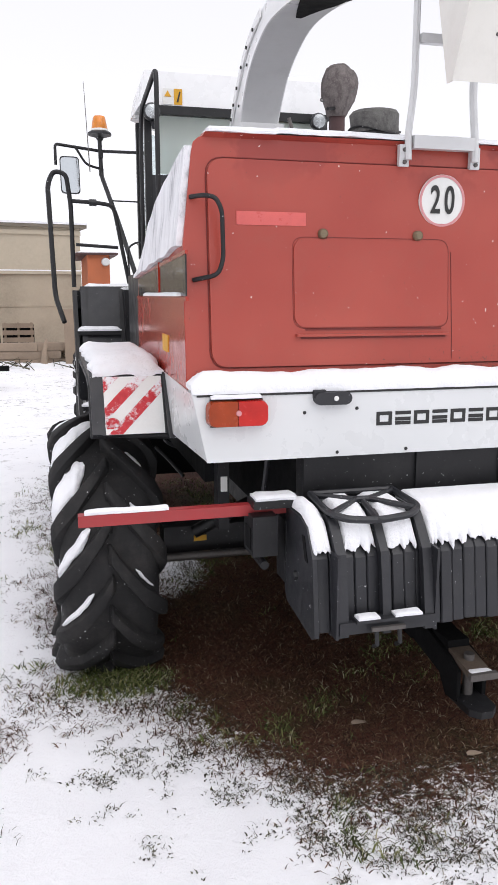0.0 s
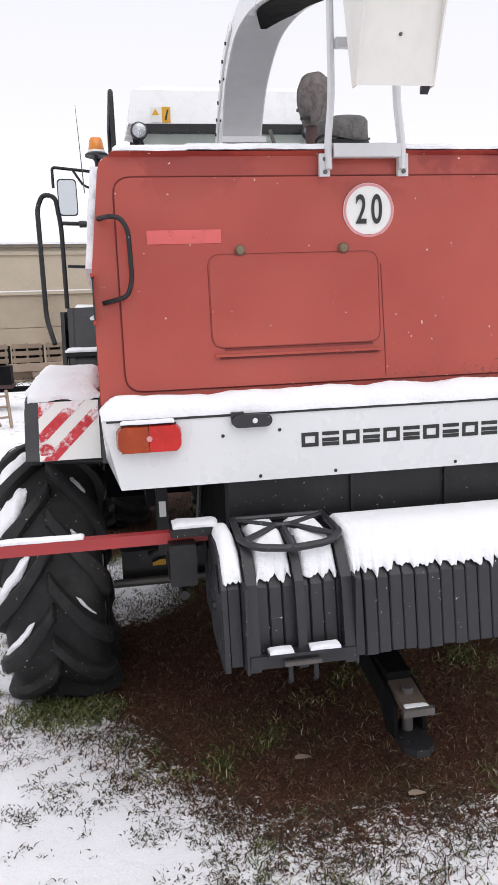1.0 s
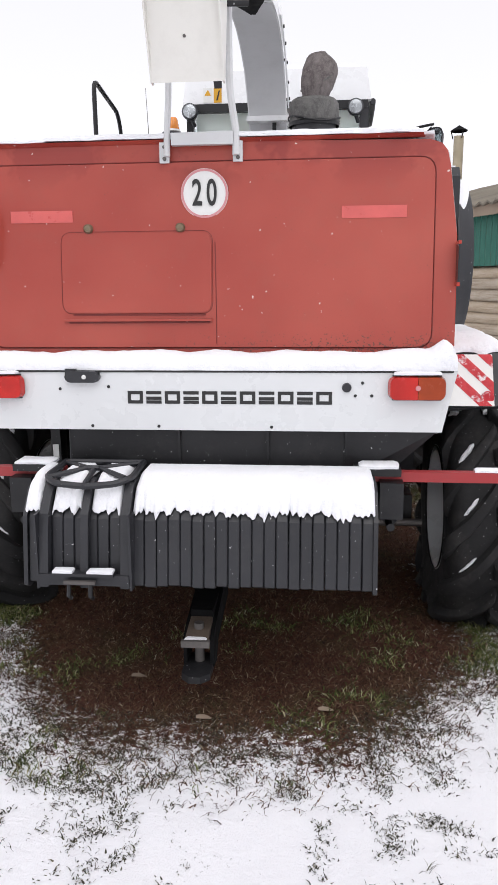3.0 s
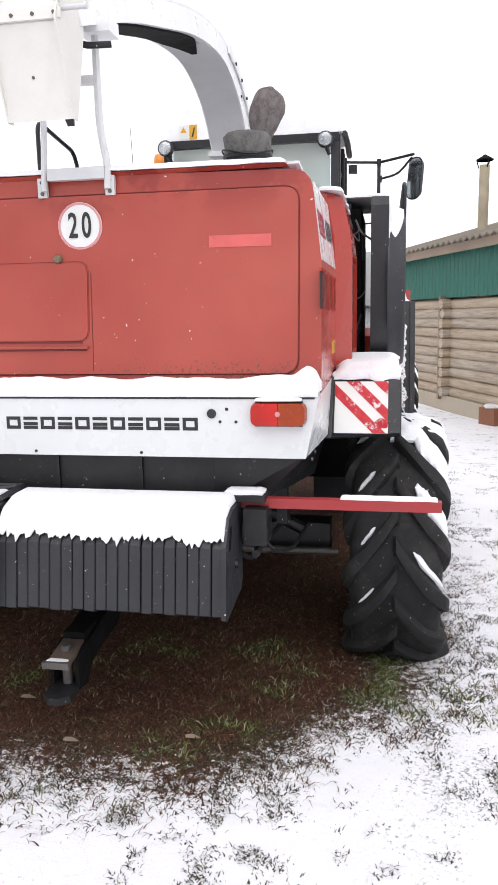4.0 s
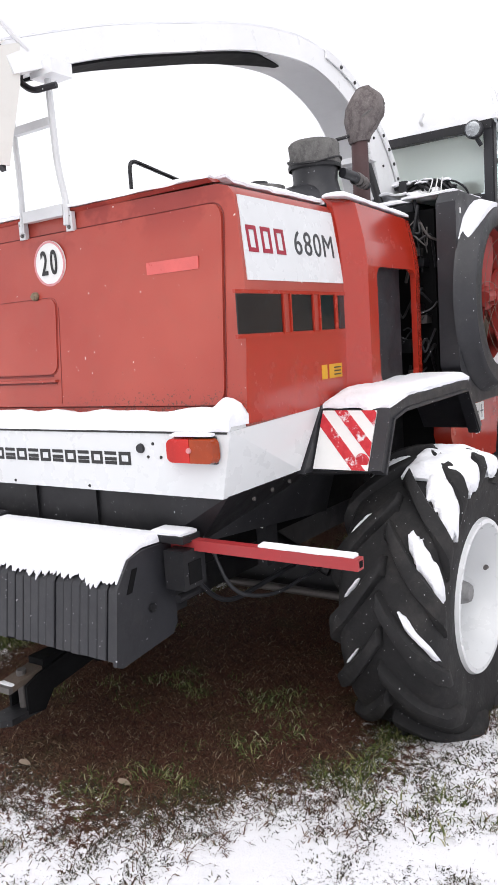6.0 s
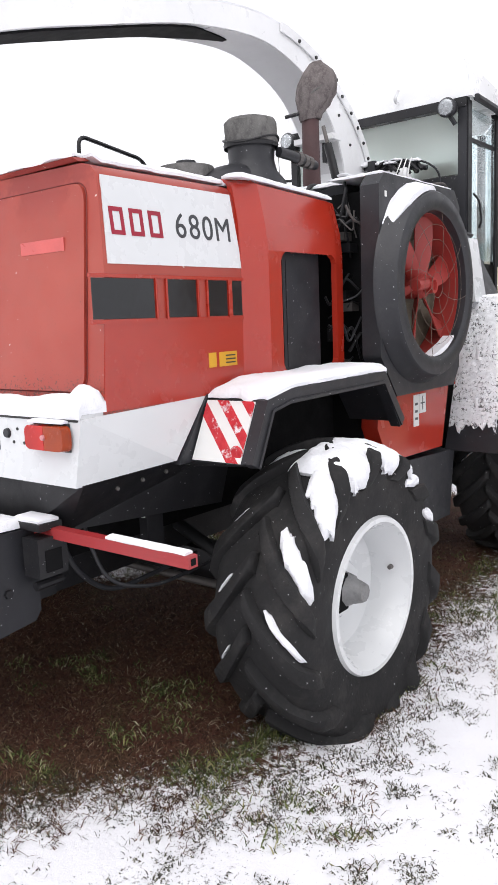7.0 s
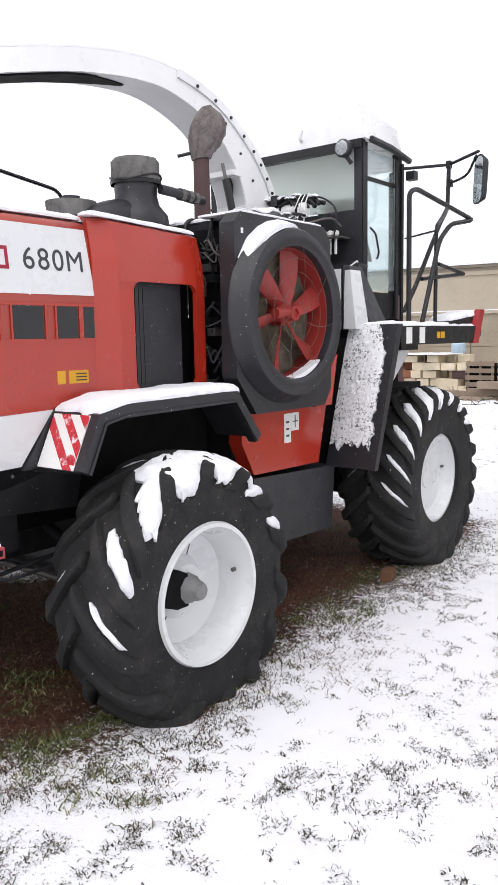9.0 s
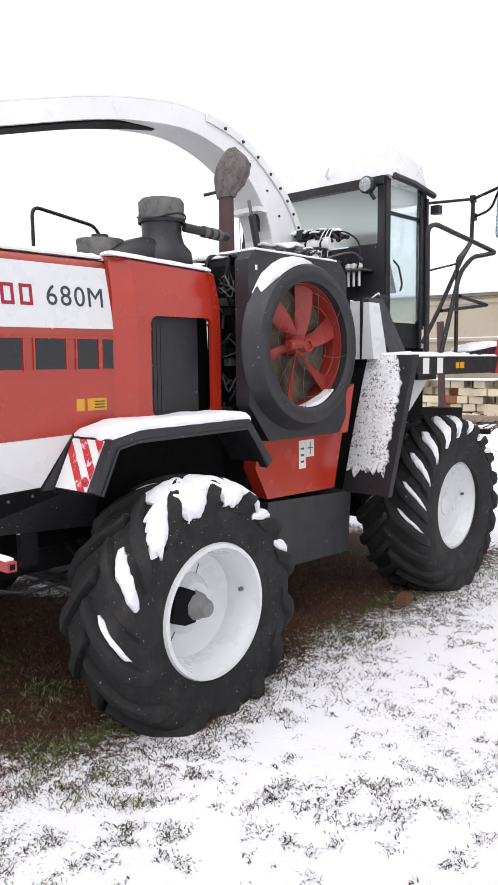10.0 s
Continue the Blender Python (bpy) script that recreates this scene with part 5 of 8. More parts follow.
            return (x0 + (x1 - x0) * v * k ** 0.8, c[1] + r * math.cos(t), c[2] + r * math.sin(t) + 0.01 * wob(u * 7, v, seed, 1))
        def under(u, v):
            t = math.radians(a0 + (a1 - a0) * u)
            r = r0 + (r1 - r0) * v + 0.001
            return (x0 + (x1 - x0) * v * math.sin(math.pi * min(0.97, max(0.03, u))) ** 0.4, c[1] + r * math.cos(t), c[2] + r * math.sin(t))
        return sheet(bm, 24, 5, top, under)
    tagged(part("snow_on_surround", arc(bmesh.new(), 76, 146, 0.553, 0.51, 1.36, 1.455, 0.028, 1), SNOW, None, "", 0, True), "snow on the upper curve of the fan surround", "snow", "", "stuff")
    bm = sheet(bmesh.new(), 16, 4, lambda u, v: (1.37 + 0.07 * v, cy + 0.397 * math.cos(math.radians(266 + 46 * u)), cz + 0.397 * math.sin(math.radians(266 + 46 * u)) + 0.006 + 0.022 * math.sin(math.pi * u)), lambda u, v: (1.37 + 0.07 * v, cy + 0.399 * math.cos(math.radians(266 + 46 * u)), cz + 0.399 * math.sin(math.radians(266 + 46 * u))))
    tagged(part("snow_in_surround", bm, SNOW, None, "", 0, True), "snow lying in the bottom of the fan opening", "snow", "", "stuff")
    # red lower panel with its stickers
    bm = prism(bmesh.new(), [(2.02, 1.375), (2.97, 1.385), (2.865, 0.97), (2.12, 0.985), (2.0, 1.2)], "x", 1.12, 1.225)
    low = part("lower_panel", bm, RED_SHINY, MACHINE, "glossy red lower side panel", 0.012, True)
    part("panel_seam", box(bmesh.new(), 1.1, 1.232, 1.9, 2.97, 1.378, 1.388), BLACK_AND_SHADE, low)
    part("corner_panel", prism(bmesh.new(), [(2.76, 1.37), (2.97, 1.37), (3.05, 1.72), (2.9, 1.66)], "x", 1.14, 1.27), RED_SHINY, low, "", 0.008)
    for y0, y1, z0, z1 in ((2.45, 2.525, 1.15, 1.345), (2.53, 2.62, 1.225, 1.345)):
        tag = part("sticker", box(bmesh.new(), 1.223, 1.2275, y0, y1, z0, z1), PAPER, low, "white pictogram sticker")
        bm = bmesh.new()
        if y0 > 2.5:
            box(bm, 1.227, 1.2285, 2.57, 2.58, 1.245, 1.33)
            box(bm, 1.227, 1.2285, 2.545, 2.57, 1.283, 1.291)
            box(bm, 1.227, 1.2285, 2.58, 2.605, 1.283, 1.291)
        else:
            for k in range(3):
                box(bm, 1.227, 1.2285, 2.47, 2.505, 1.19 + k * 0.045, 1.205 + k * 0.045)
        part("sticker_marks", bm, DARK_INK, tag)
    bm = hexa(bmesh.new(), [(0.85, 2.15, 0.47), (1.17, 2.15, 0.47), (1.17, 3.12, 0.44), (0.85, 3.12, 0.44)], [(0.85, 2.15, 0.955), (1.2, 2.15, 0.955), (1.2, 3.12, 0.91), (0.85, 3.12, 0.91)])
    part("fuel_tank", bm, BLACK, MACHINE, "black plastic side tank", 0.02, True)
    part("left_side_wall", box(bmesh.new(), -1.02, -0.86, 1.76, 2.9, 1.3, 2.0), BLACK_STEEL, MACHINE, "", 0.02)


fan_housing()


def front_platform():
    """Deck and mudguards beside the cab."""
    for s in (1, -1):
        o = 0.14 if s > 0 else 0.09
        def X(v):
            return o + s * v
        a, b = sorted((X(0.75), X(1.40)))
        fore = 5.04 if s > 0 else 4.2
        deck = part("deck", box(bmesh.new(), a, b, 3.43, fore, 1.83, 1.90), BLACK, MACHINE, "black platform deck with a step edge", 0.01)
        a, b = sorted((X(1.385), X(1.42)))
        part("deck_edge", box(bmesh.new(), a, b, 3.46, fore - 0.17, 1.775, 1.915), BLACK_STEEL, deck, "", 0.006)
        xe = X(1.421)
        for y0, y1, mat in () if s < 0 else ((3.54, 3.63, PAPER), (3.76, 3.85, PAPER), (4.07, 4.12, YELLOW), (4.14, 4.21, YELLOW)):
            a, b = sorted((xe - s * 0.002, xe + s * 0.003))
            hi, lo = (1.905, 1.785) if mat is PAPER else (1.87, 1.82)
            part("edge_label", box(bmesh.new(), a, b, y0, y1, lo, hi), mat, deck)
        a, b = sorted((X(1.38), X(1.43)))
        if s > 0:
            part("end_reflector", hexa(bmesh.new(), [(a, 4.80, 1.77), (b, 4.80, 1.77), (b, 4.91, 1.77), (a, 4.91, 1.77)], [(a, 4.93, 2.06), (b, 4.93, 2.06), (b, 5.03, 2.06), (a, 5.03, 2.06)]), RED_BAR, deck, "red end board", 0.006)
            part("lamp_bracket", prism(bmesh.new(), [(3.5, 1.76), (3.78, 1.73), (3.66, 1.63), (3.5, 1.5)], "x", X(1.30), X(1.33)), GREY, deck, "grey folded bracket under the deck", 0.006)
        a, b = sorted((X(1.18), X(1.38)))
        if s > 0:
            part("tool_box", hexa(bmesh.new(), [(a, 4.36, 1.9), (b, 4.36, 1.9), (b, 4.96, 1.9), (a, 4.96, 1.9)], [(a, 4.42, 1.955), (b, 4.42, 1.955), (b, 5.0, 2.01), (a, 5.0, 2.01)]), BLACK_STEEL, deck, "", 0.01)
            snow_bed("snow_on_tool_box", a, b, 4.42, 5.0, lambda x, y: 1.957 + 0.095 * (y - 4.42), 0.05, "snow on a low box on the deck", 14, 24)
        part("deck_hanger", box(bmesh.new(), *sorted((X(1.2), X(1.36))), 3.58, 3.86, 1.735, 1.83), BLACK_STEEL, deck, "", 0.01)
        # mudguard leaning back over the front wheel
        x0, x1 = sorted((X(1.02), X(1.42)))
        bm = hexa(bmesh.new(), [(x0, 3.06, 0.91), (x1, 3.06, 0.91), (x1, 3.09, 0.90), (x0, 3.09, 0.90)], [(x0, 3.40, 1.93), (x1, 3.40, 1.93), (x1, 3.43, 1.92), (x0, 3.43, 1.92)])
        guard = part("mudguard", bm, BLACK, MACHINE, "black mudguard plate caked with snow", 0.006)
        a, b = sorted((X(1.395), X(1.435)))
        bm = hexa(bmesh.new(), [(a, 3.04, 0.905), (b, 3.04, 0.905), (b, 3.09, 0.905), (a, 3.09, 0.905)], [(a, 3.38, 1.93), (b, 3.38, 1.93), (b, 3.46, 1.93), (a, 3.46, 1.93)])
        part("mudguard_edge", bm, BLACK, guard, "", 0.008)
        # snow plastered on it
        xa, xb = sorted((X(1.03), X(1.385)))
        def lean(v):
            return 3.06 + (0.34 / 1.02) * (v - 0.91)
        def cake(u, v, out):
            ragged = 0.05 * wob(u * 6, 0, s, 1.5) + 0.03 * wob(u * 17, 1, s, 1.5)
            z = 1.06 + ragged + (1.925 - 1.06 - ragged) * v
            right = xb - (0.05 * (0.5 + 0.5 * wob(z, 2, s, 9)) + 0.03 * wob(z, 5, s, 30) + 0.3 * max(0.0, z - 1.7)) if s > 0 else xb
            left = xa if s > 0 else xa + 0.05 * (0.5 + 0.5 * wob(z, 2, s, 9))
            x = left + (right - left) * u
            return (x, lean(z) - out, z + out * 0.33)
        if s < 0:
            bm = None
        else:
            bm = sheet(bmesh.new(), 26, 60, lambda u, v: cake(u, v, 0.006 + 0.028 * (math.sin(math.pi * min(0.98, max(0.02, u))) * math.sin(math.pi * min(0.98, max(0.02, v)))) ** 0.3 * (1 + 0.35 * wob(u * 4, v * 11, s, 3) + 0.15 * wob(u * 4, v * 11, s, 9))), lambda u, v: cake(u, v, 0.001))
        if bm:
            tagged(part("caked_snow", bm, CRUST, None, "", 0, True), "pitted snow plastered on a mudguard", "snow", "", "stuff")
        a, b = sorted((X(0.80), X(1.40)))
        snow_bed("snow_on_deck", a, b, 3.40, fore - 0.15, lambda x, y: 1.902, 0.045, "snow on the platform deck", 16, 40)
    # white fluid tank beside the cab
    bm = hexa(bmesh.new(), [(1.17, 3.3, 1.9), (1.275, 3.3, 1.9), (1.275, 3.5, 1.9), (1.17, 3.5, 1.9)], [(1.17, 3.32, 2.33), (1.215, 3.32, 2.33), (1.215, 3.47, 2.33), (1.17, 3.47, 2.33)])
    tank = part("side_tank", bm, WHITE, MACHINE, "white tapered tank beside the cab", 0.02, True)
    part("tank_side", box(bmesh.new(), 1.06, 1.15, 3.3, 3.44, 1.9, 2.34), WHITE, tank, "", 0.012)
    part("tank_strap", box(bmesh.new(), 1.152, 1.168, 3.3, 3.4, 1.9, 2.36), BLACK_STEEL, tank, "black strap between two white faces", 0.006)
    part("cab_step", hexa(bmesh.new(), [(1.12, 3.6, 1.9), (1.26, 3.6, 1.9), (1.26, 3.85, 1.9), (1.12, 3.85, 1.9)], [(0.9, 3.62, 2.4), (0.98, 3.62, 2.4), (0.98, 3.9, 2.4), (0.9, 3.9, 2.4)]), BLACK, MACHINE, "black slanted foot of the cab", 0.03, True)
    sill = [(0.70, 3.84, 2.375), (0.76, 3.835, 2.35), (0.835, 3.835, 2.352), (0.90, 3.84, 2.375), (0.97, 3.86, 2.425)]
    lip = part("cab_sill", tube(bmesh.new(), rounded(sill, 0.05), 0.022, 8), BLACK, MACHINE, "curved black lower lip of the cab wall", 0, True)
    part("sill_plate", prism(bmesh.new(), [(0.70, 2.37), (0.76, 2.345), (0.835, 2.347), (0.90, 2.37), (0.96, 2.42), (0.90, 2.45), (0.70, 2.42)], "y", 3.85, 4.05), BLACK, lip, "", 0.01)
    tagged(part("snow_on_sill", tube(bmesh.new(), rounded([(x, y - 0.004, z + 0.02) for x, y, z in sill], 0.05), 0.011, 7), SNOW, None, "", 0, True), "thin snow on the curved lip of the cab", "snow", "", "stuff")


front_platform()


def cab():
    plan = [(-0.70, 4.06), (0.88, 4.06), (0.88, 4.70), (0.50, 5.35), (-0.32, 5.35), (-0.70, 4.70)]
    z0, z1, zr = 2.0, 3.42, 2.88
    base = part("cab", prism(bmesh.new(), plan, "z", z0, 2.22), BLACK_STEEL, MACHINE, "black operator cab with large panes and a white roof", 0.015)
    part("cab_back", box(bmesh.new(), -0.70, 0.88, 4.06, 4.10, 2.22, zr), BLACK, base, "black lower rear wall", 0.01)
    for x, y in plan:
        part("pillar", box(bmesh.new(), x - 0.03, x + 0.03, y - 0.01 if y < 4.1 else y - 0.035, y + 0.06 if y < 4.1 else y + 0.03, 2.2, z1), BLACK_STEEL, base, "", 0.01)
    part("rear_post", box(bmesh.new(), 0.83, 0.90, 4.04, 4.12, 2.2, z1), BLACK, base, "", 0.015)
    part("header", box(bmesh.new(), -0.72, 0.90, 4.03, 4.10, 3.37, z1 + 0.02), BLACK_STEEL, base, "", 0.01)
    def pane(name, a, b, lo, hi, inset=0.05):
        d = (Vector(b) - Vector(a)).normalized()
        nrm = Vector((d.y, -d.x))
        p, q = Vector(a) + d * inset, Vector(b) - d * inset
        t = nrm * 0.006
        bm = hexa(bmesh.new(), [(p.x, p.y, lo), (q.x, q.y, lo), (q.x - t.x, q.y - t.y, lo), (p.x - t.x, p.y - t.y, lo)], [(p.x, p.y, hi), (q.x, q.y, hi), (q.x - t.x, q.y - t.y, hi), (p.x - t.x, p.y - t.y, hi)])
        ob = part(name, bm, FROSTED if name == "rear_window" else GLASS, base, "fogged greenish cab glass" if name == "rear_window" else "greenish cab glass")
        ob.visible_shadow = False
        return ob
    pane("rear_window", plan[0], plan[1], zr + 0.01, 3.36, 0.06)
    pane("door_window", plan[1], plan[2], 2.24, 3.38)
    pane("quarter_window", plan[2], plan[3], 2.24, 3.38)
    pane("windscreen", plan[3], plan[4], 2.24, 3.38)
    pane("quarter_window", plan[4], plan[5], 2.24, 3.38)
    pane("door_window", plan[5], plan[0], 2.24, 3.38)
    part("door_rail", box(bmesh.new(), 0.875, 0.895, 4.13, 4.66, 3.13, 3.16), BLACK_STEEL, base)
    part("door_frame", tube(bmesh.new(), [(0.905, 4.64, 2.0), (0.905, 4.64, 3.36)], 0.018, 8), BLACK_STEEL, base)
    part("door_frame", tube(bmesh.new(), [(0.92, 4.72, 1.9), (0.92, 4.72, 3.34)], 0.016, 8), BLACK_STEEL, base)
    part("door_handle", tube(bmesh.new(), rounded([(0.89, 4.2, 2.75), (0.92, 4.24, 2.7), (0.92, 4.3, 2.55), (0.89, 4.32, 2.5)], 0.02), 0.009, 7), BLACK_STEEL, base)
    plan = [(-0.76, 4.04), (0.93, 4.04), (0.93, 4.68), (0.5, 5.38), (-0.32, 5.38), (-0.78, 4.7)]
    fall = lambda y: 3.71 - 0.13 * (y - 4.04)
    roof = part("roof", hexa(bmesh.new(), [(x, y, z1 + 0.022) for x, y in plan], [(x * 0.95, y, fall(y)) for x, y in plan]), ROOF_WHITE, base, "white moulded cab roof", 0.09, True, 4)
    part("roof_edge", tube(bmesh.new(), [(0.945, 4.12, 3.44), (0.955, 4.45, 3.42), (0.955, 4.78, 3.37)], 0.028, 8), BLACK, roof, "", 0, True)
    lid = hexa(bmesh.new(), [(x, y, fall(y) + 0.001) for x, y in ((-0.70, 4.09), (0.87, 4.09), (0.87, 4.64), (0.46, 5.30), (-0.28, 5.30), (-0.70, 4.66))], [(x, y, fall(y) + 0.075) for x, y in ((-0.62, 4.16), (0.78, 4.16), (0.81, 4.6), (0.42, 5.22), (-0.24, 5.22), (-0.64, 4.62))])
    tagged(part("snow_on_cab", lid, SNOW, None, "", 0.03, True, 3), "snow on the cab roof", "snow", "", "stuff")
    # stickers on the back of the roof
    lab = part("warning_sticker", box(bmesh.new(), -0.57, -0.49, 4.033, 4.039, 3.45, 3.575), PAPER, roof, "white sticker with a warning triangle")
    part("triangle", prism(bmesh.new(), [(-0.56, 3.51), (-0.50, 3.51), (-0.53, 3.56)], "y", 4.030, 4.0335), YELLOW, lab)
    lab = part("warning_sticker", box(bmesh.new(), -0.475, -0.405, 4.033, 4.039, 3.45, 3.575), YELLOW, roof, "yellow caution sticker")
    bm = bmesh.new()
    prism(bm, [(-0.455, 3.47), (-0.44, 3.47), (-0.42, 3.55), (-0.43, 3.555)], "y", 4.030, 4.0335)
    part("sticker_marks", bm, INK, lab)
    part("roof_knob", tube(bmesh.new(), rounded([(0.33, 4.02, 3.50), (0.33, 3.98, 3.52), (0.36, 3.98, 3.58)], 0.02), 0.015, 8), SILVER, roof)
    # round work lamps
    for x in (0.786, -0.68):
        bm = lathe(bmesh.new(), [(-0.06, 0.0), (-0.06, 0.06), (-0.045, 0.072), (0.0, 0.07), (0.05, 0.04), (0.05, 0)], "y", (x, 3.97, 3.36), 24)
        lamp = part("work_lamp", bm, BLACK, base, "round work lamp with a clear lens", 0, True)
        part("lens", lathe(bmesh.new(), [(-0.07, 0.0), (-0.066, 0.04), (-0.058, 0.062)], "y", (x, 3.97, 3.36), 24), LAMP_GLASS, lamp, "", 0, True)
        part("lamp_stem", tube(bmesh.new(), [(x, 3.97, 3.32), (x + 0.03, 4.02, 3.25)], 0.018, 8), BLACK, lamp)
    # seat
    seat = part("seat", box(bmesh.new(), -0.15, 0.35, 4.45, 4.95, 2.35, 2.5), BLACK, base, "dark operator seat", 0.05, True, 3)
    part("backrest", hexa(bmesh.new(), [(0.28, 4.36, 2.5), (0.74, 4.36, 2.5), (0.74, 4.5, 2.5), (0.28, 4.5, 2.5)], [(0.36, 4.3, 3.03), (0.68, 4.3, 3.03), (0.68, 4.38, 3.03), (0.36, 4.38, 3.03)]), CLOTH, seat, "", 0.05, True, 3)
    part("seat_base", box(bmesh.new(), -0.05, 0.25, 4.55, 4.85, 2.21, 2.35), BLACK, seat)
    # wires and small valves on the rear wall
    for k in range(3):
        x = 0.49 + 0.04 * k
        part("cable", tube(bmesh.new(), rounded([(x + 0.03, 3.72, 3.0), (x + 0.05, 3.64, 2.94), (x + 0.02 * (k % 3), 3.63, 2.83), (x - 0.05 + 0.03 * k, 3.66, 2.74)], 0.05), 0.005, 6), PAPER, base, "thin white cable")
    part("cable", tube(bmesh.new(), rounded([(0.58, 3.74, 2.99), (0.68, 3.8, 2.97), (0.75, 3.88, 2.9), (0.75, 3.9, 2.78), (0.70, 3.93, 2.68)], 0.06), 0.008, 6), BLACK, base)
    for x in (0.59, 0.645, 0.70):
        cyl = part("filter", lathe(bmesh.new(), [(0, 0.0), (0, 0.012), (0.13, 0.012), (0.13, 0.0)], "z", (x, 3.96, 2.53), 10), SILVER, base)
        part("filter_cap", lathe(bmesh.new(), [(0.145, 0.018), (0.158, 0.03), (0.185, 0.028), (0.2, 0.0)], "z", (x, 3.96, 2.53), 12), PAPER, cyl, "", 0, True)
    part("filter_bar", box(bmesh.new(), 0.55, 0.78, 3.91, 4.06, 2.655, 2.668), IRON, base)


cab()


def left_mirror():
    """The left mirror, its arm and the post that bears the beacon."""
    post = part("beacon_post", tube(bmesh.new(), rounded([(-1.045, 4.95, 3.34), (-1.04, 4.92, 2.98), (-0.95, 4.3, 2.5), (-0.865, 3.72, 2.0), (-0.82, 3.68, 1.92)], 0.06), 0.02, 8), BLACK_STEEL, MACHINE, "slanting black post with a beacon and a mirror arm", 0, True)
    part("mirror_arm", tube(bmesh.new(), rounded([(-1.46, 4.85, 3.05), (-1.46, 4.85, 3.235), (-1.04, 4.95, 3.205), (-0.70, 4.74, 3.17)], 0.03), 0.014, 8), BLACK_STEEL, post, "", 0, True)
    part("mirror_stay", tube(bmesh.new(), rounded([(-1.28, 4.87, 3.225), (-1.18, 4.9, 3.07), (-1.04, 4.93, 3.04)], 0.05), 0.011, 7), BLACK_STEEL, post, "", 0, True)
    part("thin_bar", tube(bmesh.new(), [(-1.0, 4.55, 2.71), (-0.70, 4.5, 2.70)], 0.007, 6), BLACK_STEEL, post)
    part("cross_bar", tube(bmesh.new(), [(-1.34, 3.95, 2.28), (-0.99, 3.95, 2.26)], 0.014, 7), BLACK_STEEL, post)
    for z in (3.2, 3.04):
        part("clamp", box(bmesh.new(), -1.06, -1.02, 4.9, 4.97, z - 0.06, z), BLACK_STEEL, post, "", 0.006)
    pts = rounded([(-0.09, 0, 0), (-0.09, 0, 0.17), (0.09, 0, 0.17), (0.09, 0, -0.17), (-0.09, 0, -0.17), (-0.09, 0, 0)], 0.04, 4)[:-1]
    m = Matrix.Translation((-1.335, 4.83, 2.96)) @ Matrix.Rotation(radians(6), 4, "Z") @ Matrix.Rotation(radians(-4), 4, "X")
    bm = hexa(bmesh.new(), [p + Vector((0, 0.0, 0)) for p in pts], [Vector((p.x * 0.8, 0.05, p.z * 0.85)) for p in pts])
    bm.transform(m)
    head = part("mirror_head", bm, BLACK, post, "black mirror shell", 0.008, True)
    bm = hexa(bmesh.new(), [Vector((p.x * 0.9, -0.004, p.z * 0.93)) for p in pts], [Vector((p.x * 0.9, 0.002, p.z * 0.93)) for p in pts])
    bm.transform(m)
    part("mirror_glass", bm, MIRROR, head)


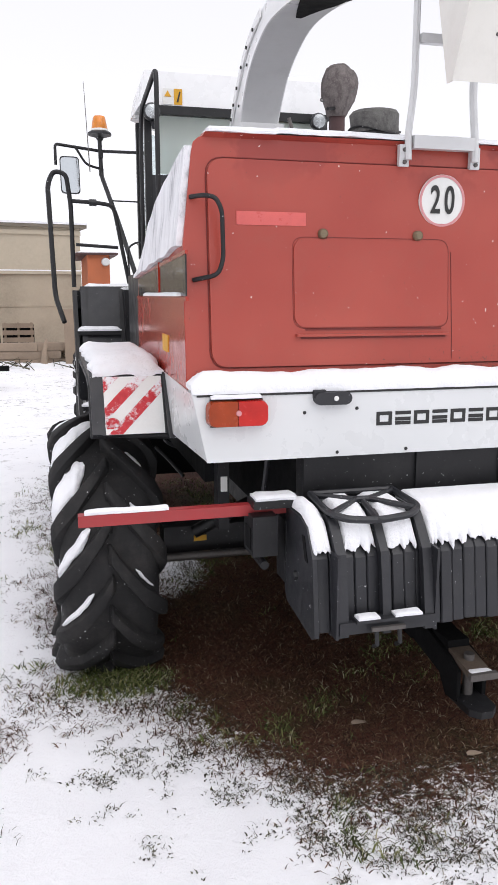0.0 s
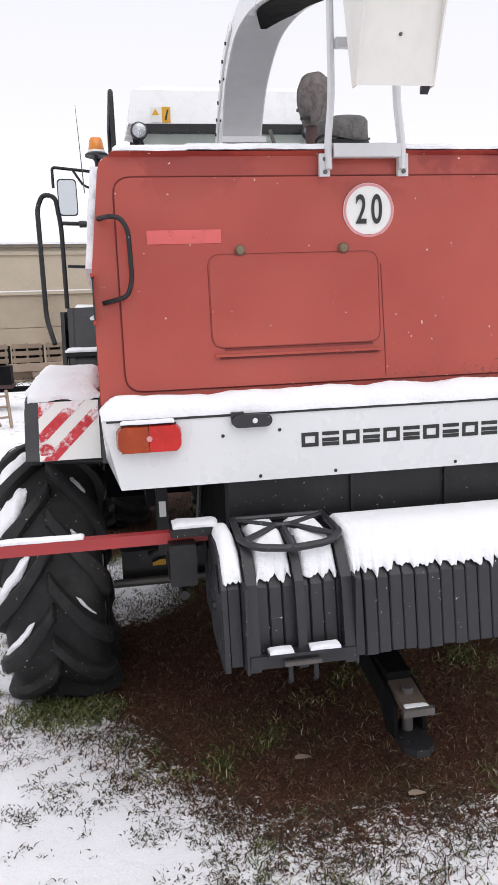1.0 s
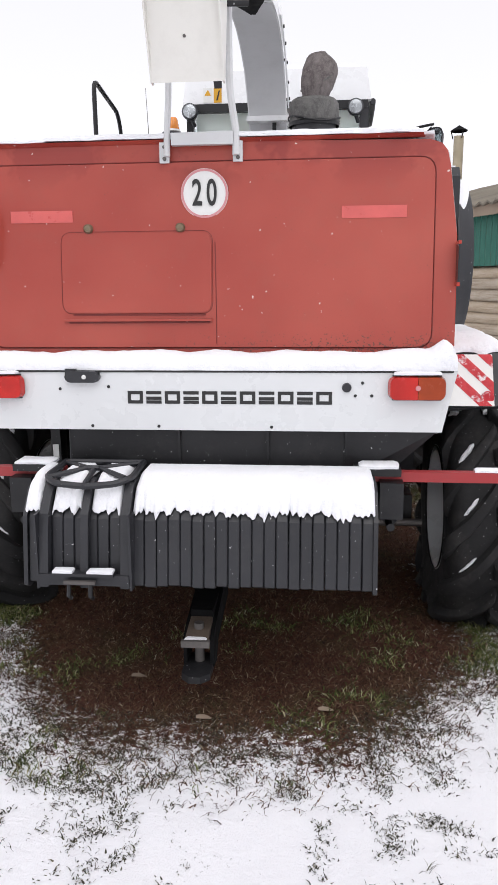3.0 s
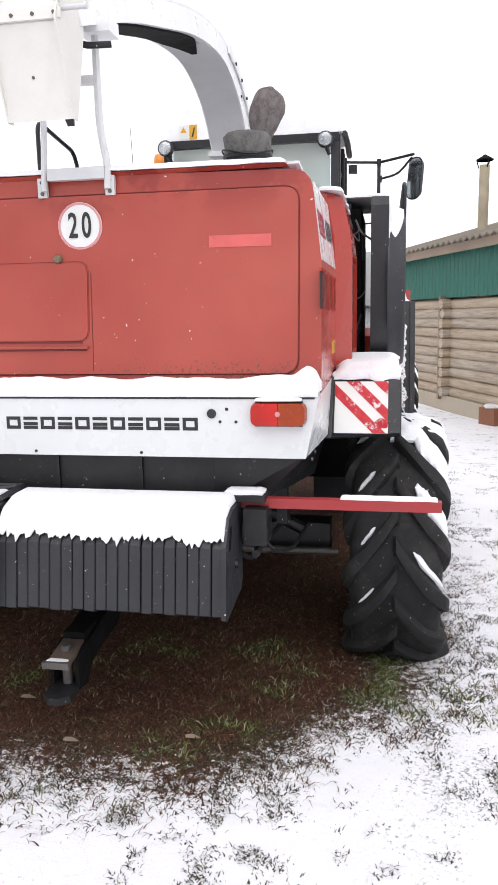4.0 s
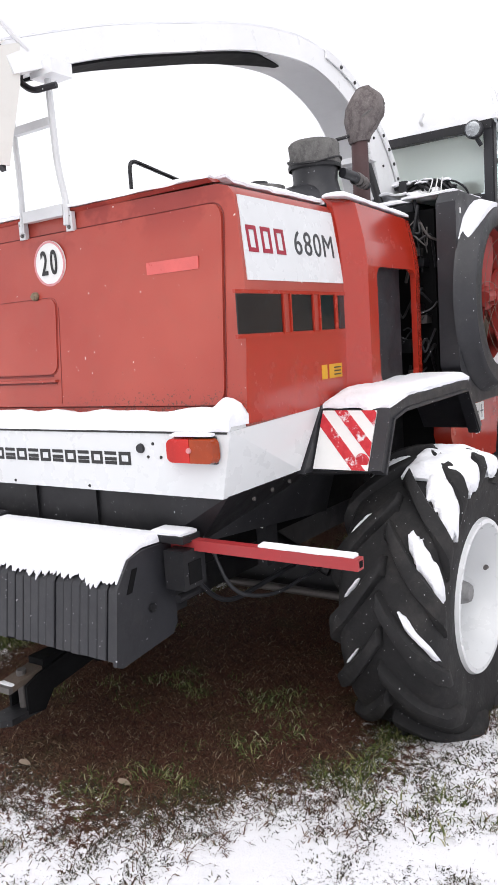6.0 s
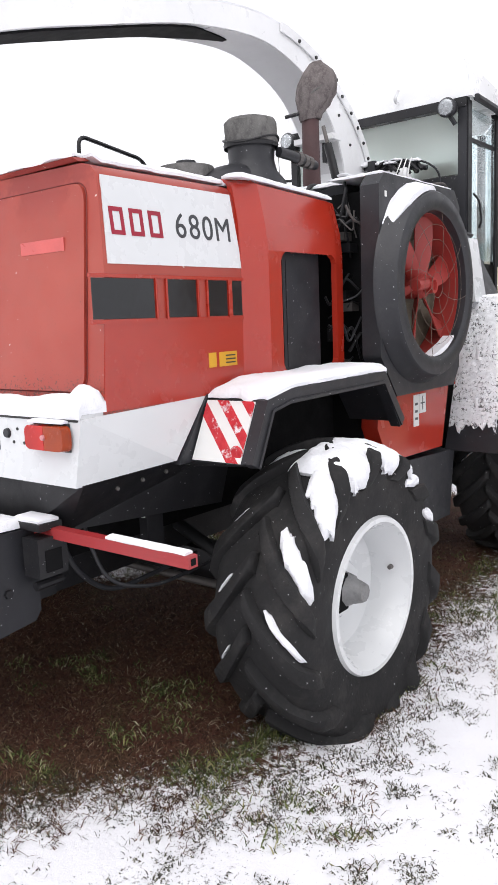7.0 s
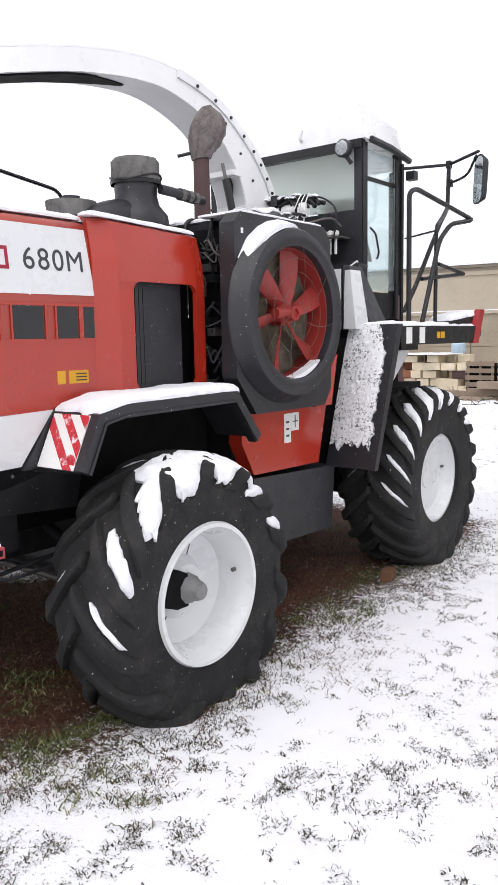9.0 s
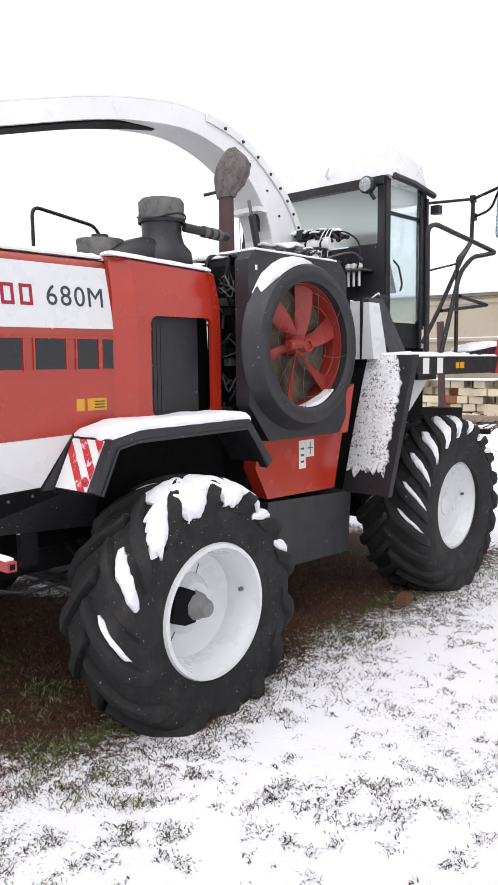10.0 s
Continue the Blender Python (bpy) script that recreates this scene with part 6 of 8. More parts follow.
def rails(s):
    o = 0.03
    def P(x, y, z):
        return (o + s * x, y, z)
    loop = rounded([P(1.45, 3.74, 1.9), P(1.45, 3.73, 2.9), P(1.45, 3.85, 2.94), P(1.43, 5.0, 2.835), P(1.44, 4.51, 2.75), P(1.45, 4.27, 2.6), P(1.45, 3.95, 1.9)], 0.09, 5)
    if s < 0:
        left_mirror()
        return
    rail = part("guard_rail", tube(bmesh.new(), loop, 0.019, 8), BLACK_STEEL, MACHINE, "bent black tube guard rail on the platform", 0, True)
    part("rail_post", tube(bmesh.new(), rounded([P(1.39, 4.34, 1.9), P(1.39, 4.34, 2.72), P(1.27, 4.74, 2.86), P(1.215, 4.96, 2.98)], 0.08), 0.016, 8), BLACK_STEEL, rail, "", 0, True)
    part("rail_post", tube(bmesh.new(), rounded([P(1.38, 3.80, 2.03), P(1.36, 4.05, 2.25), P(1.27, 4.66, 2.77), P(1.21, 4.96, 2.95), P(1.21, 4.98, 3.33)], 0.07), 0.018, 8), BLACK_STEEL, rail, "", 0, True)
    part("rail_arm", tube(bmesh.new(), rounded([P(1.40, 4.06, 2.285), P(1.40, 4.9, 2.37), P(1.40, 4.37, 2.42)], 0.03), 0.016, 8), BLACK_STEEL, rail, "", 0, True)
    part("rail_wire", tube(bmesh.new(), [P(0.92, 4.72, 2.70), P(1.39, 4.31, 2.68)], 0.008, 6), BLACK_STEEL, rail)
    # mirror on its arm
    arm = part("mirror_arm", tube(bmesh.new(), [P(0.90, 4.72, 3.30), P(1.21, 4.98, 3.33), P(1.55, 4.80, 3.36)], 0.013, 8), BLACK_STEEL, MACHINE, "thin black arm carrying a mirror", 0, True)
    part("mirror_stay", tube(bmesh.new(), rounded([P(1.22, 4.98, 3.17), P(1.40, 4.93, 3.2), P(1.53, 4.80, 3.33)], 0.08), 0.011, 7), BLACK_STEEL, arm, "", 0, True)
    for x, y, z in ((1.21, 4.98, 3.33), (1.22, 4.98, 3.17)):
        part("clamp", box(bmesh.new(), o + s * x - 0.02, o + s * x + 0.02, y - 0.025, y + 0.025, z - 0.03, z + 0.03), BLACK_STEEL, arm, "", 0.006)
    pts = rounded([(-0.085, 0, 0), (-0.085, 0, 0.2), (0.085, 0, 0.2), (0.085, 0, -0.2), (-0.085, 0, -0.2), (-0.085, 0, 0)], 0.1, 6)[:-1]
    bm = hexa(bmesh.new(), [p + Vector((0, 0.0, 0)) for p in pts], [Vector((p.x * 0.8, 0.05, p.z * 0.85)) for p in pts])
    m = Matrix.Translation(P(1.555, 4.79, 3.13)) @ Matrix.Rotation(radians(-42), 4, "Z") @ Matrix.Rotation(radians(s * 6), 4, "Y")
    bm.transform(m)
    head = part("mirror_head", bm, BLACK, arm, "black mirror shell", 0.008, True)
    bm = hexa(bmesh.new(), [Vector((p.x * 0.9, -0.004, p.z * 0.93)) for p in pts], [Vector((p.x * 0.9, 0.002, p.z * 0.93)) for p in pts])
    bm.transform(m)
    part("mirror_glass", bm, MIRROR, head)
    # corner lamp under the arm
    part("side_lamp", box(bmesh.new(), *sorted((o + s * 0.92, o + s * 1.0)), 4.73, 4.80, 3.2, 3.275), BLACK, arm, "", 0.012)


rails(1)
rails(-1)


def left_side():
    """Access ladder, beacon, aerial and the tall grab rail on the left."""
    ladder = part("ladder_side", prism(bmesh.new(), [(3.05, 0.95), (3.25, 0.95), (3.6, 1.9), (3.38, 1.9)], "x", -1.40, -1.37), BLACK_STEEL, MACHINE, "black side plate of the access ladder", 0.006)
    part("ladder_plate", prism(bmesh.new(), [(3.05, 0.95), (3.25, 0.95), (3.6, 1.9), (3.38, 1.9)], "x", -1.05, -1.02), BLACK_STEEL, ladder, "", 0.006)
    for k, z in enumerate((1.0, 1.27, 1.56)):
        y = 3.06 + k * 0.09
        step = part("step", box(bmesh.new(), -1.37, -1.05, y, y + 0.26, z, z + 0.03), BLACK_STEEL, ladder, "", 0.005)
        part("step_back", box(bmesh.new(), -1.37, -1.05, y + 0.24, y + 0.26, z + 0.03, z + 0.2), BLACK_AND_SHADE, ladder)
        snow_bed("snow_on_step", -1.37, -1.05, y, y + 0.22, lambda x, yy, zz=z: zz + 0.03, 0.035, "snow on a ladder step", 14, 8)
    part("ladder_back", box(bmesh.new(), -1.37, -0.84, 3.5, 3.53, 1.0, 1.9), BLACK_STEEL, ladder)
    pts = rounded([(-1.47, 3.55, 1.65), (-1.53, 3.7, 1.85), (-1.55, 3.9, 2.75), (-1.50, 3.92, 2.86), (-1.40, 3.92, 2.84), (-1.37, 3.94, 2.6), (-1.37, 3.94, 1.93)], 0.08, 5)
    part("ladder_rail", tube(bmesh.new(), pts, 0.02, 8), BLACK_STEEL, ladder, "", 0, True)
    pts = rounded([(-1.38, 3.94, 2.63), (-1.15, 3.94, 2.62), (-1.02, 3.94, 2.6), (-0.9, 3.94, 1.92)], 0.12, 6)
    part("ladder_rail", tube(bmesh.new(), pts, 0.017, 8), BLACK_STEEL, ladder, "", 0, True)
    part("knob", lathe(bmesh.new(), [(-0.03, 0), (-0.03, 0.028), (0.03, 0.028), (0.03, 0)], "x", (-1.19, 3.94, 2.62), 12), BLACK, ladder)
    pts = rounded([(-0.93, 3.6, 1.92), (-0.95, 3.6, 2.25), (-0.82, 3.6, 2.3), (-0.80, 3.6, 1.95)], 0.08)
    part("grab_rail", tube(bmesh.new(), pts, 0.008, 7), BLACK_STEEL, MACHINE, "", 0, True)
    b = (-1.04, 4.97, 3.35)
    bea = part("beacon", lathe(bmesh.new(), [(-0.05, 0.02), (-0.02, 0.04), (0.0, 0.11), (0.02, 0.11), (0.035, 0.09), (0.035, 0)], "z", b, 24), BLACK, MACHINE, "orange warning beacon on a black foot", 0, True)
    part("beacon_dome", lathe(bmesh.new(), [(0.035, 0.075), (0.05, 0.078), (0.15, 0.06), (0.17, 0.05), (0.175, 0)], "z", b, 24), BEACON, bea, "", 0, True)
    part("beacon_collar", lathe(bmesh.new(), [(0.03, 0.085), (0.055, 0.08), (0.055, 0.07)], "z", b, 24), PAPER, bea)
    part("aerial", tube(bmesh.new(), [(-1.17, 4.5, 2.95), (-1.20, 4.5, 3.7)], 0.005, 6, 0.002), IRON, MACHINE, "thin whip aerial")
    part("ladder_back_panel", hexa(bmesh.new(), [(-1.02, 3.2, 1.1), (-0.84, 3.2, 1.1), (-0.84, 3.48, 1.1), (-1.02, 3.48, 1.1)], [(-1.02, 3.2, 1.9), (-0.82, 3.2, 1.9), (-0.82, 3.48, 1.9), (-1.02, 3.48, 1.9)]), BLACK_STEEL, ladder, "", 0.01)
    # low rail on the roof
    pts = rounded([(-0.94, 1.82, 1.98), (-0.94, 1.81, 3.13), (-0.95, 2.42, 3.05), (-0.95, 2.5, 2.93), (-0.95, 2.52, 1.98)], 0.08, 5)
    part("roof_rail", tube(bmesh.new(), pts, 0.0145, 8), BLACK_STEEL, MACHINE, "bent black rail on the engine deck", 0, True)


left_side()


def spout():
    """The long curved discharge chute, its deflector and the stay that bears it."""
    top = [(3.82, 2.75), (3.76, 3.02), (3.62, 3.24), (3.42, 3.43), (3.1, 3.64), (2.7, 3.755), (2.3, 3.772), (1.7, 3.68), (1.0, 3.49), (0.48, 3.335), (-0.10, 3.12)]
    deep = [0.44, 0.41, 0.35, 0.29, 0.225, 0.185, 0.16, 0.145, 0.138, 0.135, 0.13]
    low = []
    for k, (y, z) in enumerate(top):
        a, b = Vector(top[max(0, k - 1)]), Vector(top[min(len(top) - 1, k + 1)])
        d = (b - a).normalized()
        low.append((y - d.y * deep[k] * -1 * -1, z + d.x * deep[k]))
    def mid(y):
        return 0.022 * y - 0.01
    def ribbon(pts, n=6):
        """A smooth run through the corners."""
        out = []
        for i in range(len(pts) - 1):
            p0, p1, p2, p3 = (Vector(pts[max(0, min(len(pts) - 1, i + k))]) for k in (-1, 0, 1, 2))
            for j in range(n):
                t = j / n
                out.append(0.5 * (2 * p1 + (p2 - p0) * t + (2 * p0 - 5 * p1 + 4 * p2 - p3) * t * t + (3 * p1 - p0 - 3 * p2 + p3) * t ** 3))
        return out + [Vector(pts[-1])]
    T, L = ribbon(top), ribbon(low)
    n = len(T)
    half = 0.155
    bm = bmesh.new()
    def ringv(i, inset, drop):
        t, l = T[i], L[i]
        d = (l - t).normalized()
        ht = half - 0.02 - inset
        hl = half - inset
        return [bm.verts.new(p) for p in ((mid(t.x) - ht, t.x, t.y), (mid(t.x) + ht, t.x, t.y), (mid(l.x) + hl, l.x + d.x * drop, l.y + d.y * drop), (mid(l.x) - hl, l.x + d.x * drop, l.y + d.y * drop))]
    rings = [ringv(i, 0.0, 0.0) for i in range(n)]
    for a, b in zip(rings, rings[1:]):
        for k in range(4):
            bm.faces.new((a[k], a[(k + 1) % 4], b[(k + 1) % 4], b[k]))
    bm.faces.new(rings[0][::-1])
    bm.faces.new(rings[-1])
    body = part("spout", bm, SILVER, MACHINE, "long curved light-grey discharge spout", 0.006, True)
    # lining in a darker grey than the sides, near-black strip for the slot's shade
    def skin(name, i0, i1, w, out, mat, label="", taper=0):
        bm = bmesh.new()
        rr = []
        for i in range(i0, i1 + 1):
            l = L[i]
            d = (L[i] - T[i]).normalized()
            wide = w * min(1.0, 0.15 + (i - i0) / taper) if taper else w
            rr.append([bm.verts.new((mid(l.x) + q * wide, l.x + d.x * o, l.y + d.y * o)) for q, o in ((-1, -0.004), (1, -0.004), (1, out), (-1, out))])
        for a, b in zip(rr, rr[1:]):
            for k in range(4):
                bm.faces.new((a[k], a[(k + 1) % 4], b[(k + 1) % 4], b[k]))
        bm.faces.new(rr[0][::-1])
        bm.faces.new(rr[-1])
        return part(name, bm, mat, body, label)
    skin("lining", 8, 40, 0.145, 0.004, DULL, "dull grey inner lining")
    skin("rubber_edge", 37, n - 4, 0.118, 0.012, BLACK_AND_SHADE, "near-black strip painting the shade in the open underside", 5)
    # flanges and bolts along the outer bend
    for s in (1, -1):
        bm = bmesh.new()
        rr = []
        for i in range(6, 32):
            t = T[i]
            d = (T[i] - L[i]).normalized()
            x = mid(t.x) + s * (half - 0.005)
            rr.append([bm.verts.new((x + q, t.x + d.x * o, t.y + d.y * o)) for q, o in ((-0.006, -0.05), (0.006, -0.05), (0.006, 0.012), (-0.006, 0.012))])
        for a, b in zip(rr, rr[1:]):
            for k in range(4):
                bm.faces.new((a[k], a[(k + 1) % 4], b[(k + 1) % 4], b[k]))
        bm.faces.new(rr[0][::-1])
        bm.faces.new(rr[-1])
        part("flange", bm, SILVER, body)
        for i in range(7, 31, 3):
            t = T[i]
            d = (T[i] - L[i]).normalized()
            part("bolt", lathe(bmesh.new(), [(s * 0.0, 0.014), (s * 0.014, 0.012), (s * 0.014, 0)], "x", (mid(t.x) + s * (half - 0.003), t.x - d.x * 0.03, t.y - d.y * 0.03), 8), INK, body)
        for i in range(12, 30, 6):
            p = T[i] * 0.45 + L[i] * 0.55
            part("bolt", lathe(bmesh.new(), [(s * 0.0, 0.012), (s * 0.012, 0.01), (s * 0.012, 0)], "x", (mid(p.x) + s * (half - 0.012), p.x, p.y), 8), INK, body)
    # collar at the foot of the bend
    bm = box(bmesh.new(), 0.07 - 0.17, 0.07 + 0.17, 3.18, 3.30, 3.12, 3.16)
    part("collar", bm, SILVER, body, "", 0.008)
    part("latch", box(bmesh.new(), 0.10, 0.13, 3.26, 3.32, 2.98, 3.12), BLACK_STEEL, body, "", 0.004)
    part("turntable", lathe(bmesh.new(), [(0.0, 0.5), (0.18, 0.5), (0.2, 0.46), (0.3, 0.42), (0.3, 0.0)], "z", (0.06, 3.42, 2.45), 32), BLACK_STEEL, body, "dark turning ring", 0, True)
    # deflector hanging from the end
    bm = bmesh.new()
    strip(bm, [(-0.08, 3.13), (-0.22, 3.03), (-0.26, 2.95), (-0.16, 2.62)], 0.006, "x", -0.152, 0.13)
    flap = part("deflector", bm, CREAM, body, "white sheet-metal deflector flap hanging down", 0.002)
    for s in (1, -1):
        x = -0.011 + s * 0.14
        part("cheek", prism(bmesh.new(), [(-0.0, 3.14), (-0.26, 3.04), (-0.30, 2.95), (-0.16, 2.62), (-0.12, 2.62), (-0.02, 2.97)], "x", x - 0.003, x + 0.003), CREAM, flap)
        part("deflector_arm", tube(bmesh.new(), [(x, -0.26, 3.02), (x, -0.16, 3.24)], 0.013, 8), SILVER, flap)
        part("deflector_arm", tube(bmesh.new(), [(x, -0.16, 3.24), (x, 0.04, 3.12)], 0.013, 8), SILVER, flap)
    part("pivot_rod", tube(bmesh.new(), [(-0.26, -0.24, 3.0), (0.24, -0.24, 3.0)], 0.011, 10), DULL, flap, "", 0, True)
    part("pivot_end", tube(bmesh.new(), [(-0.29, -0.24, 3.0), (-0.25, -0.24, 3.0)], 0.022, 10), DULL, flap, "", 0, True)
    part("flap_bar", box(bmesh.new(), -0.165, 0.143, -0.276, -0.262, 2.955, 2.995), CREAM, flap, "", 0.004)
    for k in range(4):
        part("flap_bolt", lathe(bmesh.new(), [(-0.006, 0), (-0.005, 0.007), (0.002, 0.008)], "y", (-0.14 + 0.086 * k, -0.276, 2.975), 8), IRON, flap)
    part("flap_clip", prism(bmesh.new(), [(-0.16, 2.625), (-0.13, 2.625), (-0.13, 2.60)], "x", 0.09, 0.12), BLACK, flap)
    part("flap_dot", lathe(bmesh.new(), [(-0.005, 0), (-0.005, 0.006), (0.004, 0.006)], "y", (-0.01, -0.205, 2.77), 8), IRON, flap)
    # lock under the tip
    part("lock", box(bmesh.new(), 0.06, 0.2, 0.10, 0.22, 3.03, 3.09), SILVER, body, "", 0.01)
    part("lock_hook", tube(bmesh.new(), rounded([(0.05, 0.08, 3.1), (0.03, 0.06, 3.02), (0.09, 0.08, 2.97), (0.2, 0.12, 2.98)], 0.03), 0.014, 8), BLACK_STEEL, body, "", 0, True)
    # two-legged stay on the hood
    stay = part("spout_stay", tube(bmesh.new(), rounded([(0.14, 0.16, 2.40), (0.14, 0.17, 2.5), (0.115, 0.16, 2.66), (0.115, 0.15, 3.09)], 0.1, 5), 0.016, 8), DULL, MACHINE, "light-grey tubular stay holding up the spout", 0, True)
    part("leg", tube(bmesh.new(), rounded([(-0.16, 0.16, 2.40), (-0.16, 0.17, 2.5), (-0.145, 0.16, 2.66), (-0.15, 0.15, 3.09)], 0.1, 5), 0.014, 8), DULL, stay, "", 0, True)
    part("rung", box(bmesh.new(), -0.14, 0.13, 0.15, 0.19, 2.445, 2.495), DULL, stay, "", 0.004)
    part("rung", box(bmesh.new(), -0.13, 0.11, 0.135, 0.165, 2.835, 2.87), DULL, stay, "", 0.004)
    for x in (-0.175, 0.145):
        part("stay_foot", box(bmesh.new(), x - 0.02, x + 0.022, 0.168, 0.19, 2.375, 2.46), DULL, stay, "", 0.003)
    for x in (-0.175, 0.145):
        for z in (2.392, 2.44):
            part("foot_bolt", lathe(bmesh.new(), [(-0.008, 0), (-0.008, 0.008), (0.002, 0.009)], "y", (x + 0.002, 0.168, z), 8), IRON, stay)
    # snow along the top
    bm = bmesh.new()
    a = 20
    sheet(bm, n - 1 - a, 4, lambda u, v: (mid(T[a + round(u * (n - 1 - a))].x) + (v - 0.5) * 0.27, T[a + round(u * (n - 1 - a))].x, T[a + round(u * (n - 1 - a))].y + 0.003 + 0.028 * math.sin(math.pi * min(0.97, max(0.03, v))) ** 0.5 * min(1, 0.2 + 6 * u)), lambda u, v: (mid(T[a + round(u * (n - 1 - a))].x) + (v - 0.5) * 0.27, T[a + round(u * (n - 1 - a))].x, T[a + round(u * (n - 1 - a))].y + 0.001))
    tagged(part("snow_on_spout", bm, SNOW, None, "", 0, True), "thin snow along the top of the spout", "snow", "", "stuff")


spout()


def engine_top():
    """Air intake, exhaust and the clutter of hoses on the engine deck."""
    c = (0.45, 1.93, 0)
    bm = lathe(bmesh.new(), [(2.84, 0.15), (2.86, 0.158), (2.90, 0.150), (2.97, 0.156), (2.99, 0.14), (3.0, 0.0)], "z", c, 36)
    for v in bm.verts:
        if v.co.z < 2.995:
            v.co += Vector((v.co.x - c[0], v.co.y - c[1], 0)) * 0.06 * wob(v.co.x, v.co.y, v.co.z, 14)
    cap = part("air_intake", bm, CLOTH, MACHINE, "air intake hood wrapped in grey cloth", 0, True)
    bm = lathe(bmesh.new(), [(2.45, 0.2), (2.58, 0.21), (2.64, 0.2), (2.70, 0.15), (2.76, 0.135), (2.84, 0.14)], "z", c, 32)
    part("intake_body", bm, BLACK, cap, "", 0, True)
    cord = [(c[0] + 0.163 * math.cos(w), c[1] + 0.163 * math.sin(w), 2.865 + 0.022 * math.sin(w * 2 + 1)) for w in np.linspace(0, 2 * math.pi, 41)]
    part("cord", tube(bmesh.new(), cord, 0.006, 6), BLACK_STEEL, cap, "cord tied round the cloth")
    part("clamp_band", lathe(bmesh.new(), [(2.83, 0.16), (2.85, 0.163), (2.855, 0.158)], "z", c, 32), BLACK_STEEL, cap)
    part("intake_elbow", tube(bmesh.new(), rounded([(0.45, 1.9, 2.62), (0.45, 1.7, 2.6), (0.40, 1.5, 2.5)], 0.1), 0.12, 16), BLACK, cap, "", 0, True)
    bm = lathe(bmesh.new(), [(2.45, 0.15), (2.58, 0.15), (2.6, 0.155), (2.625, 0.155), (2.63, 0.0)], "z", (0.30, 1.52, 0.07), 28)
    pot = part("expansion_pot", bm, CLOTH, MACHINE, "low dark round tank on the engine deck", 0, True)
    part("pot_lid", lathe(bmesh.new(), [(2.631, 0.06), (2.66, 0.055), (2.66, 0)], "z", (0.30, 1.52, 0.07), 16), BLACK, pot)
    e = (0.445, 2.58)
    bm = lathe(bmesh.new(), [(2.4, 0.075), (2.55, 0.06), (3.16, 0.055), (3.2, 0.05), (3.2, 0)], "z", (*e, 0), 20)
    pipe = part("exhaust", bm, BROWN, MACHINE, "heat-browned exhaust pipe with its mouth wrapped", 0, True)
    # an elbow turned outwards, bagged up
    run = [(0.0, 3.10), (0.0, 3.15), (0.010, 3.205), (0.030, 3.26), (0.058, 3.31), (0.09, 3.355), (0.118, 3.385), (0.135, 3.40)]
    size = [0.066, 0.082, 0.105, 0.122, 0.13, 0.125, 0.098, 0.04]
    lean, cross = Vector((0.5, 0.866, 0)), Vector((-0.866, 0.5, 0))
    bm = bmesh.new()
    rings = []
    for (d, z), r in zip(run, size):
        k = min(1.0, (z - 3.12) / 0.2) * 0.9
        mid_point = Vector((e[0], e[1], z)) + lean * d
        rings.append([bm.verts.new(mid_point + (lean * math.cos(k) - Vector((0, 0, math.sin(k)))) * (r * math.cos(w)) + cross * (r * math.sin(w))) for w in (2 * math.pi * q / 26 for q in range(26))])
    for ra, rb in zip(rings, rings[1:]):
        for q in range(26):
            bm.faces.new((ra[q], ra[(q + 1) % 26], rb[(q + 1) % 26], rb[q]))
    bm.faces.new(rings[-1])
    bm.faces.new(rings[0][::-1])
    bmesh.ops.subdivide_edges(bm, edges=bm.edges, cuts=1, use_grid_fill=True)
    for v in bm.verts:
        d = Vector((v.co.x - e[0] - 0.04, v.co.y - e[1], v.co.z - 3.28)).normalized()
        v.co += d * (0.016 * wob(v.co.x, v.co.y, v.co.z * 0.6, 13) + 0.007 * wob(v.co.x, v.co.y, v.co.z, 34))
    part("wrapping", bm, CLOTH_BROWN, pipe, "crumpled grey cloth tied over the mouth", 0, True)
    strap = [Vector((e[0] + 0.03, e[1] + 0.05, 3.27)) + Vector((0.128 * math.cos(w), 0.128 * math.sin(w), 0.075 * math.cos(w - 0.6))) for w in np.linspace(0, 2 * math.pi, 33)]
    part("strap", tube(bmesh.new(), strap, 0.006, 6), CLOTH, pipe, "thin cord wound round the cloth")
    part("tie", lathe(bmesh.new(), [(3.135, 0.07), (3.145, 0.074), (3.155, 0.07)], "z", (*e, 0), 16), BLACK_STEEL, pipe)
    part("tie_end", tube(bmesh.new(), [(0.40, 2.52, 3.14), (0.33, 2.46, 3.12)], 0.012, 6), BLACK_STEEL, pipe)
    # link rod between intake and exhaust
    part("breather", tube(bmesh.new(), [(0.60, 2.0, 2.80), (0.62, 2.1, 2.79), (0.52, 2.5, 2.80)], 0.03, 12), BLACK, MACHINE, "black breather hose", 0, True)
    for k, t in enumerate((0.25, 0.5, 0.7)):
        p = Vector((0.62, 2.1, 2.79)).lerp(Vector((0.52, 2.5, 2.80)), t)
        part("hose_clip", lathe(bmesh.new(), [(-0.02, 0.034), (-0.02, 0.04), (0.02, 0.04), (0.02, 0.034)], "y", p, 12), IRON, MACHINE)
    # lifted cover plate edged with snow
    bm = tube(bmesh.new(), rounded([(0.75, 2.05, 2.47), (0.75, 2.07, 2.6), (0.80, 2.6, 2.62), (0.7, 3.0, 2.6)], 0.05), 0.013, 7)
    part("deck_bar", bm, BLACK_STEEL, MACHINE, "bent bar over the engine deck", 0, True)
    bm = hexa(bmesh.new(), [(0.55, 2.15, 2.5), (1.06, 1.95, 2.5), (1.06, 2.7, 2.54), (0.55, 2.9, 2.54)], [(0.55, 2.15, 2.55), (1.06, 1.95, 2.55), (1.06, 2.7, 2.585), (0.55, 2.9, 2.585)])
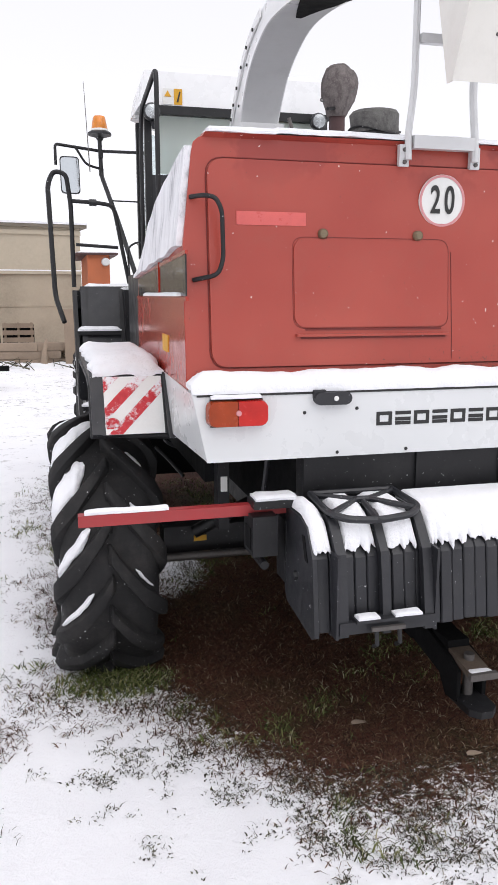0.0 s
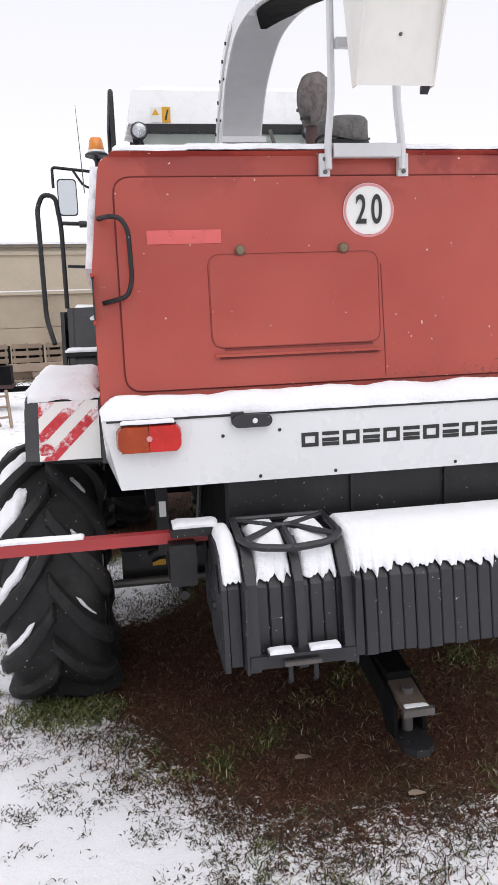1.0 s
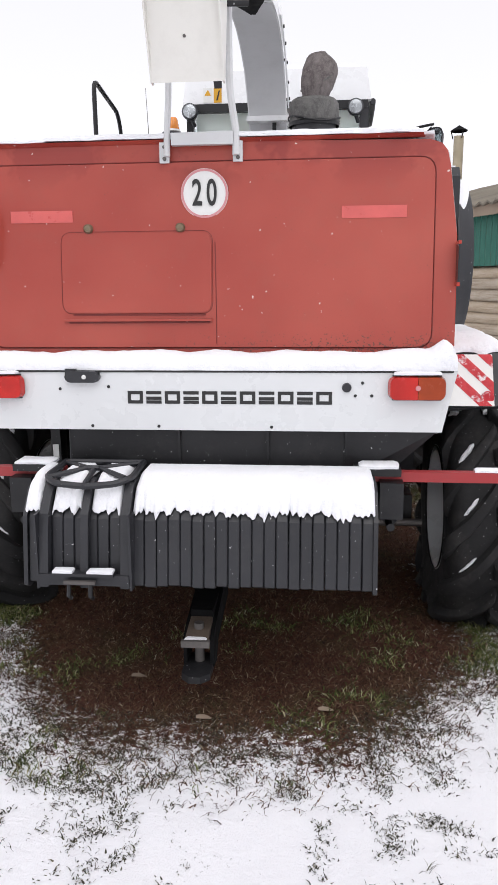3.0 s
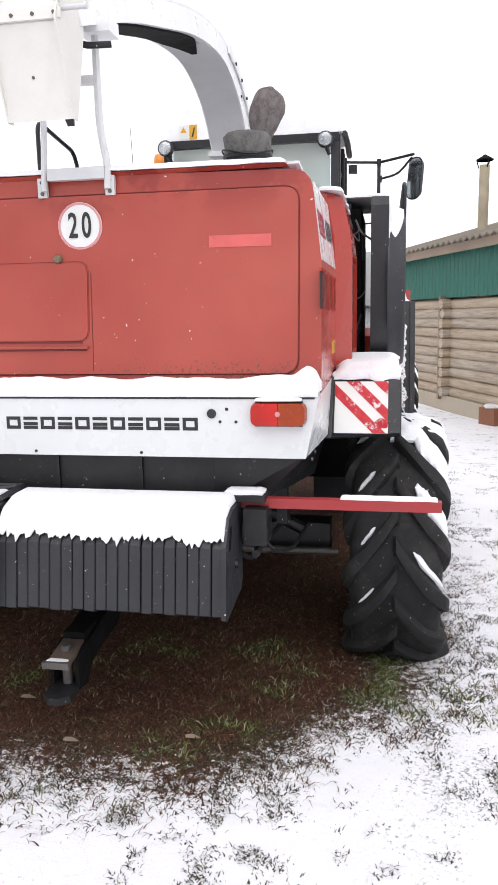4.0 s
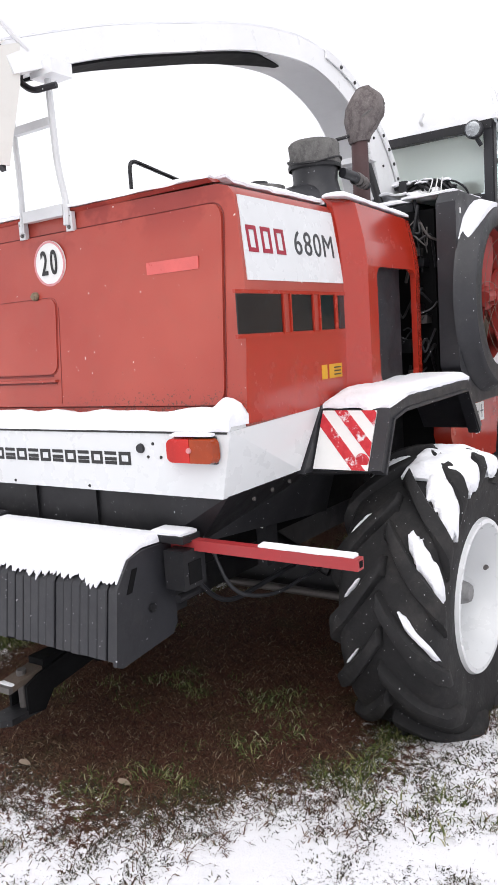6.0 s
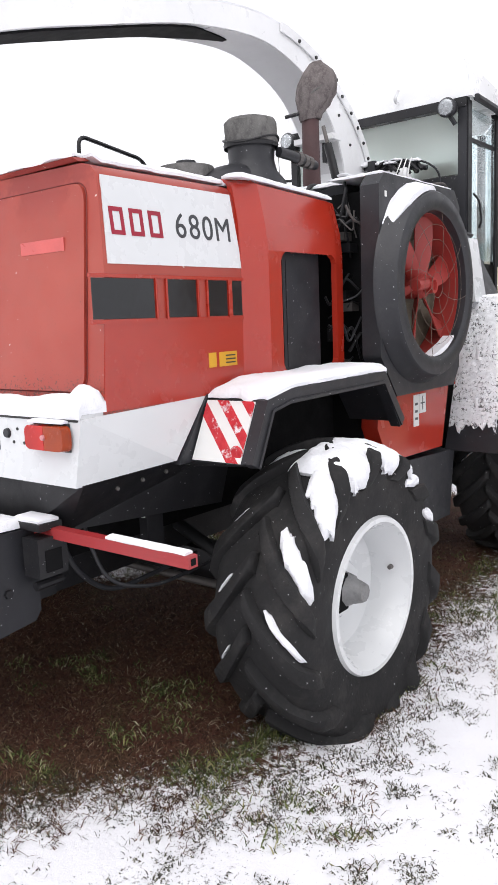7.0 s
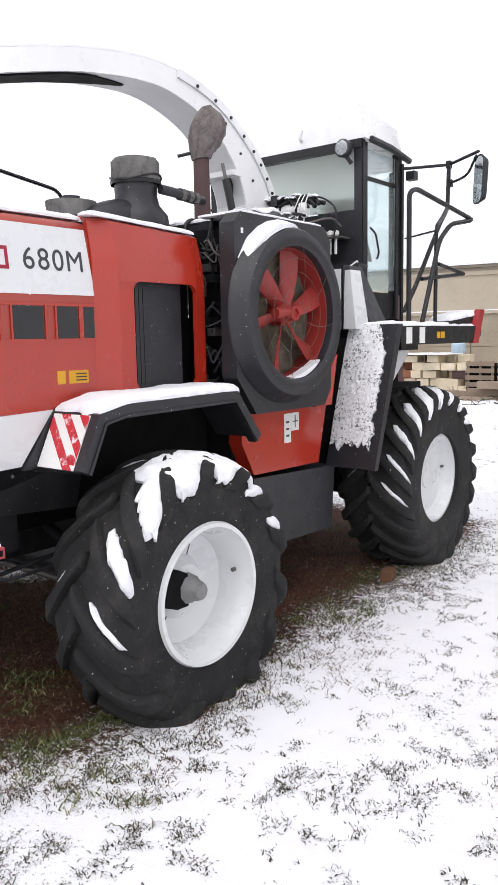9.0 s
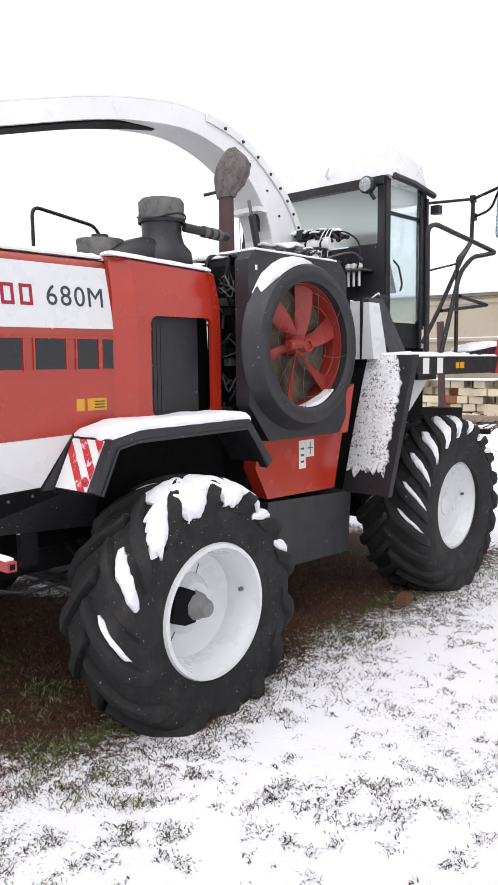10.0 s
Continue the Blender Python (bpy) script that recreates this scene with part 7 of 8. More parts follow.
    part("deck_cover", bm, BLACK, MACHINE, "black engine deck cover", 0.015, True)
    # hydraulic hoses and valves by the turntable
    rnd = random.Random(21)
    for k in range(34):
        x0, y0, z0 = rnd.uniform(0.25, 0.85), rnd.uniform(2.75, 3.35), rnd.uniform(2.52, 2.7)
        pts = [(x0, y0, z0)]
        for _ in range(3):
            x0, y0, z0 = x0 + rnd.uniform(-0.1, 0.1), y0 + rnd.uniform(0.04, 0.16), min(2.78, max(2.5, z0 + rnd.uniform(-0.1, 0.1)))
            pts.append((x0, y0, z0))
        part("hydraulic_hose", tube(bmesh.new(), rounded(pts, 0.05), rnd.uniform(0.007, 0.016), 8), rnd.choice((BLACK_STEEL, BLACK, IRON)), MACHINE, "", 0, True)
    for k in range(14):
        x0, y0, z0 = rnd.uniform(0.28, 0.58), rnd.uniform(3.1, 3.6), rnd.uniform(2.6, 2.72)
        part("valve_block", box(bmesh.new(), x0 - 0.05, x0 + 0.05, y0 - 0.04, y0 + 0.04, z0, z0 + rnd.uniform(0.05, 0.12)), rnd.choice((IRON, BLACK_STEEL, GREY)), MACHINE, "", 0.01)
    part("valve_table", box(bmesh.new(), 0.2, 0.62, 3.0, 3.85, 2.4, 2.62), BLACK_STEEL, MACHINE, "", 0.02)
    bm = lathe(bmesh.new(), [(0.27, 0.0), (0.27, 0.05), (0.285, 0.062), (0.56, 0.062), (0.575, 0.05), (0.575, 0.0)], "x", (0, 3.72, 2.875), 24)
    can = part("receiver", bm, SILVER, MACHINE, "dull silver cylinder lying under hoses", 0, True)
    part("receiver_stand", box(bmesh.new(), 0.3, 0.54, 3.68, 3.78, 2.6, 2.83), BLACK_STEEL, can, "", 0.01)
    for x in (0.34, 0.5):
        part("receiver_band", lathe(bmesh.new(), [(x, 0.063), (x, 0.066), (x + 0.02, 0.066), (x + 0.02, 0.063)], "x", (0, 3.72, 2.875), 24), BLACK_STEEL, can)
    for k in range(16):
        x0, y0 = rnd.uniform(0.2, 0.62), rnd.uniform(3.66, 3.84)
        pts = [(x0 + d + rnd.uniform(-0.02, 0.02), y0 + rnd.uniform(-0.03, 0.03), 2.965 + h + rnd.uniform(-0.03, 0.03)) for d, h in ((-0.14, -0.07), (-0.06, 0.0), (0.0, 0.02), (0.07, -0.06))]
        part("hydraulic_hose", tube(bmesh.new(), rounded(pts, 0.04), rnd.uniform(0.009, 0.02), 8), rnd.choice((BLACK, BLACK_STEEL, BLACK_STEEL, IRON)), MACHINE, "", 0, True)
    for k in range(7):
        x0, y0 = rnd.uniform(0.24, 0.6), rnd.uniform(3.66, 3.8)
        part("valve_block", box(bmesh.new(), x0 - 0.03, x0 + 0.03, y0 - 0.025, y0 + 0.025, 2.925, 2.95 + rnd.uniform(0.02, 0.07)), rnd.choice((IRON, BLACK_STEEL, BLACK)), MACHINE, "", 0.01)
    rough = random.Random(5)
    for k in range(26):
        near = k < 15
        x0, y0 = (rough.uniform(0.2, 0.6), rough.uniform(3.64, 3.78)) if near else (rough.uniform(0.28, 0.72), rough.uniform(3.0, 3.5))
        z0 = rough.uniform(2.975, 3.01) if near else rough.uniform(2.74, 2.80)
        bm = bmesh.new()
        bmesh.ops.create_icosphere(bm, subdivisions=2, radius=1.0)
        wide, deep_, tall = rough.uniform(0.02, 0.06), rough.uniform(0.02, 0.04), rough.uniform(0.01, 0.02)
        for v in bm.verts:
            g = 1 + 0.35 * wob(v.co.x * 2, v.co.y * 2, v.co.z + k, 1.5)
            v.co = Vector((x0 + v.co.x * wide * g, y0 + v.co.y * deep_ * g, z0 + max(-0.4, v.co.z) * tall * g))
        tagged(part("snow_clump", bm, SNOW, None, "", 0, True), "small clump of snow on hydraulic hoses", "snow", "snow clumps on the hoses", "")
    cyl = part("lift_cylinder", tube(bmesh.new(), [(0.42, 3.0, 2.62), (0.28, 3.05, 3.05)], 0.03, 12), BLACK_STEEL, MACHINE, "small dark hydraulic cylinder", 0, True)
    part("piston_rod", tube(bmesh.new(), [(0.28, 3.05, 3.05), (0.24, 3.06, 3.18)], 0.014, 8), IRON, cyl, "", 0, True)


engine_top()


def ballast():
    """The row of ballast plates across the tail, with the lifting frame on it."""
    base = part("ballast_beam", box(bmesh.new(), -0.72, 0.72, -0.02, 0.1, 0.72, 0.98), BLACK_STEEL, MACHINE, "black beam carrying a row of ballast plates", 0.01)
    prof = [(0.0, 1.03), (-0.17, 1.035), (-0.25, 1.015), (-0.325, 0.915), (-0.362, 0.645), (-0.33, 0.628), (-0.03, 0.66), (0.0, 0.7)]
    pitch, n = 0.0493, 29
    bm = prism(bmesh.new(), prof, "x", -0.0236, 0.0236)
    edges = [e for e in bm.edges if abs(e.verts[0].co.x - e.verts[1].co.x) < 0.001]
    bmesh.ops.bevel(bm, geom=edges, offset=0.004, segments=1, affect="EDGES")
    first = part("ballast_plate", bm, BLACK, base)
    rnd = random.Random(2)
    for k in range(n):
        m = Matrix.Translation((-0.672 + k * pitch, 0.006 * rnd.uniform(-1, 1), 0.004 * rnd.uniform(-1, 1)))
        if k == 0:
            first.matrix_basis = m
        else:
            same_part("ballast_plate", first.data, base, m)
    # end cheeks with a grip hole each
    for s in (1, -1):
        x = 0.738 if s > 0 else -0.706
        bm = prism(bmesh.new(), [(y - 0.008 if y < -0.1 else y, z + (0.01 if z > 0.9 else -0.01)) for y, z in prof], "x", x - 0.009, x + 0.009)
        cheek = part("end_plate", bm, BLACK, base, "black end plate with a grip slot", 0.006)
        a, b = sorted((x + s * 0.0095, x + s * 0.012))
        # the slot is a thin near-black patch that paints its shade
        part("grip_slot", prism(bmesh.new(), [(-0.245, 0.985), (-0.215, 0.985), (-0.255, 0.895), (-0.285, 0.895)], "x", a, b), BLACK_AND_SHADE, cheek)
        part("plate_bolt", lathe(bmesh.new(), [(0, 0.02), (s * 0.012, 0.018), (s * 0.012, 0)], "x", (x + s * 0.009, -0.15, 0.8), 6), BLACK_STEEL, cheek)
        # bracket of the marker bar
        x0, x1 = sorted((s * 0.77, s * 0.87))
        br = part("bar_bracket", box(bmesh.new(), x0, x1, -0.08, 0.06, 0.86, 1.02), BLACK_STEEL, base, "", 0.012)
        # another opening drawn by its shade, as a near-black sheet
        part("bracket_slot", box(bmesh.new(), *sorted((s * 0.871, s * 0.873)), -0.05, 0.03, 0.88, 0.97), BLACK_AND_SHADE, br)
        part("bracket_top", box(bmesh.new(), *sorted((s * 0.66, s * 0.86)), -0.06, 0.05, 1.045, 1.075), BLACK_STEEL, br, "", 0.008)
        part("bracket_pin", tube(bmesh.new(), [(s * 0.82, -0.07, 0.82), (s * 0.82, 0.06, 0.82)], 0.018, 8), BLACK_STEEL, br)
        # red marker bar
        x0, x1 = sorted((s * 0.64, s * (1.60 if s > 0 else 1.525)))
        bar = part("marker_bar", box(bmesh.new(), x0, x1, -0.005, 0.04, 1.008, 1.052), RED_BAR, MACHINE, "red square-tube marker bar sticking out sideways", 0.006)
        xe = s * (1.60 if s > 0 else 1.525)
        # shade of the hollow tube end, laid on as a near-black square
        part("bar_end", box(bmesh.new(), *sorted((xe + s * 0.0005, xe + s * 0.002)), 0.006, 0.03, 1.018, 1.042), BLACK_AND_SHADE, bar)
        a, b = sorted((s * 1.18, s * (1.585 if s > 0 else 1.5)))
        snow_bed("snow_on_bar", a, b, -0.002, 0.037, lambda x, y: 1.052, 0.016, "line of snow on the red marker bar", 40, 6, 0.003)
        snow_bed("snow_on_bracket", *sorted((s * 0.68, s * 0.85)), -0.055, 0.045, lambda x, y: 1.075, 0.018, "snow on a small bracket", 10, 6, 0.004)

    # lifting frame over the plates
    def over(v, off):
        """Along the outline of the plates from the back of the top to the foot."""
        run = [(-0.02, 1.04), (-0.17, 1.045), (-0.25, 1.02), (-0.33, 0.92), (-0.365, 0.70), (-0.37, 0.64)]
        k = v * (len(run) - 1)
        i = min(int(k), len(run) - 2)
        a, b = Vector(run[i]), Vector(run[i + 1])
        p = a.lerp(b, k - i)
        d = (b - a).normalized()
        return p + Vector((-abs(d.y), abs(d.x))) * off
    rack = None
    for x, w in ((-0.615, 0.019), (-0.445, 0.016), (-0.275, 0.019)):
        bm = bmesh.new()
        v0 = 0.3
        rows = []
        for k in range(15):
            v = v0 + (1 - v0) * k / 14
            rows.append([bm.verts.new((x + q * w, *over(v, o))) for q, o in ((-1, 0.005), (1, 0.005), (1, 0.036), (-1, 0.036))])
        for a, b in zip(rows, rows[1:]):
            for q in range(4):
                bm.faces.new((a[q], a[(q + 1) % 4], b[(q + 1) % 4], b[q]))
        bm.faces.new(rows[0][::-1])
        bm.faces.new(rows[-1])
        if rack is None:
            rack = part("lifting_frame", bm, BLACK, MACHINE, "black steel frame clamped over the ballast plates", 0.004)
        else:
            part("upright", bm, BLACK, rack, "", 0.004)
    for x in (-0.64, -0.25):
        part("flat_bar", box(bmesh.new(), x - 0.005, x + 0.005, -0.405, -0.33, 0.635, 0.95), BLACK, rack)
    part("foot_bar", box(bmesh.new(), -0.633, -0.257, -0.41, -0.385, 0.655, 0.70), BLACK, rack, "", 0.006)
    part("foot_ledge", box(bmesh.new(), -0.575, -0.315, -0.43, -0.38, 0.70, 0.712), BLACK, rack)
    snow_bed("snow_on_ledge", -0.572, -0.485, -0.43, -0.385, lambda x, y: 0.712, 0.012, "snow on a narrow ledge", 12, 6, 0.002)
    snow_bed("snow_on_ledge", -0.425, -0.318, -0.43, -0.385, lambda x, y: 0.712, 0.012, "snow on a narrow ledge", 12, 6, 0.002)
    for x in (-0.5, -0.41):
        part("hook", tube(bmesh.new(), [(x, -0.43, 0.68), (x, -0.44, 0.62), (x, -0.41, 0.60)], 0.009, 6), BLACK_STEEL, rack)
    part("hook_bar", box(bmesh.new(), -0.52, -0.39, -0.44, -0.425, 0.67, 0.685), IRON, rack)
    hoop = rounded([(-0.62, -0.02, 1.085), (-0.63, -0.26, 1.075), (-0.58, -0.31, 1.06), (-0.455, -0.32, 1.05), (-0.32, -0.31, 1.06), (-0.265, -0.26, 1.075), (-0.27, -0.02, 1.085)], 0.05, 4)
    part("hoop", tube(bmesh.new(), hoop, 0.014, 8), BLACK, rack, "", 0, True)
    for pts in ([(-0.62, -0.04, 1.085), (-0.48, -0.16, 1.09), (-0.62, -0.27, 1.075)], [(-0.27, -0.04, 1.085), (-0.43, -0.16, 1.09), (-0.29, -0.27, 1.075)], [(-0.48, -0.16, 1.09), (-0.43, -0.16, 1.09)], [(-0.62, -0.02, 1.085), (-0.27, -0.02, 1.085)], [(-0.455, -0.16, 1.085), (-0.455, -0.33, 1.05)]):
        part("cross_rod", tube(bmesh.new(), pts, 0.012, 7), BLACK, rack, "", 0, True)

    # snow over the plates, with fringes between them
    def blanket(x0, x1, seed):
        def v_end(x):
            tooth = abs(((x + 0.672) / pitch) % 1 - 0.5) * 2
            return 0.56 + 0.05 * wob(x, seed, 0, 9) + (0.02 + 0.06 * abs(wob(x, seed, 2, 15))) * (1 - tooth) + 0.05 * wob(x, seed, 1, 70)
        def spot(u, v, k):
            x = x0 + (x1 - x0) * u
            p = over(v * v_end(x) * 0.98, 0.006 + k)
            return (x, p.x, p.y)
        def top(u, v):
            e = min(min(u, 1 - u) * (x1 - x0) / 0.02, (1 - v) * 5, 1.0, v * 12 + 0.2)
            return spot(u, v, 0.004 + 0.030 * e ** 0.5 * (1.25 - 0.65 * v))
        bm = sheet(bmesh.new(), max(12, int((x1 - x0) / 0.006)), 16, top, lambda u, v: spot(u, v, 0.0))
        tagged(part("snow_on_ballast", bm, SNOW, None, "", 0, True), "snow on the ballast plates with a fringed lower edge", "snow", "", "stuff")
    blanket(-0.25, 0.735, 1)
    blanket(-0.708, -0.64, 2)
    blanket(-0.59, -0.465, 3)
    blanket(-0.425, -0.298, 4)


ballast()


def hitch():
    h = part("tow_hitch", hexa(bmesh.new(), [(-0.048, -0.16, 0.395), (0.048, -0.16, 0.395), (0.048, -0.33, 0.365), (-0.048, -0.33, 0.365)], [(-0.048, -0.16, 0.421), (0.048, -0.16, 0.421), (0.048, -0.345, 0.39), (-0.048, -0.345, 0.39)]), RUSTY, MACHINE, "worn iron tow hitch under the tail", 0.006)
    snow_bed("snow_on_hitch", -0.045, 0.045, -0.34, -0.30, lambda x, y: 0.392 - 0.18 * (y + 0.34), 0.008, "thin snow on the tow hitch lip", 10, 5, 0.003)
    part("jaw_lip", box(bmesh.new(), -0.06, 0.06, -0.36, -0.338, 0.37, 0.398), IRON, h, "", 0.006)
    pts = [(-0.062, -0.17), (-0.062, -0.3), (-0.06, -0.36), (-0.025, -0.395), (0.025, -0.395), (0.06, -0.36), (0.062, -0.3), (0.062, -0.17)]
    part("jaw_tongue", prism(bmesh.new(), pts, "z", 0.225, 0.255), BLACK_STEEL, h, "", 0.006)
    # near-black cheeks, stem and an added block paint the shade behind the plate
    for x in (-0.058, 0.058):
        part("hitch_cheek", prism(bmesh.new(), [(0.25, 0.5), (0.1, 0.46), (-0.2, 0.4), (-0.27, 0.37), (-0.27, 0.24), (-0.18, 0.225), (-0.12, 0.3), (0.25, 0.36)], "x", x - 0.008, x + 0.008), BLACK_AND_SHADE, h, "", 0.004)
    part("hitch_root", box(bmesh.new(), -0.049, 0.049, -0.155, 0.25, 0.34, 0.45), BLACK_AND_SHADE, h, "", 0.01)
    part("hitch_pin", tube(bmesh.new(), [(0.0, -0.24, 0.22), (0.0, -0.24, 0.43)], 0.022, 10), IRON, h, "", 0, True)
    part("hitch_stem", box(bmesh.new(), -0.035, 0.035, 0.2, 0.3, 0.3, 0.85), BLACK_AND_SHADE, h, "", 0.01)


hitch()


def right_flank():
    bm = hexa(bmesh.new(), [(0.62, 0.06, 1.0), (0.80, 0.12, 1.0), (0.98, 0.9, 0.98), (0.62, 0.9, 0.98)], [(0.62, 0.04, 1.235), (1.03, 0.04, 1.235), (1.06, 0.9, 1.26), (0.62, 0.9, 1.26)])
    part("flank_panel", bm, BLACK_STEEL, MACHINE, "black lower flank panel", 0.01)
    for k in range(5):
        part("flank_bolt", lathe(bmesh.new(), [(0, 0.01), (0.008, 0.008), (0.008, 0)], "x", (1.035, 0.2 + 0.14 * k, 1.19 + 0.01 * k), 6), IRON, MACHINE)


right_flank()


def chock():
    """A brick pushed under the front wheel."""
    ob = part("wheel_chock", box(bmesh.new(), -0.04, 0.04, -0.085, 0.085, 0, 0.072), BRICK_BROWN, None, "", 0.008, True)
    ob.matrix_world = pose(1.46, 3.47, ground_height(1.46, 3.47), 0, 0, 14)
    tagged(ob, "brown brick pushed under a front wheel", "brick")


chock()

# ---- snow on the machine ----
snow_bed("snow_on_shelf", -1.085, 1.085, -0.004, 0.125, lambda x, y: 1.51 if y > 0.005 else 1.492, 0.06, "thick snow on the shelf under the rear door", 120, 10, 0.006, lambda x: 0.022 * (1 - math.cos(math.pi * min(1.0, max(0.0, (x - 0.95) / 0.1)))))
snow_bed("snow_on_hood", -0.80, 0.985, 0.235, 1.0, lambda x, y: 2.47 - 0.012 * abs(x) + (0.02 if y < 0.27 else 0.0), 0.03, "thin snow on the hood roof", 60, 20)
snow_bed("snow_on_engine_deck", -0.5, 1.0, 1.0, 1.75, lambda x, y: 2.45, 0.035, "thin snow on the engine deck", 40, 16)
snow_bed("snow_on_casing", 1.0, 1.125, 0.98, 1.72, lambda x, y: 2.478 - 0.04 * (y - 0.94) - 0.15 * max(0.0, x - 1.06), 0.022, "line of snow on the casing edge", 8, 40, 0.006)
snow_bed("snow_on_cover", 0.56, 1.05, 2.1, 2.72, lambda x, y: 2.578, 0.03, "snow on the engine deck cover", 18, 16)
snow_bed("snow_on_housing", 1.02, 1.34, 1.88, 2.72, lambda x, y: 2.56, 0.022, "snow on the fan housing", 12, 24)
snow_bed("snow_on_valves", 0.26, 0.6, 3.0, 3.4, lambda x, y: 2.79 + 0.05 * wob(x, y, 0, 6), 0.03, "snow on the hydraulic valves", 14, 14)
snow_bed("snow_on_roof_lip", -0.985, 0.92, 0.172, 0.26, lambda x, y: (2.477 if y < 0.2 else 2.482) - 0.006 * (x < -0.7), 0.02, "line of snow along the roof edge", 120, 6, 0.012)


# ---- behind the machine ----
def long_building():
    """A long concrete-panel farm building."""
    b = thing("farm_building", (-12, 26, 0), "long farm building of grey-beige concrete panels", "building")
    b.location = (0, 0, 0)
    y = 25.0
    wall = part("wall", box(bmesh.new(), -34, -0.4, y, y + 9, -0.3, 4.1), CONCRETE, b)
    rows = ((0.0, 1.45), (1.47, 2.62), (2.64, 4.1))
    rnd = random.Random(3)
    for r, (z0, z1) in enumerate(rows):
        x = -0.42
        while x > -33:
            w = 5.9 if r < 2 else 11.8
            mat = CONCRETE if r < 2 else CONCRETE_PALE
            part("panel", box(bmesh.new(), x - w + 0.03, x, y - 0.06 - 0.02 * rnd.random(), y + 0.01, z0, z1), mat, b, "", 0.015)
            x -= w
    part("roof_edge", box(bmesh.new(), -34.2, -0.2, y - 0.25, y + 9.2, 4.1, 4.2), SLATE, b, "", 0.02)
    part("cornice", box(bmesh.new(), -34, -0.4, y - 0.14, y - 0.07, 3.86, 4.0), CONCRETE_PALE, b, "", 0.02)
    part("sill", box(bmesh.new(), -34, -0.4, y - 0.16, y - 0.07, 2.56, 2.66), CONCRETE_PALE, b)
    turn = Matrix.Translation((-0.4, y, 0)) @ Matrix.Rotation(radians(9), 4, "Z") @ Matrix.Translation((0.4, -y, 0))
    b.matrix_world = turn
    for name, bm, label in (("snow_on_roof", box(bmesh.new(), -34.2, -0.2, y - 0.27, y + 9.2, 4.205, 4.27), "snow on the roof of the farm building"), ("snow_on_sill", box(bmesh.new(), -34, -0.4, y - 0.16, y - 0.085, 2.662, 2.70), "line of snow on a wall ledge")):
        ob = part(name, bm, SNOW, None, "", 0.015)
        ob.matrix_world = turn
        tagged(ob, label, "snow", "", "stuff")


def brick_house():
    h = thing("brick_house", (0, 0, 0), "small house with orange walls behind the yard", "house")
    part("wall", box(bmesh.new(), -0.47, 0.13, 19.2, 23, -0.3, 2.95), BRICK_RED, h)
    part("roof", box(bmesh.new(), -0.78, 0.36, 19.08, 23.3, 2.95, 3.0), BROWN, h, "", 0.01)
    part("wall_lamp", lathe(bmesh.new(), [(-0.05, 0), (-0.05, 0.1), (0.02, 0.12)], "y", (0.02, 19.16, 2.76), 20), WHITE, h)
    snow_bed("snow_on_house_roof", -0.77, 0.35, 19.15, 23.2, lambda x, y: 3.002, 0.05, "snow on the flat house roof", 8, 16)
    wall = part("annex_wall", box(bmesh.new(), 0.28, 0.6, 17.5, 19.0, -0.1, 0.35), BARE_WOOD, h)
    for k in range(8):
        part("annex_log", tube(bmesh.new(), [(0.3, 17.3, 0.45 + 0.22 * k), (0.75, 17.35, 0.45 + 0.22 * k)], 0.115, 10), ORANGE_LOG, h, "orange fresh-barked log", 0, True)
    part("snowy_fence", box(bmesh.new(), -1.2, 0.25, 17.9, 17.95, 0.0, 1.5), BARE_WOOD, h, "weathered grey fence boards")


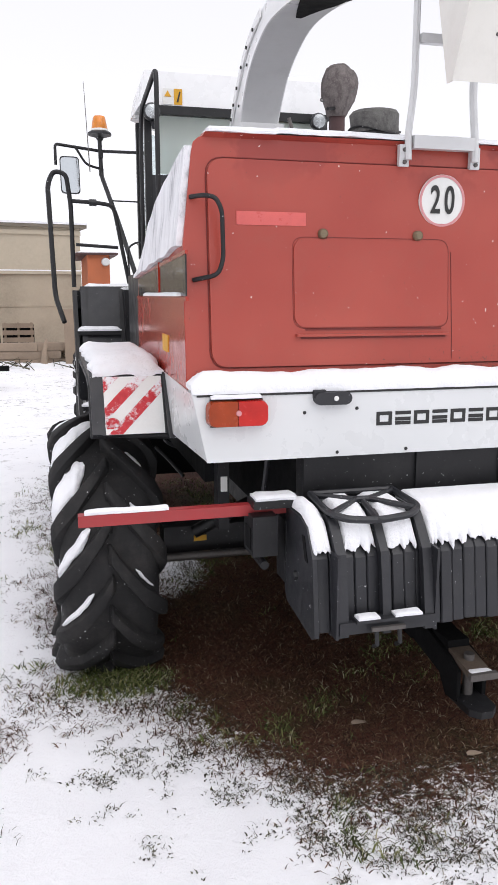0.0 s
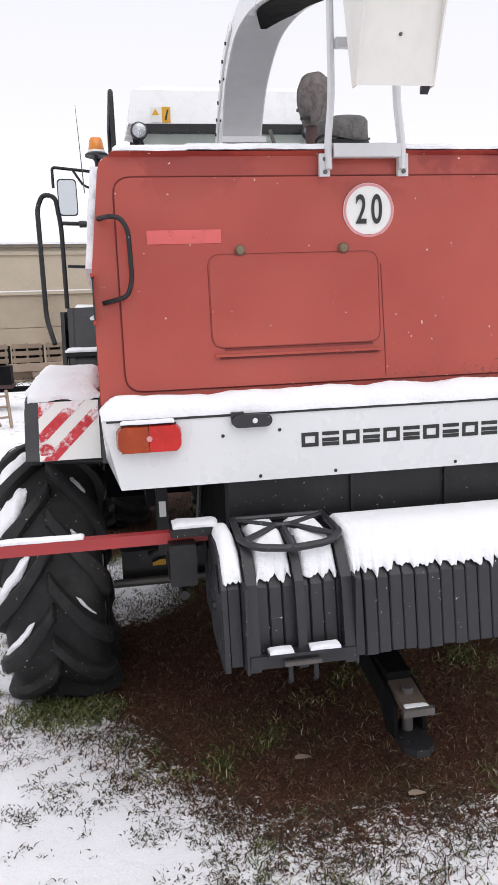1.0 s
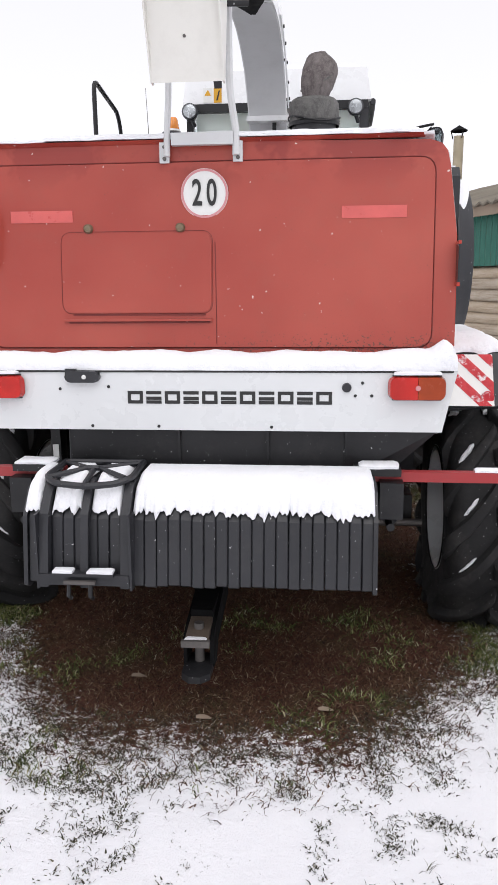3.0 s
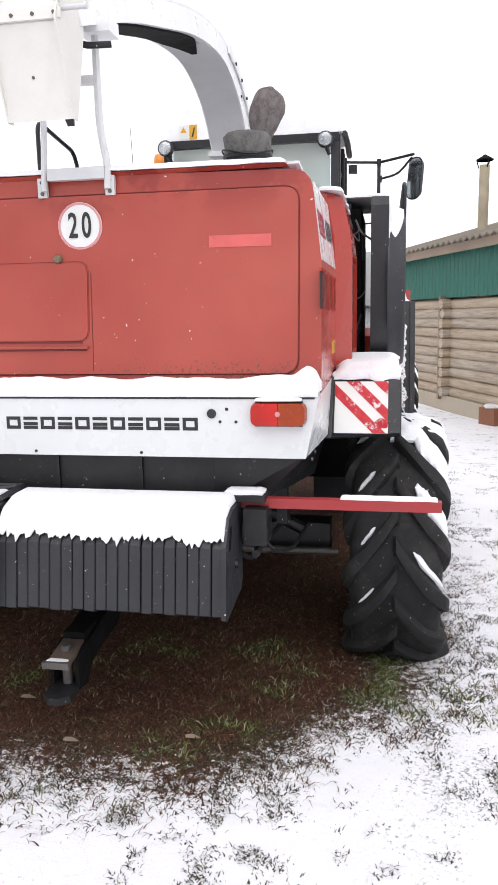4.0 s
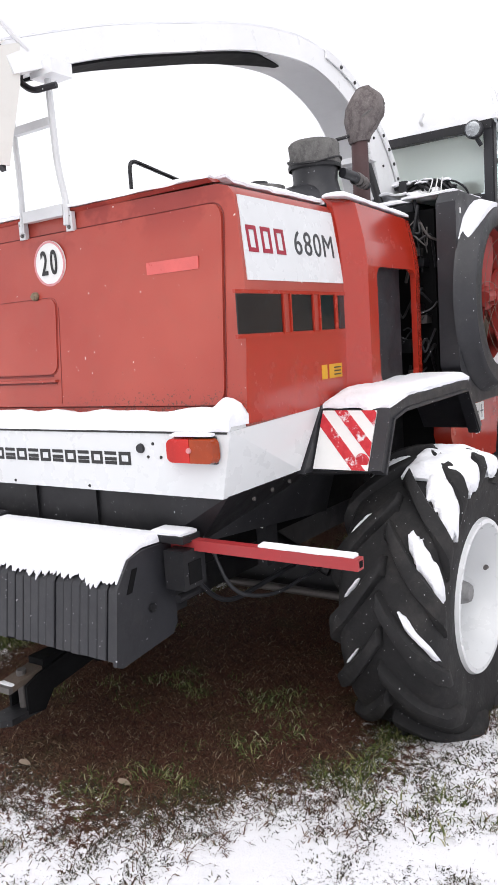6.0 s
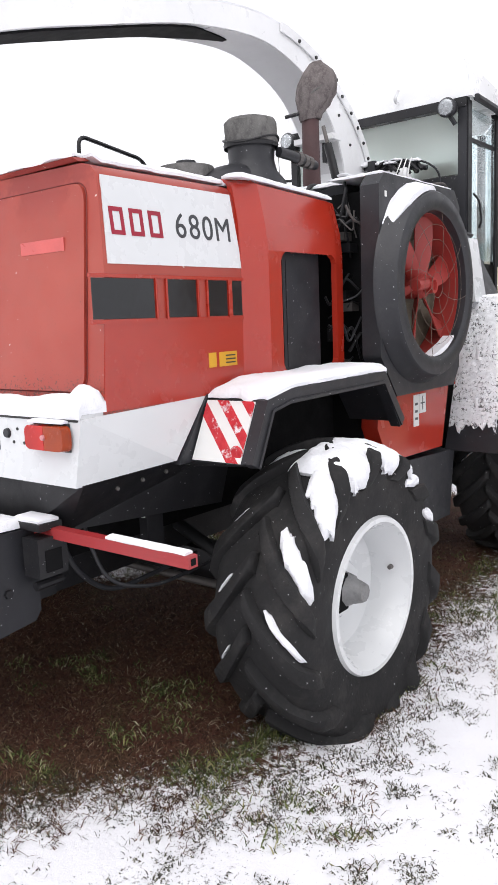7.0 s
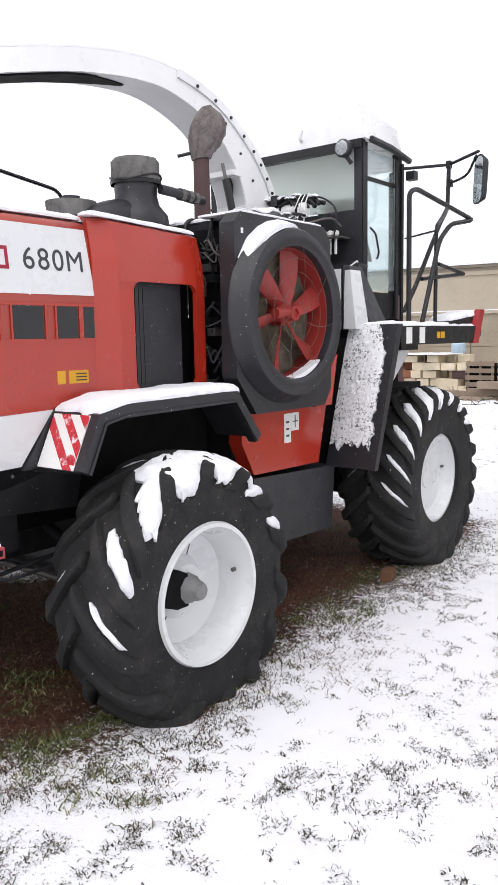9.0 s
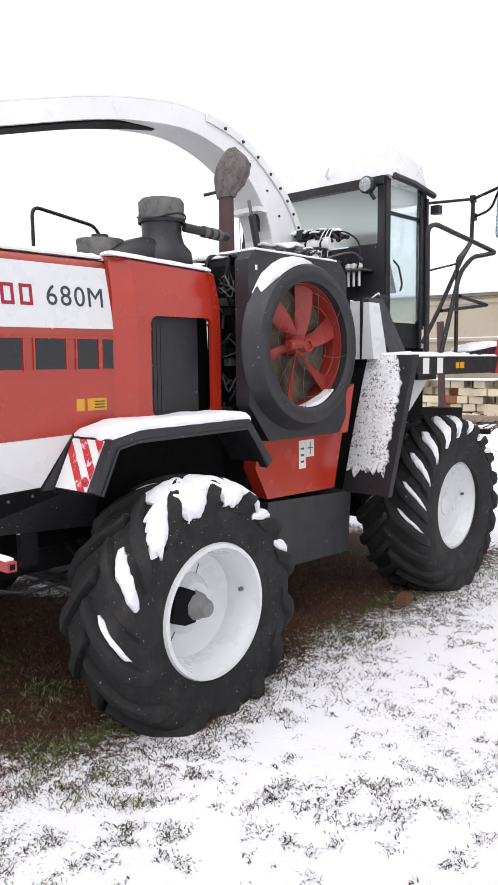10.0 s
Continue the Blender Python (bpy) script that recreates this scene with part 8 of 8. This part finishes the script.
def log_shed():
    """A log shed with a green sheet-metal gable band, its wall running towards the yard."""
    a, b = Vector((1.044, 15.695)), Vector((4.4, 6.4))
    d = (b - a).normalized()
    length = (b - a).length
    ang = math.atan2(d.y, d.x)
    m = Matrix.Translation((a.x, a.y, 0)) @ Matrix.Rotation(ang, 4, "Z")
    # local: x along the wall, -y towards the yard's machine side after the turn
    s = thing("log_shed", (0, 0, 0), "log shed with weathered grey logs and a green sheet-metal band", "shed")
    s.matrix_world = m
    side = 1
    logs = 10
    for k in range(logs):
        r = 0.098
        bm = tube(bmesh.new(), [(-0.15 + 0.0, 0.0, 0.0)] + [(length * t / 6, 0.012 * math.sin(k * 7 + t * 3), 0.01 * math.cos(k * 5 + t)) for t in range(1, 6)] + [(length, 0, 0)], r, 10)
        ob = part("log", bm, LOG, s, "", 0, True)
        ob.location = (0, 0.0, 0.36 + k * 0.18)
    part("footing", box(bmesh.new(), 0, length, -0.13, 0.3, -0.2, 0.275), CONCRETE_PALE, s, "beige rendered footing", 0.02)
    # the crossing wall: log ends beside a pale upright plank
    part("post", box(bmesh.new(), 4.1, 4.17, -0.2, -0.09, 0.2, 2.12), BARE_WOOD, s, "pale upright plank", 0.012)
    end = part("log_end", tube(bmesh.new(), [(0, -0.24, 0), (0, 0.05, 0)], 0.088, 12), LOG, s, "", 0.006)
    for k in range(logs):
        m = Matrix.Translation((4.33 + 0.012 * math.sin(k * 2.7), 0.012 * math.cos(k * 3.1), 0.36 + k * 0.18))
        if k:
            same_part("log_end", end.data, s, m)
        else:
            end.matrix_basis = m
    # corrugated green band
    bm = bmesh.new()
    n = 120
    for i in range(n):
        x0, x1 = length * i / n, length * (i + 1) / n
        y0, y1 = (-0.1, -0.128) if i % 2 else (-0.128, -0.1)
        vs = [bm.verts.new(p) for p in ((x0, y0, 2.09), (x1, y1, 2.09), (x1, y1, 3.07), (x0, y0, 3.07))]
        bm.faces.new(vs)
    bmesh.ops.remove_doubles(bm, verts=bm.verts, dist=0.001)
    part("green_band", bm, SHEET_GREEN, s, "green profiled sheet-metal band")
    part("inner_wall", box(bmesh.new(), 0, length, 0.05, 3.6, 0, 3.1), BARE_WOOD, s)
    part("fascia", box(bmesh.new(), -0.3, length + 0.3, -0.38, -0.33, 2.84, 3.0), BARE_WOOD, s, "", 0.01)
    bm = bmesh.new()
    n = 90
    for i in range(n):
        x0, x1 = -0.3 + (length + 0.6) * i / n, -0.3 + (length + 0.6) * (i + 1) / n
        h0, h1 = (0.0, 0.05) if i % 2 else (0.05, 0.0)
        vs = [bm.verts.new(p) for p in ((x0, -0.45, 3.0 + h0), (x1, -0.45, 3.0 + h1), (x1, 3.8, 4.1 + h1), (x0, 3.8, 4.1 + h0))]
        lo = [bm.verts.new((v.co.x, v.co.y, v.co.z - 0.03)) for v in vs]
        bm.faces.new(vs)
        bm.faces.new(lo[::-1])
        bm.faces.new((vs[0], lo[0], lo[1], vs[1]))
    part("roof", bm, SLATE, s, "grey corrugated roof sheets")
    cx = 3.537
    flue = part("flue", tube(bmesh.new(), [(cx, 0.9, 3.1), (cx + 0.02, 0.9, 4.58)], 0.095, 16), RUST, s, "tall round metal stove pipe", 0, True)
    bm = lathe(bmesh.new(), [(0.0, 0.15), (0.02, 0.165), (0.12, 0.0)], "z", (cx + 0.02, 0.9, 4.66), 16)
    for k in range(3):
        w = 2.1 * k
        tube(bm, [(cx + 0.02 + 0.11 * math.cos(w), 0.9 + 0.11 * math.sin(w), 4.53), (cx + 0.02 + 0.15 * math.cos(w), 0.9 + 0.15 * math.sin(w), 4.68)], 0.01, 5)
    part("flue_cap", bm, BLACK_AND_SHADE, flue)
    crate = part("wooden_box", box(bmesh.new(), -0.2, 0.2, -0.17, 0.17, 0.0, 0.28), RUST_BOARD, None, "", 0.012)
    crate.matrix_world = pose(3.07, 9.75, 0.0, 0, 0, -60)
    tagged(crate, "brown wooden box topped with snow by the shed", "box")
    snow_bed("snow_on_box", 2.9, 3.22, 9.6, 9.9, lambda x, y: 0.281, 0.05, "snow on a brown wooden box", 10, 10)


def rubble():
    """Blocks, boards and crates along the foot of the long building."""
    rnd = random.Random(8)
    for row in range(2):
        for tier in range(5):
            x = -11.5 + 0.25 * tier
            while x < -4.9 - 0.2 * tier:
                w, h = rnd.uniform(0.3, 0.62), rnd.uniform(0.21, 0.25)
                if rnd.random() < 0.97 - 0.08 * tier:
                    ob = part("stone_block", box(bmesh.new(), -w / 2, w / 2, -0.26, 0.26, 0, h), BLOCK if rnd.random() < 0.86 else rnd.choice((BROWN, BRICK_BROWN, RUST_BOARD)), None, "", 0.02)
                    ob.matrix_world = pose(x + w / 2, 21.6 + 0.6 * row + 0.16 * rnd.random(), tier * 0.25, 0, rnd.uniform(-3, 3), rnd.uniform(-9, 9))
                    tagged(ob, "pale building block stacked by the wall", "block", "blocks stacked by the wall")
                x += w + rnd.uniform(0.01, 0.05)
    # broken pieces tipped in front of the stack
    for k in range(46):
        w = rnd.uniform(0.15, 0.42)
        ob = part("broken_block", box(bmesh.new(), -w / 2, w / 2, -0.12, 0.12, 0, rnd.uniform(0.1, 0.22)), rnd.choice((BLOCK, BLOCK, BRICK_BROWN, RUST_BOARD, BROWN)), None, "", 0.02)
        ob.matrix_world = pose(rnd.uniform(-10.5, -4.6), rnd.uniform(20.4, 21.2), 0.02, rnd.uniform(-6, 6), rnd.uniform(-12, 12), rnd.uniform(0, 180))
        tagged(ob, "broken building block lying before the stack", "block", "broken blocks before the stack")
    verts, faces = [], []
    for k in range(700):
        x, y = rnd.uniform(-15, 0.0), rnd.triangular(16.6, 20.2, 18.8)
        z, q, n, w = ground_height(x, y) + rnd.uniform(0.0, 0.16), rnd.uniform(0, 3.14), rnd.uniform(0.15, 0.6), rnd.uniform(0.008, 0.022)
        dx, dy, dz = math.cos(q) * n, math.sin(q) * n, rnd.uniform(-0.05, 0.22)
        i = len(verts)
        verts += [(x, y, z - w), (x, y, z + w), (x + dx, y + dy, z + dz + w * 0.6), (x + dx, y + dy, z + dz - w * 0.6), (x + w, y - w, z), (x + dx + w, y + dy - w, z + dz)]
        faces += [(i, i + 1, i + 2, i + 3), (i + 1, i + 4, i + 5, i + 2), (i, i + 3, i + 5, i + 4)]
    me = bpy.data.meshes.new("brushwood")
    me.from_pydata(verts, [], faces)
    me.materials.append(GRASS_SNOW)
    tagged(new("brushwood", me), "dark twigs and withered weeds lying in the snow", "brushwood", "", "stuff")
    snow_bed("snow_on_blocks", -11.2, -5.9, 21.3, 22.6, lambda x, y: 1.24, 0.05, "snow on the stacked blocks", 40, 8)
    for k in range(3):
        x = -4.75 + 0.95 * k
        crate = thing("crate", (0, 0, 0), "weathered plank crate dusted with snow", "crate", "crates by the wall")
        for z in (0.35, 0.55, 0.75, 0.95):
            part("plank", box(bmesh.new(), x, x + 0.85, 20.0, 20.03, z, z + 0.13), BARE_WOOD, crate)
        for xx in (x + 0.04, x + 0.4, x + 0.76):
            part("batten", box(bmesh.new(), xx, xx + 0.06, 20.032, 20.08, 0.0, 1.1), BARE_WOOD, crate)
        part("crate_body", box(bmesh.new(), x, x + 0.85, 20.082, 20.6, 0.0, 1.02), BLACK_AND_SHADE, crate)
    for k in range(12):
        ob = part("timber", box(bmesh.new(), -1.9, 1.9, -0.09, 0.09, 0, 0.15), BARE_WOOD, None, "", 0.01)
        ob.matrix_world = pose(-13.5 + k * 1.0, 18.9 + 0.25 * (k % 3), 0.0 + 0.155 * (k % 2), 0, 0, rnd.uniform(-4, 4))
        tagged(ob, "snow-dusted weathered timber lying in the yard", "timber", "timbers in the yard")
    bank = sheet(bmesh.new(), 70, 8, lambda u, v: (-22 + 21 * u, 17.6 + 1.1 * v, -0.02 + 0.24 * math.sin(math.pi * v) * (0.6 + 0.6 * wob(u * 40, v * 2, 0, 1))), lambda u, v: (-22 + 21 * u, 17.6 + 1.1 * v, -0.06))
    tagged(part("snow_bank", bank, SNOW, None, "", 0, True), "low bank of snow before the timbers", "snow", "", "stuff")
    for k in range(9):
        x = -3.4 + 0.3 * k
        ob = part("log_pile_timber", box(bmesh.new(), -0.9, 0.9, -0.1, 0.1, 0, 0.2), BARE_WOOD, None, "", 0.015)
        ob.matrix_world = pose(x, 18.3 + 0.22 * (k % 2), 0.21 * (k % 3), 0, 0, rnd.uniform(-5, 5))
        tagged(ob, "snow-topped grey timber in a low heap", "timber", "timbers in a low heap")
    spike = part("broken_stump", tube(bmesh.new(), [(-1.75, 18, -0.05), (-1.72, 18, 0.4), (-1.66, 18.02, 0.75)], 0.12, 8, 0.03), BARE_WOOD, None, "", 0, True)
    tagged(spike, "weathered broken stump standing in the snow", "stump")
    drum = part("plastic_drum", lathe(bmesh.new(), [(0.0, 0.0), (0.0, 0.2), (0.04, 0.22), (0.28, 0.22), (0.32, 0.18), (0.32, 0.0)], "z", (-5.65, 21.6, 1.29), 18), PALE_BLUE, None, "", 0, True)
    tagged(drum, "pale blue plastic drum lying on the stacked blocks", "drum")
    # an old tyre on the ground
    old = lathe(bmesh.new(), [(-0.11, 0.2), (-0.12, 0.3), (-0.08, 0.36), (0.08, 0.36), (0.12, 0.3), (0.11, 0.2)], "y", (0, 0, 0.35), 32, True)
    ob = part("old_tyre", old, RUBBER, None, "", 0, True)
    ob.matrix_world = pose(-0.02, 10.85, -0.02, 8, 0, 25)
    tagged(ob, "worn black tyre standing in the snow", "tyre")


def farm_trailer():
    """A trailer with rust-brown board sides, standing far behind on the left."""
    t = thing("farm_trailer", (0, 0, 0), "old farm trailer with rust-brown board sides", "trailer")
    x0, x1, y = -6.4, -3.0, 13.0
    part("bed", box(bmesh.new(), x0, x1, y, y + 0.7, 0.46, 0.54), BROWN, t, "", 0.01)
    for k in range(3):
        a = x0 + (x1 - 0.75 - x0) * k / 3
        for z in (0.545, 0.685, 0.825):
            part("side_board", box(bmesh.new(), a + 0.03, a + (x1 - 0.75 - x0) / 3 - 0.03, y - 0.04, y, z, z + 0.132), RUST_BOARD, t, "", 0.008)
        part("stake", box(bmesh.new(), a - 0.03, a + 0.03, y - 0.07, y - 0.005, 0.48, 1.0), BARE_WOOD, t)
    part("dark_box", box(bmesh.new(), x1 - 0.72, x1, y - 0.03, y + 0.35, 0.54, 0.9), BLACK_AND_SHADE, t, "", 0.02)
    part("frame_beam", box(bmesh.new(), x0, x1 + 0.6, y + 0.3, y + 0.45, 0.36, 0.46), BLACK_AND_SHADE, t)
    for xx in (-5.7, -3.75):
        w = part("wheel", lathe(bmesh.new(), [(-0.09, 0.0), (-0.09, 0.15), (-0.1, 0.26), (0.1, 0.26), (0.1, 0.0)], "y", (xx, y + 0.25, 0.26), 24), RUBBER, t, "", 0, True)
        part("rim", lathe(bmesh.new(), [(-0.105, 0.0), (-0.105, 0.13), (-0.085, 0.14)], "y", (xx, y + 0.25, 0.26), 20), IRON, w)
    snow_bed("snow_on_trailer", x0, x1 - 0.75, y - 0.035, y - 0.004, lambda x, yy: 0.957, 0.02, "line of snow on the trailer side boards", 60, 4, 0.003)
    post = part("post", tube(bmesh.new(), [(-4.30, 15, -0.1), (-4.42, 15, 2.8)], 0.085, 8), BROWN, None, "", 0, True)
    tagged(post, "leaning dark wooden post in the yard", "post")
    lad = thing("junk_frame", (0, 0, 0), "pale broken wooden frame leaning in the snow", "frame")
    for dx in (0.0, 0.5):
        part("rail", tube(bmesh.new(), [(-2.95 + dx * 0.4, 10.6 - dx * 0.3, 0.04), (-3.35 + dx, 10.9, 0.62)], 0.03, 6), BARE_WOOD, lad)
    for k in range(3):
        part("rung", tube(bmesh.new(), [(-3.05 - 0.12 * k, 10.67 + 0.08 * k, 0.17 + 0.17 * k), (-2.79 - 0.02 * k, 10.55 + 0.1 * k, 0.2 + 0.17 * k)], 0.022, 6), BARE_WOOD, lad)


long_building()
brick_house()
log_shed()
rubble()
farm_trailer()
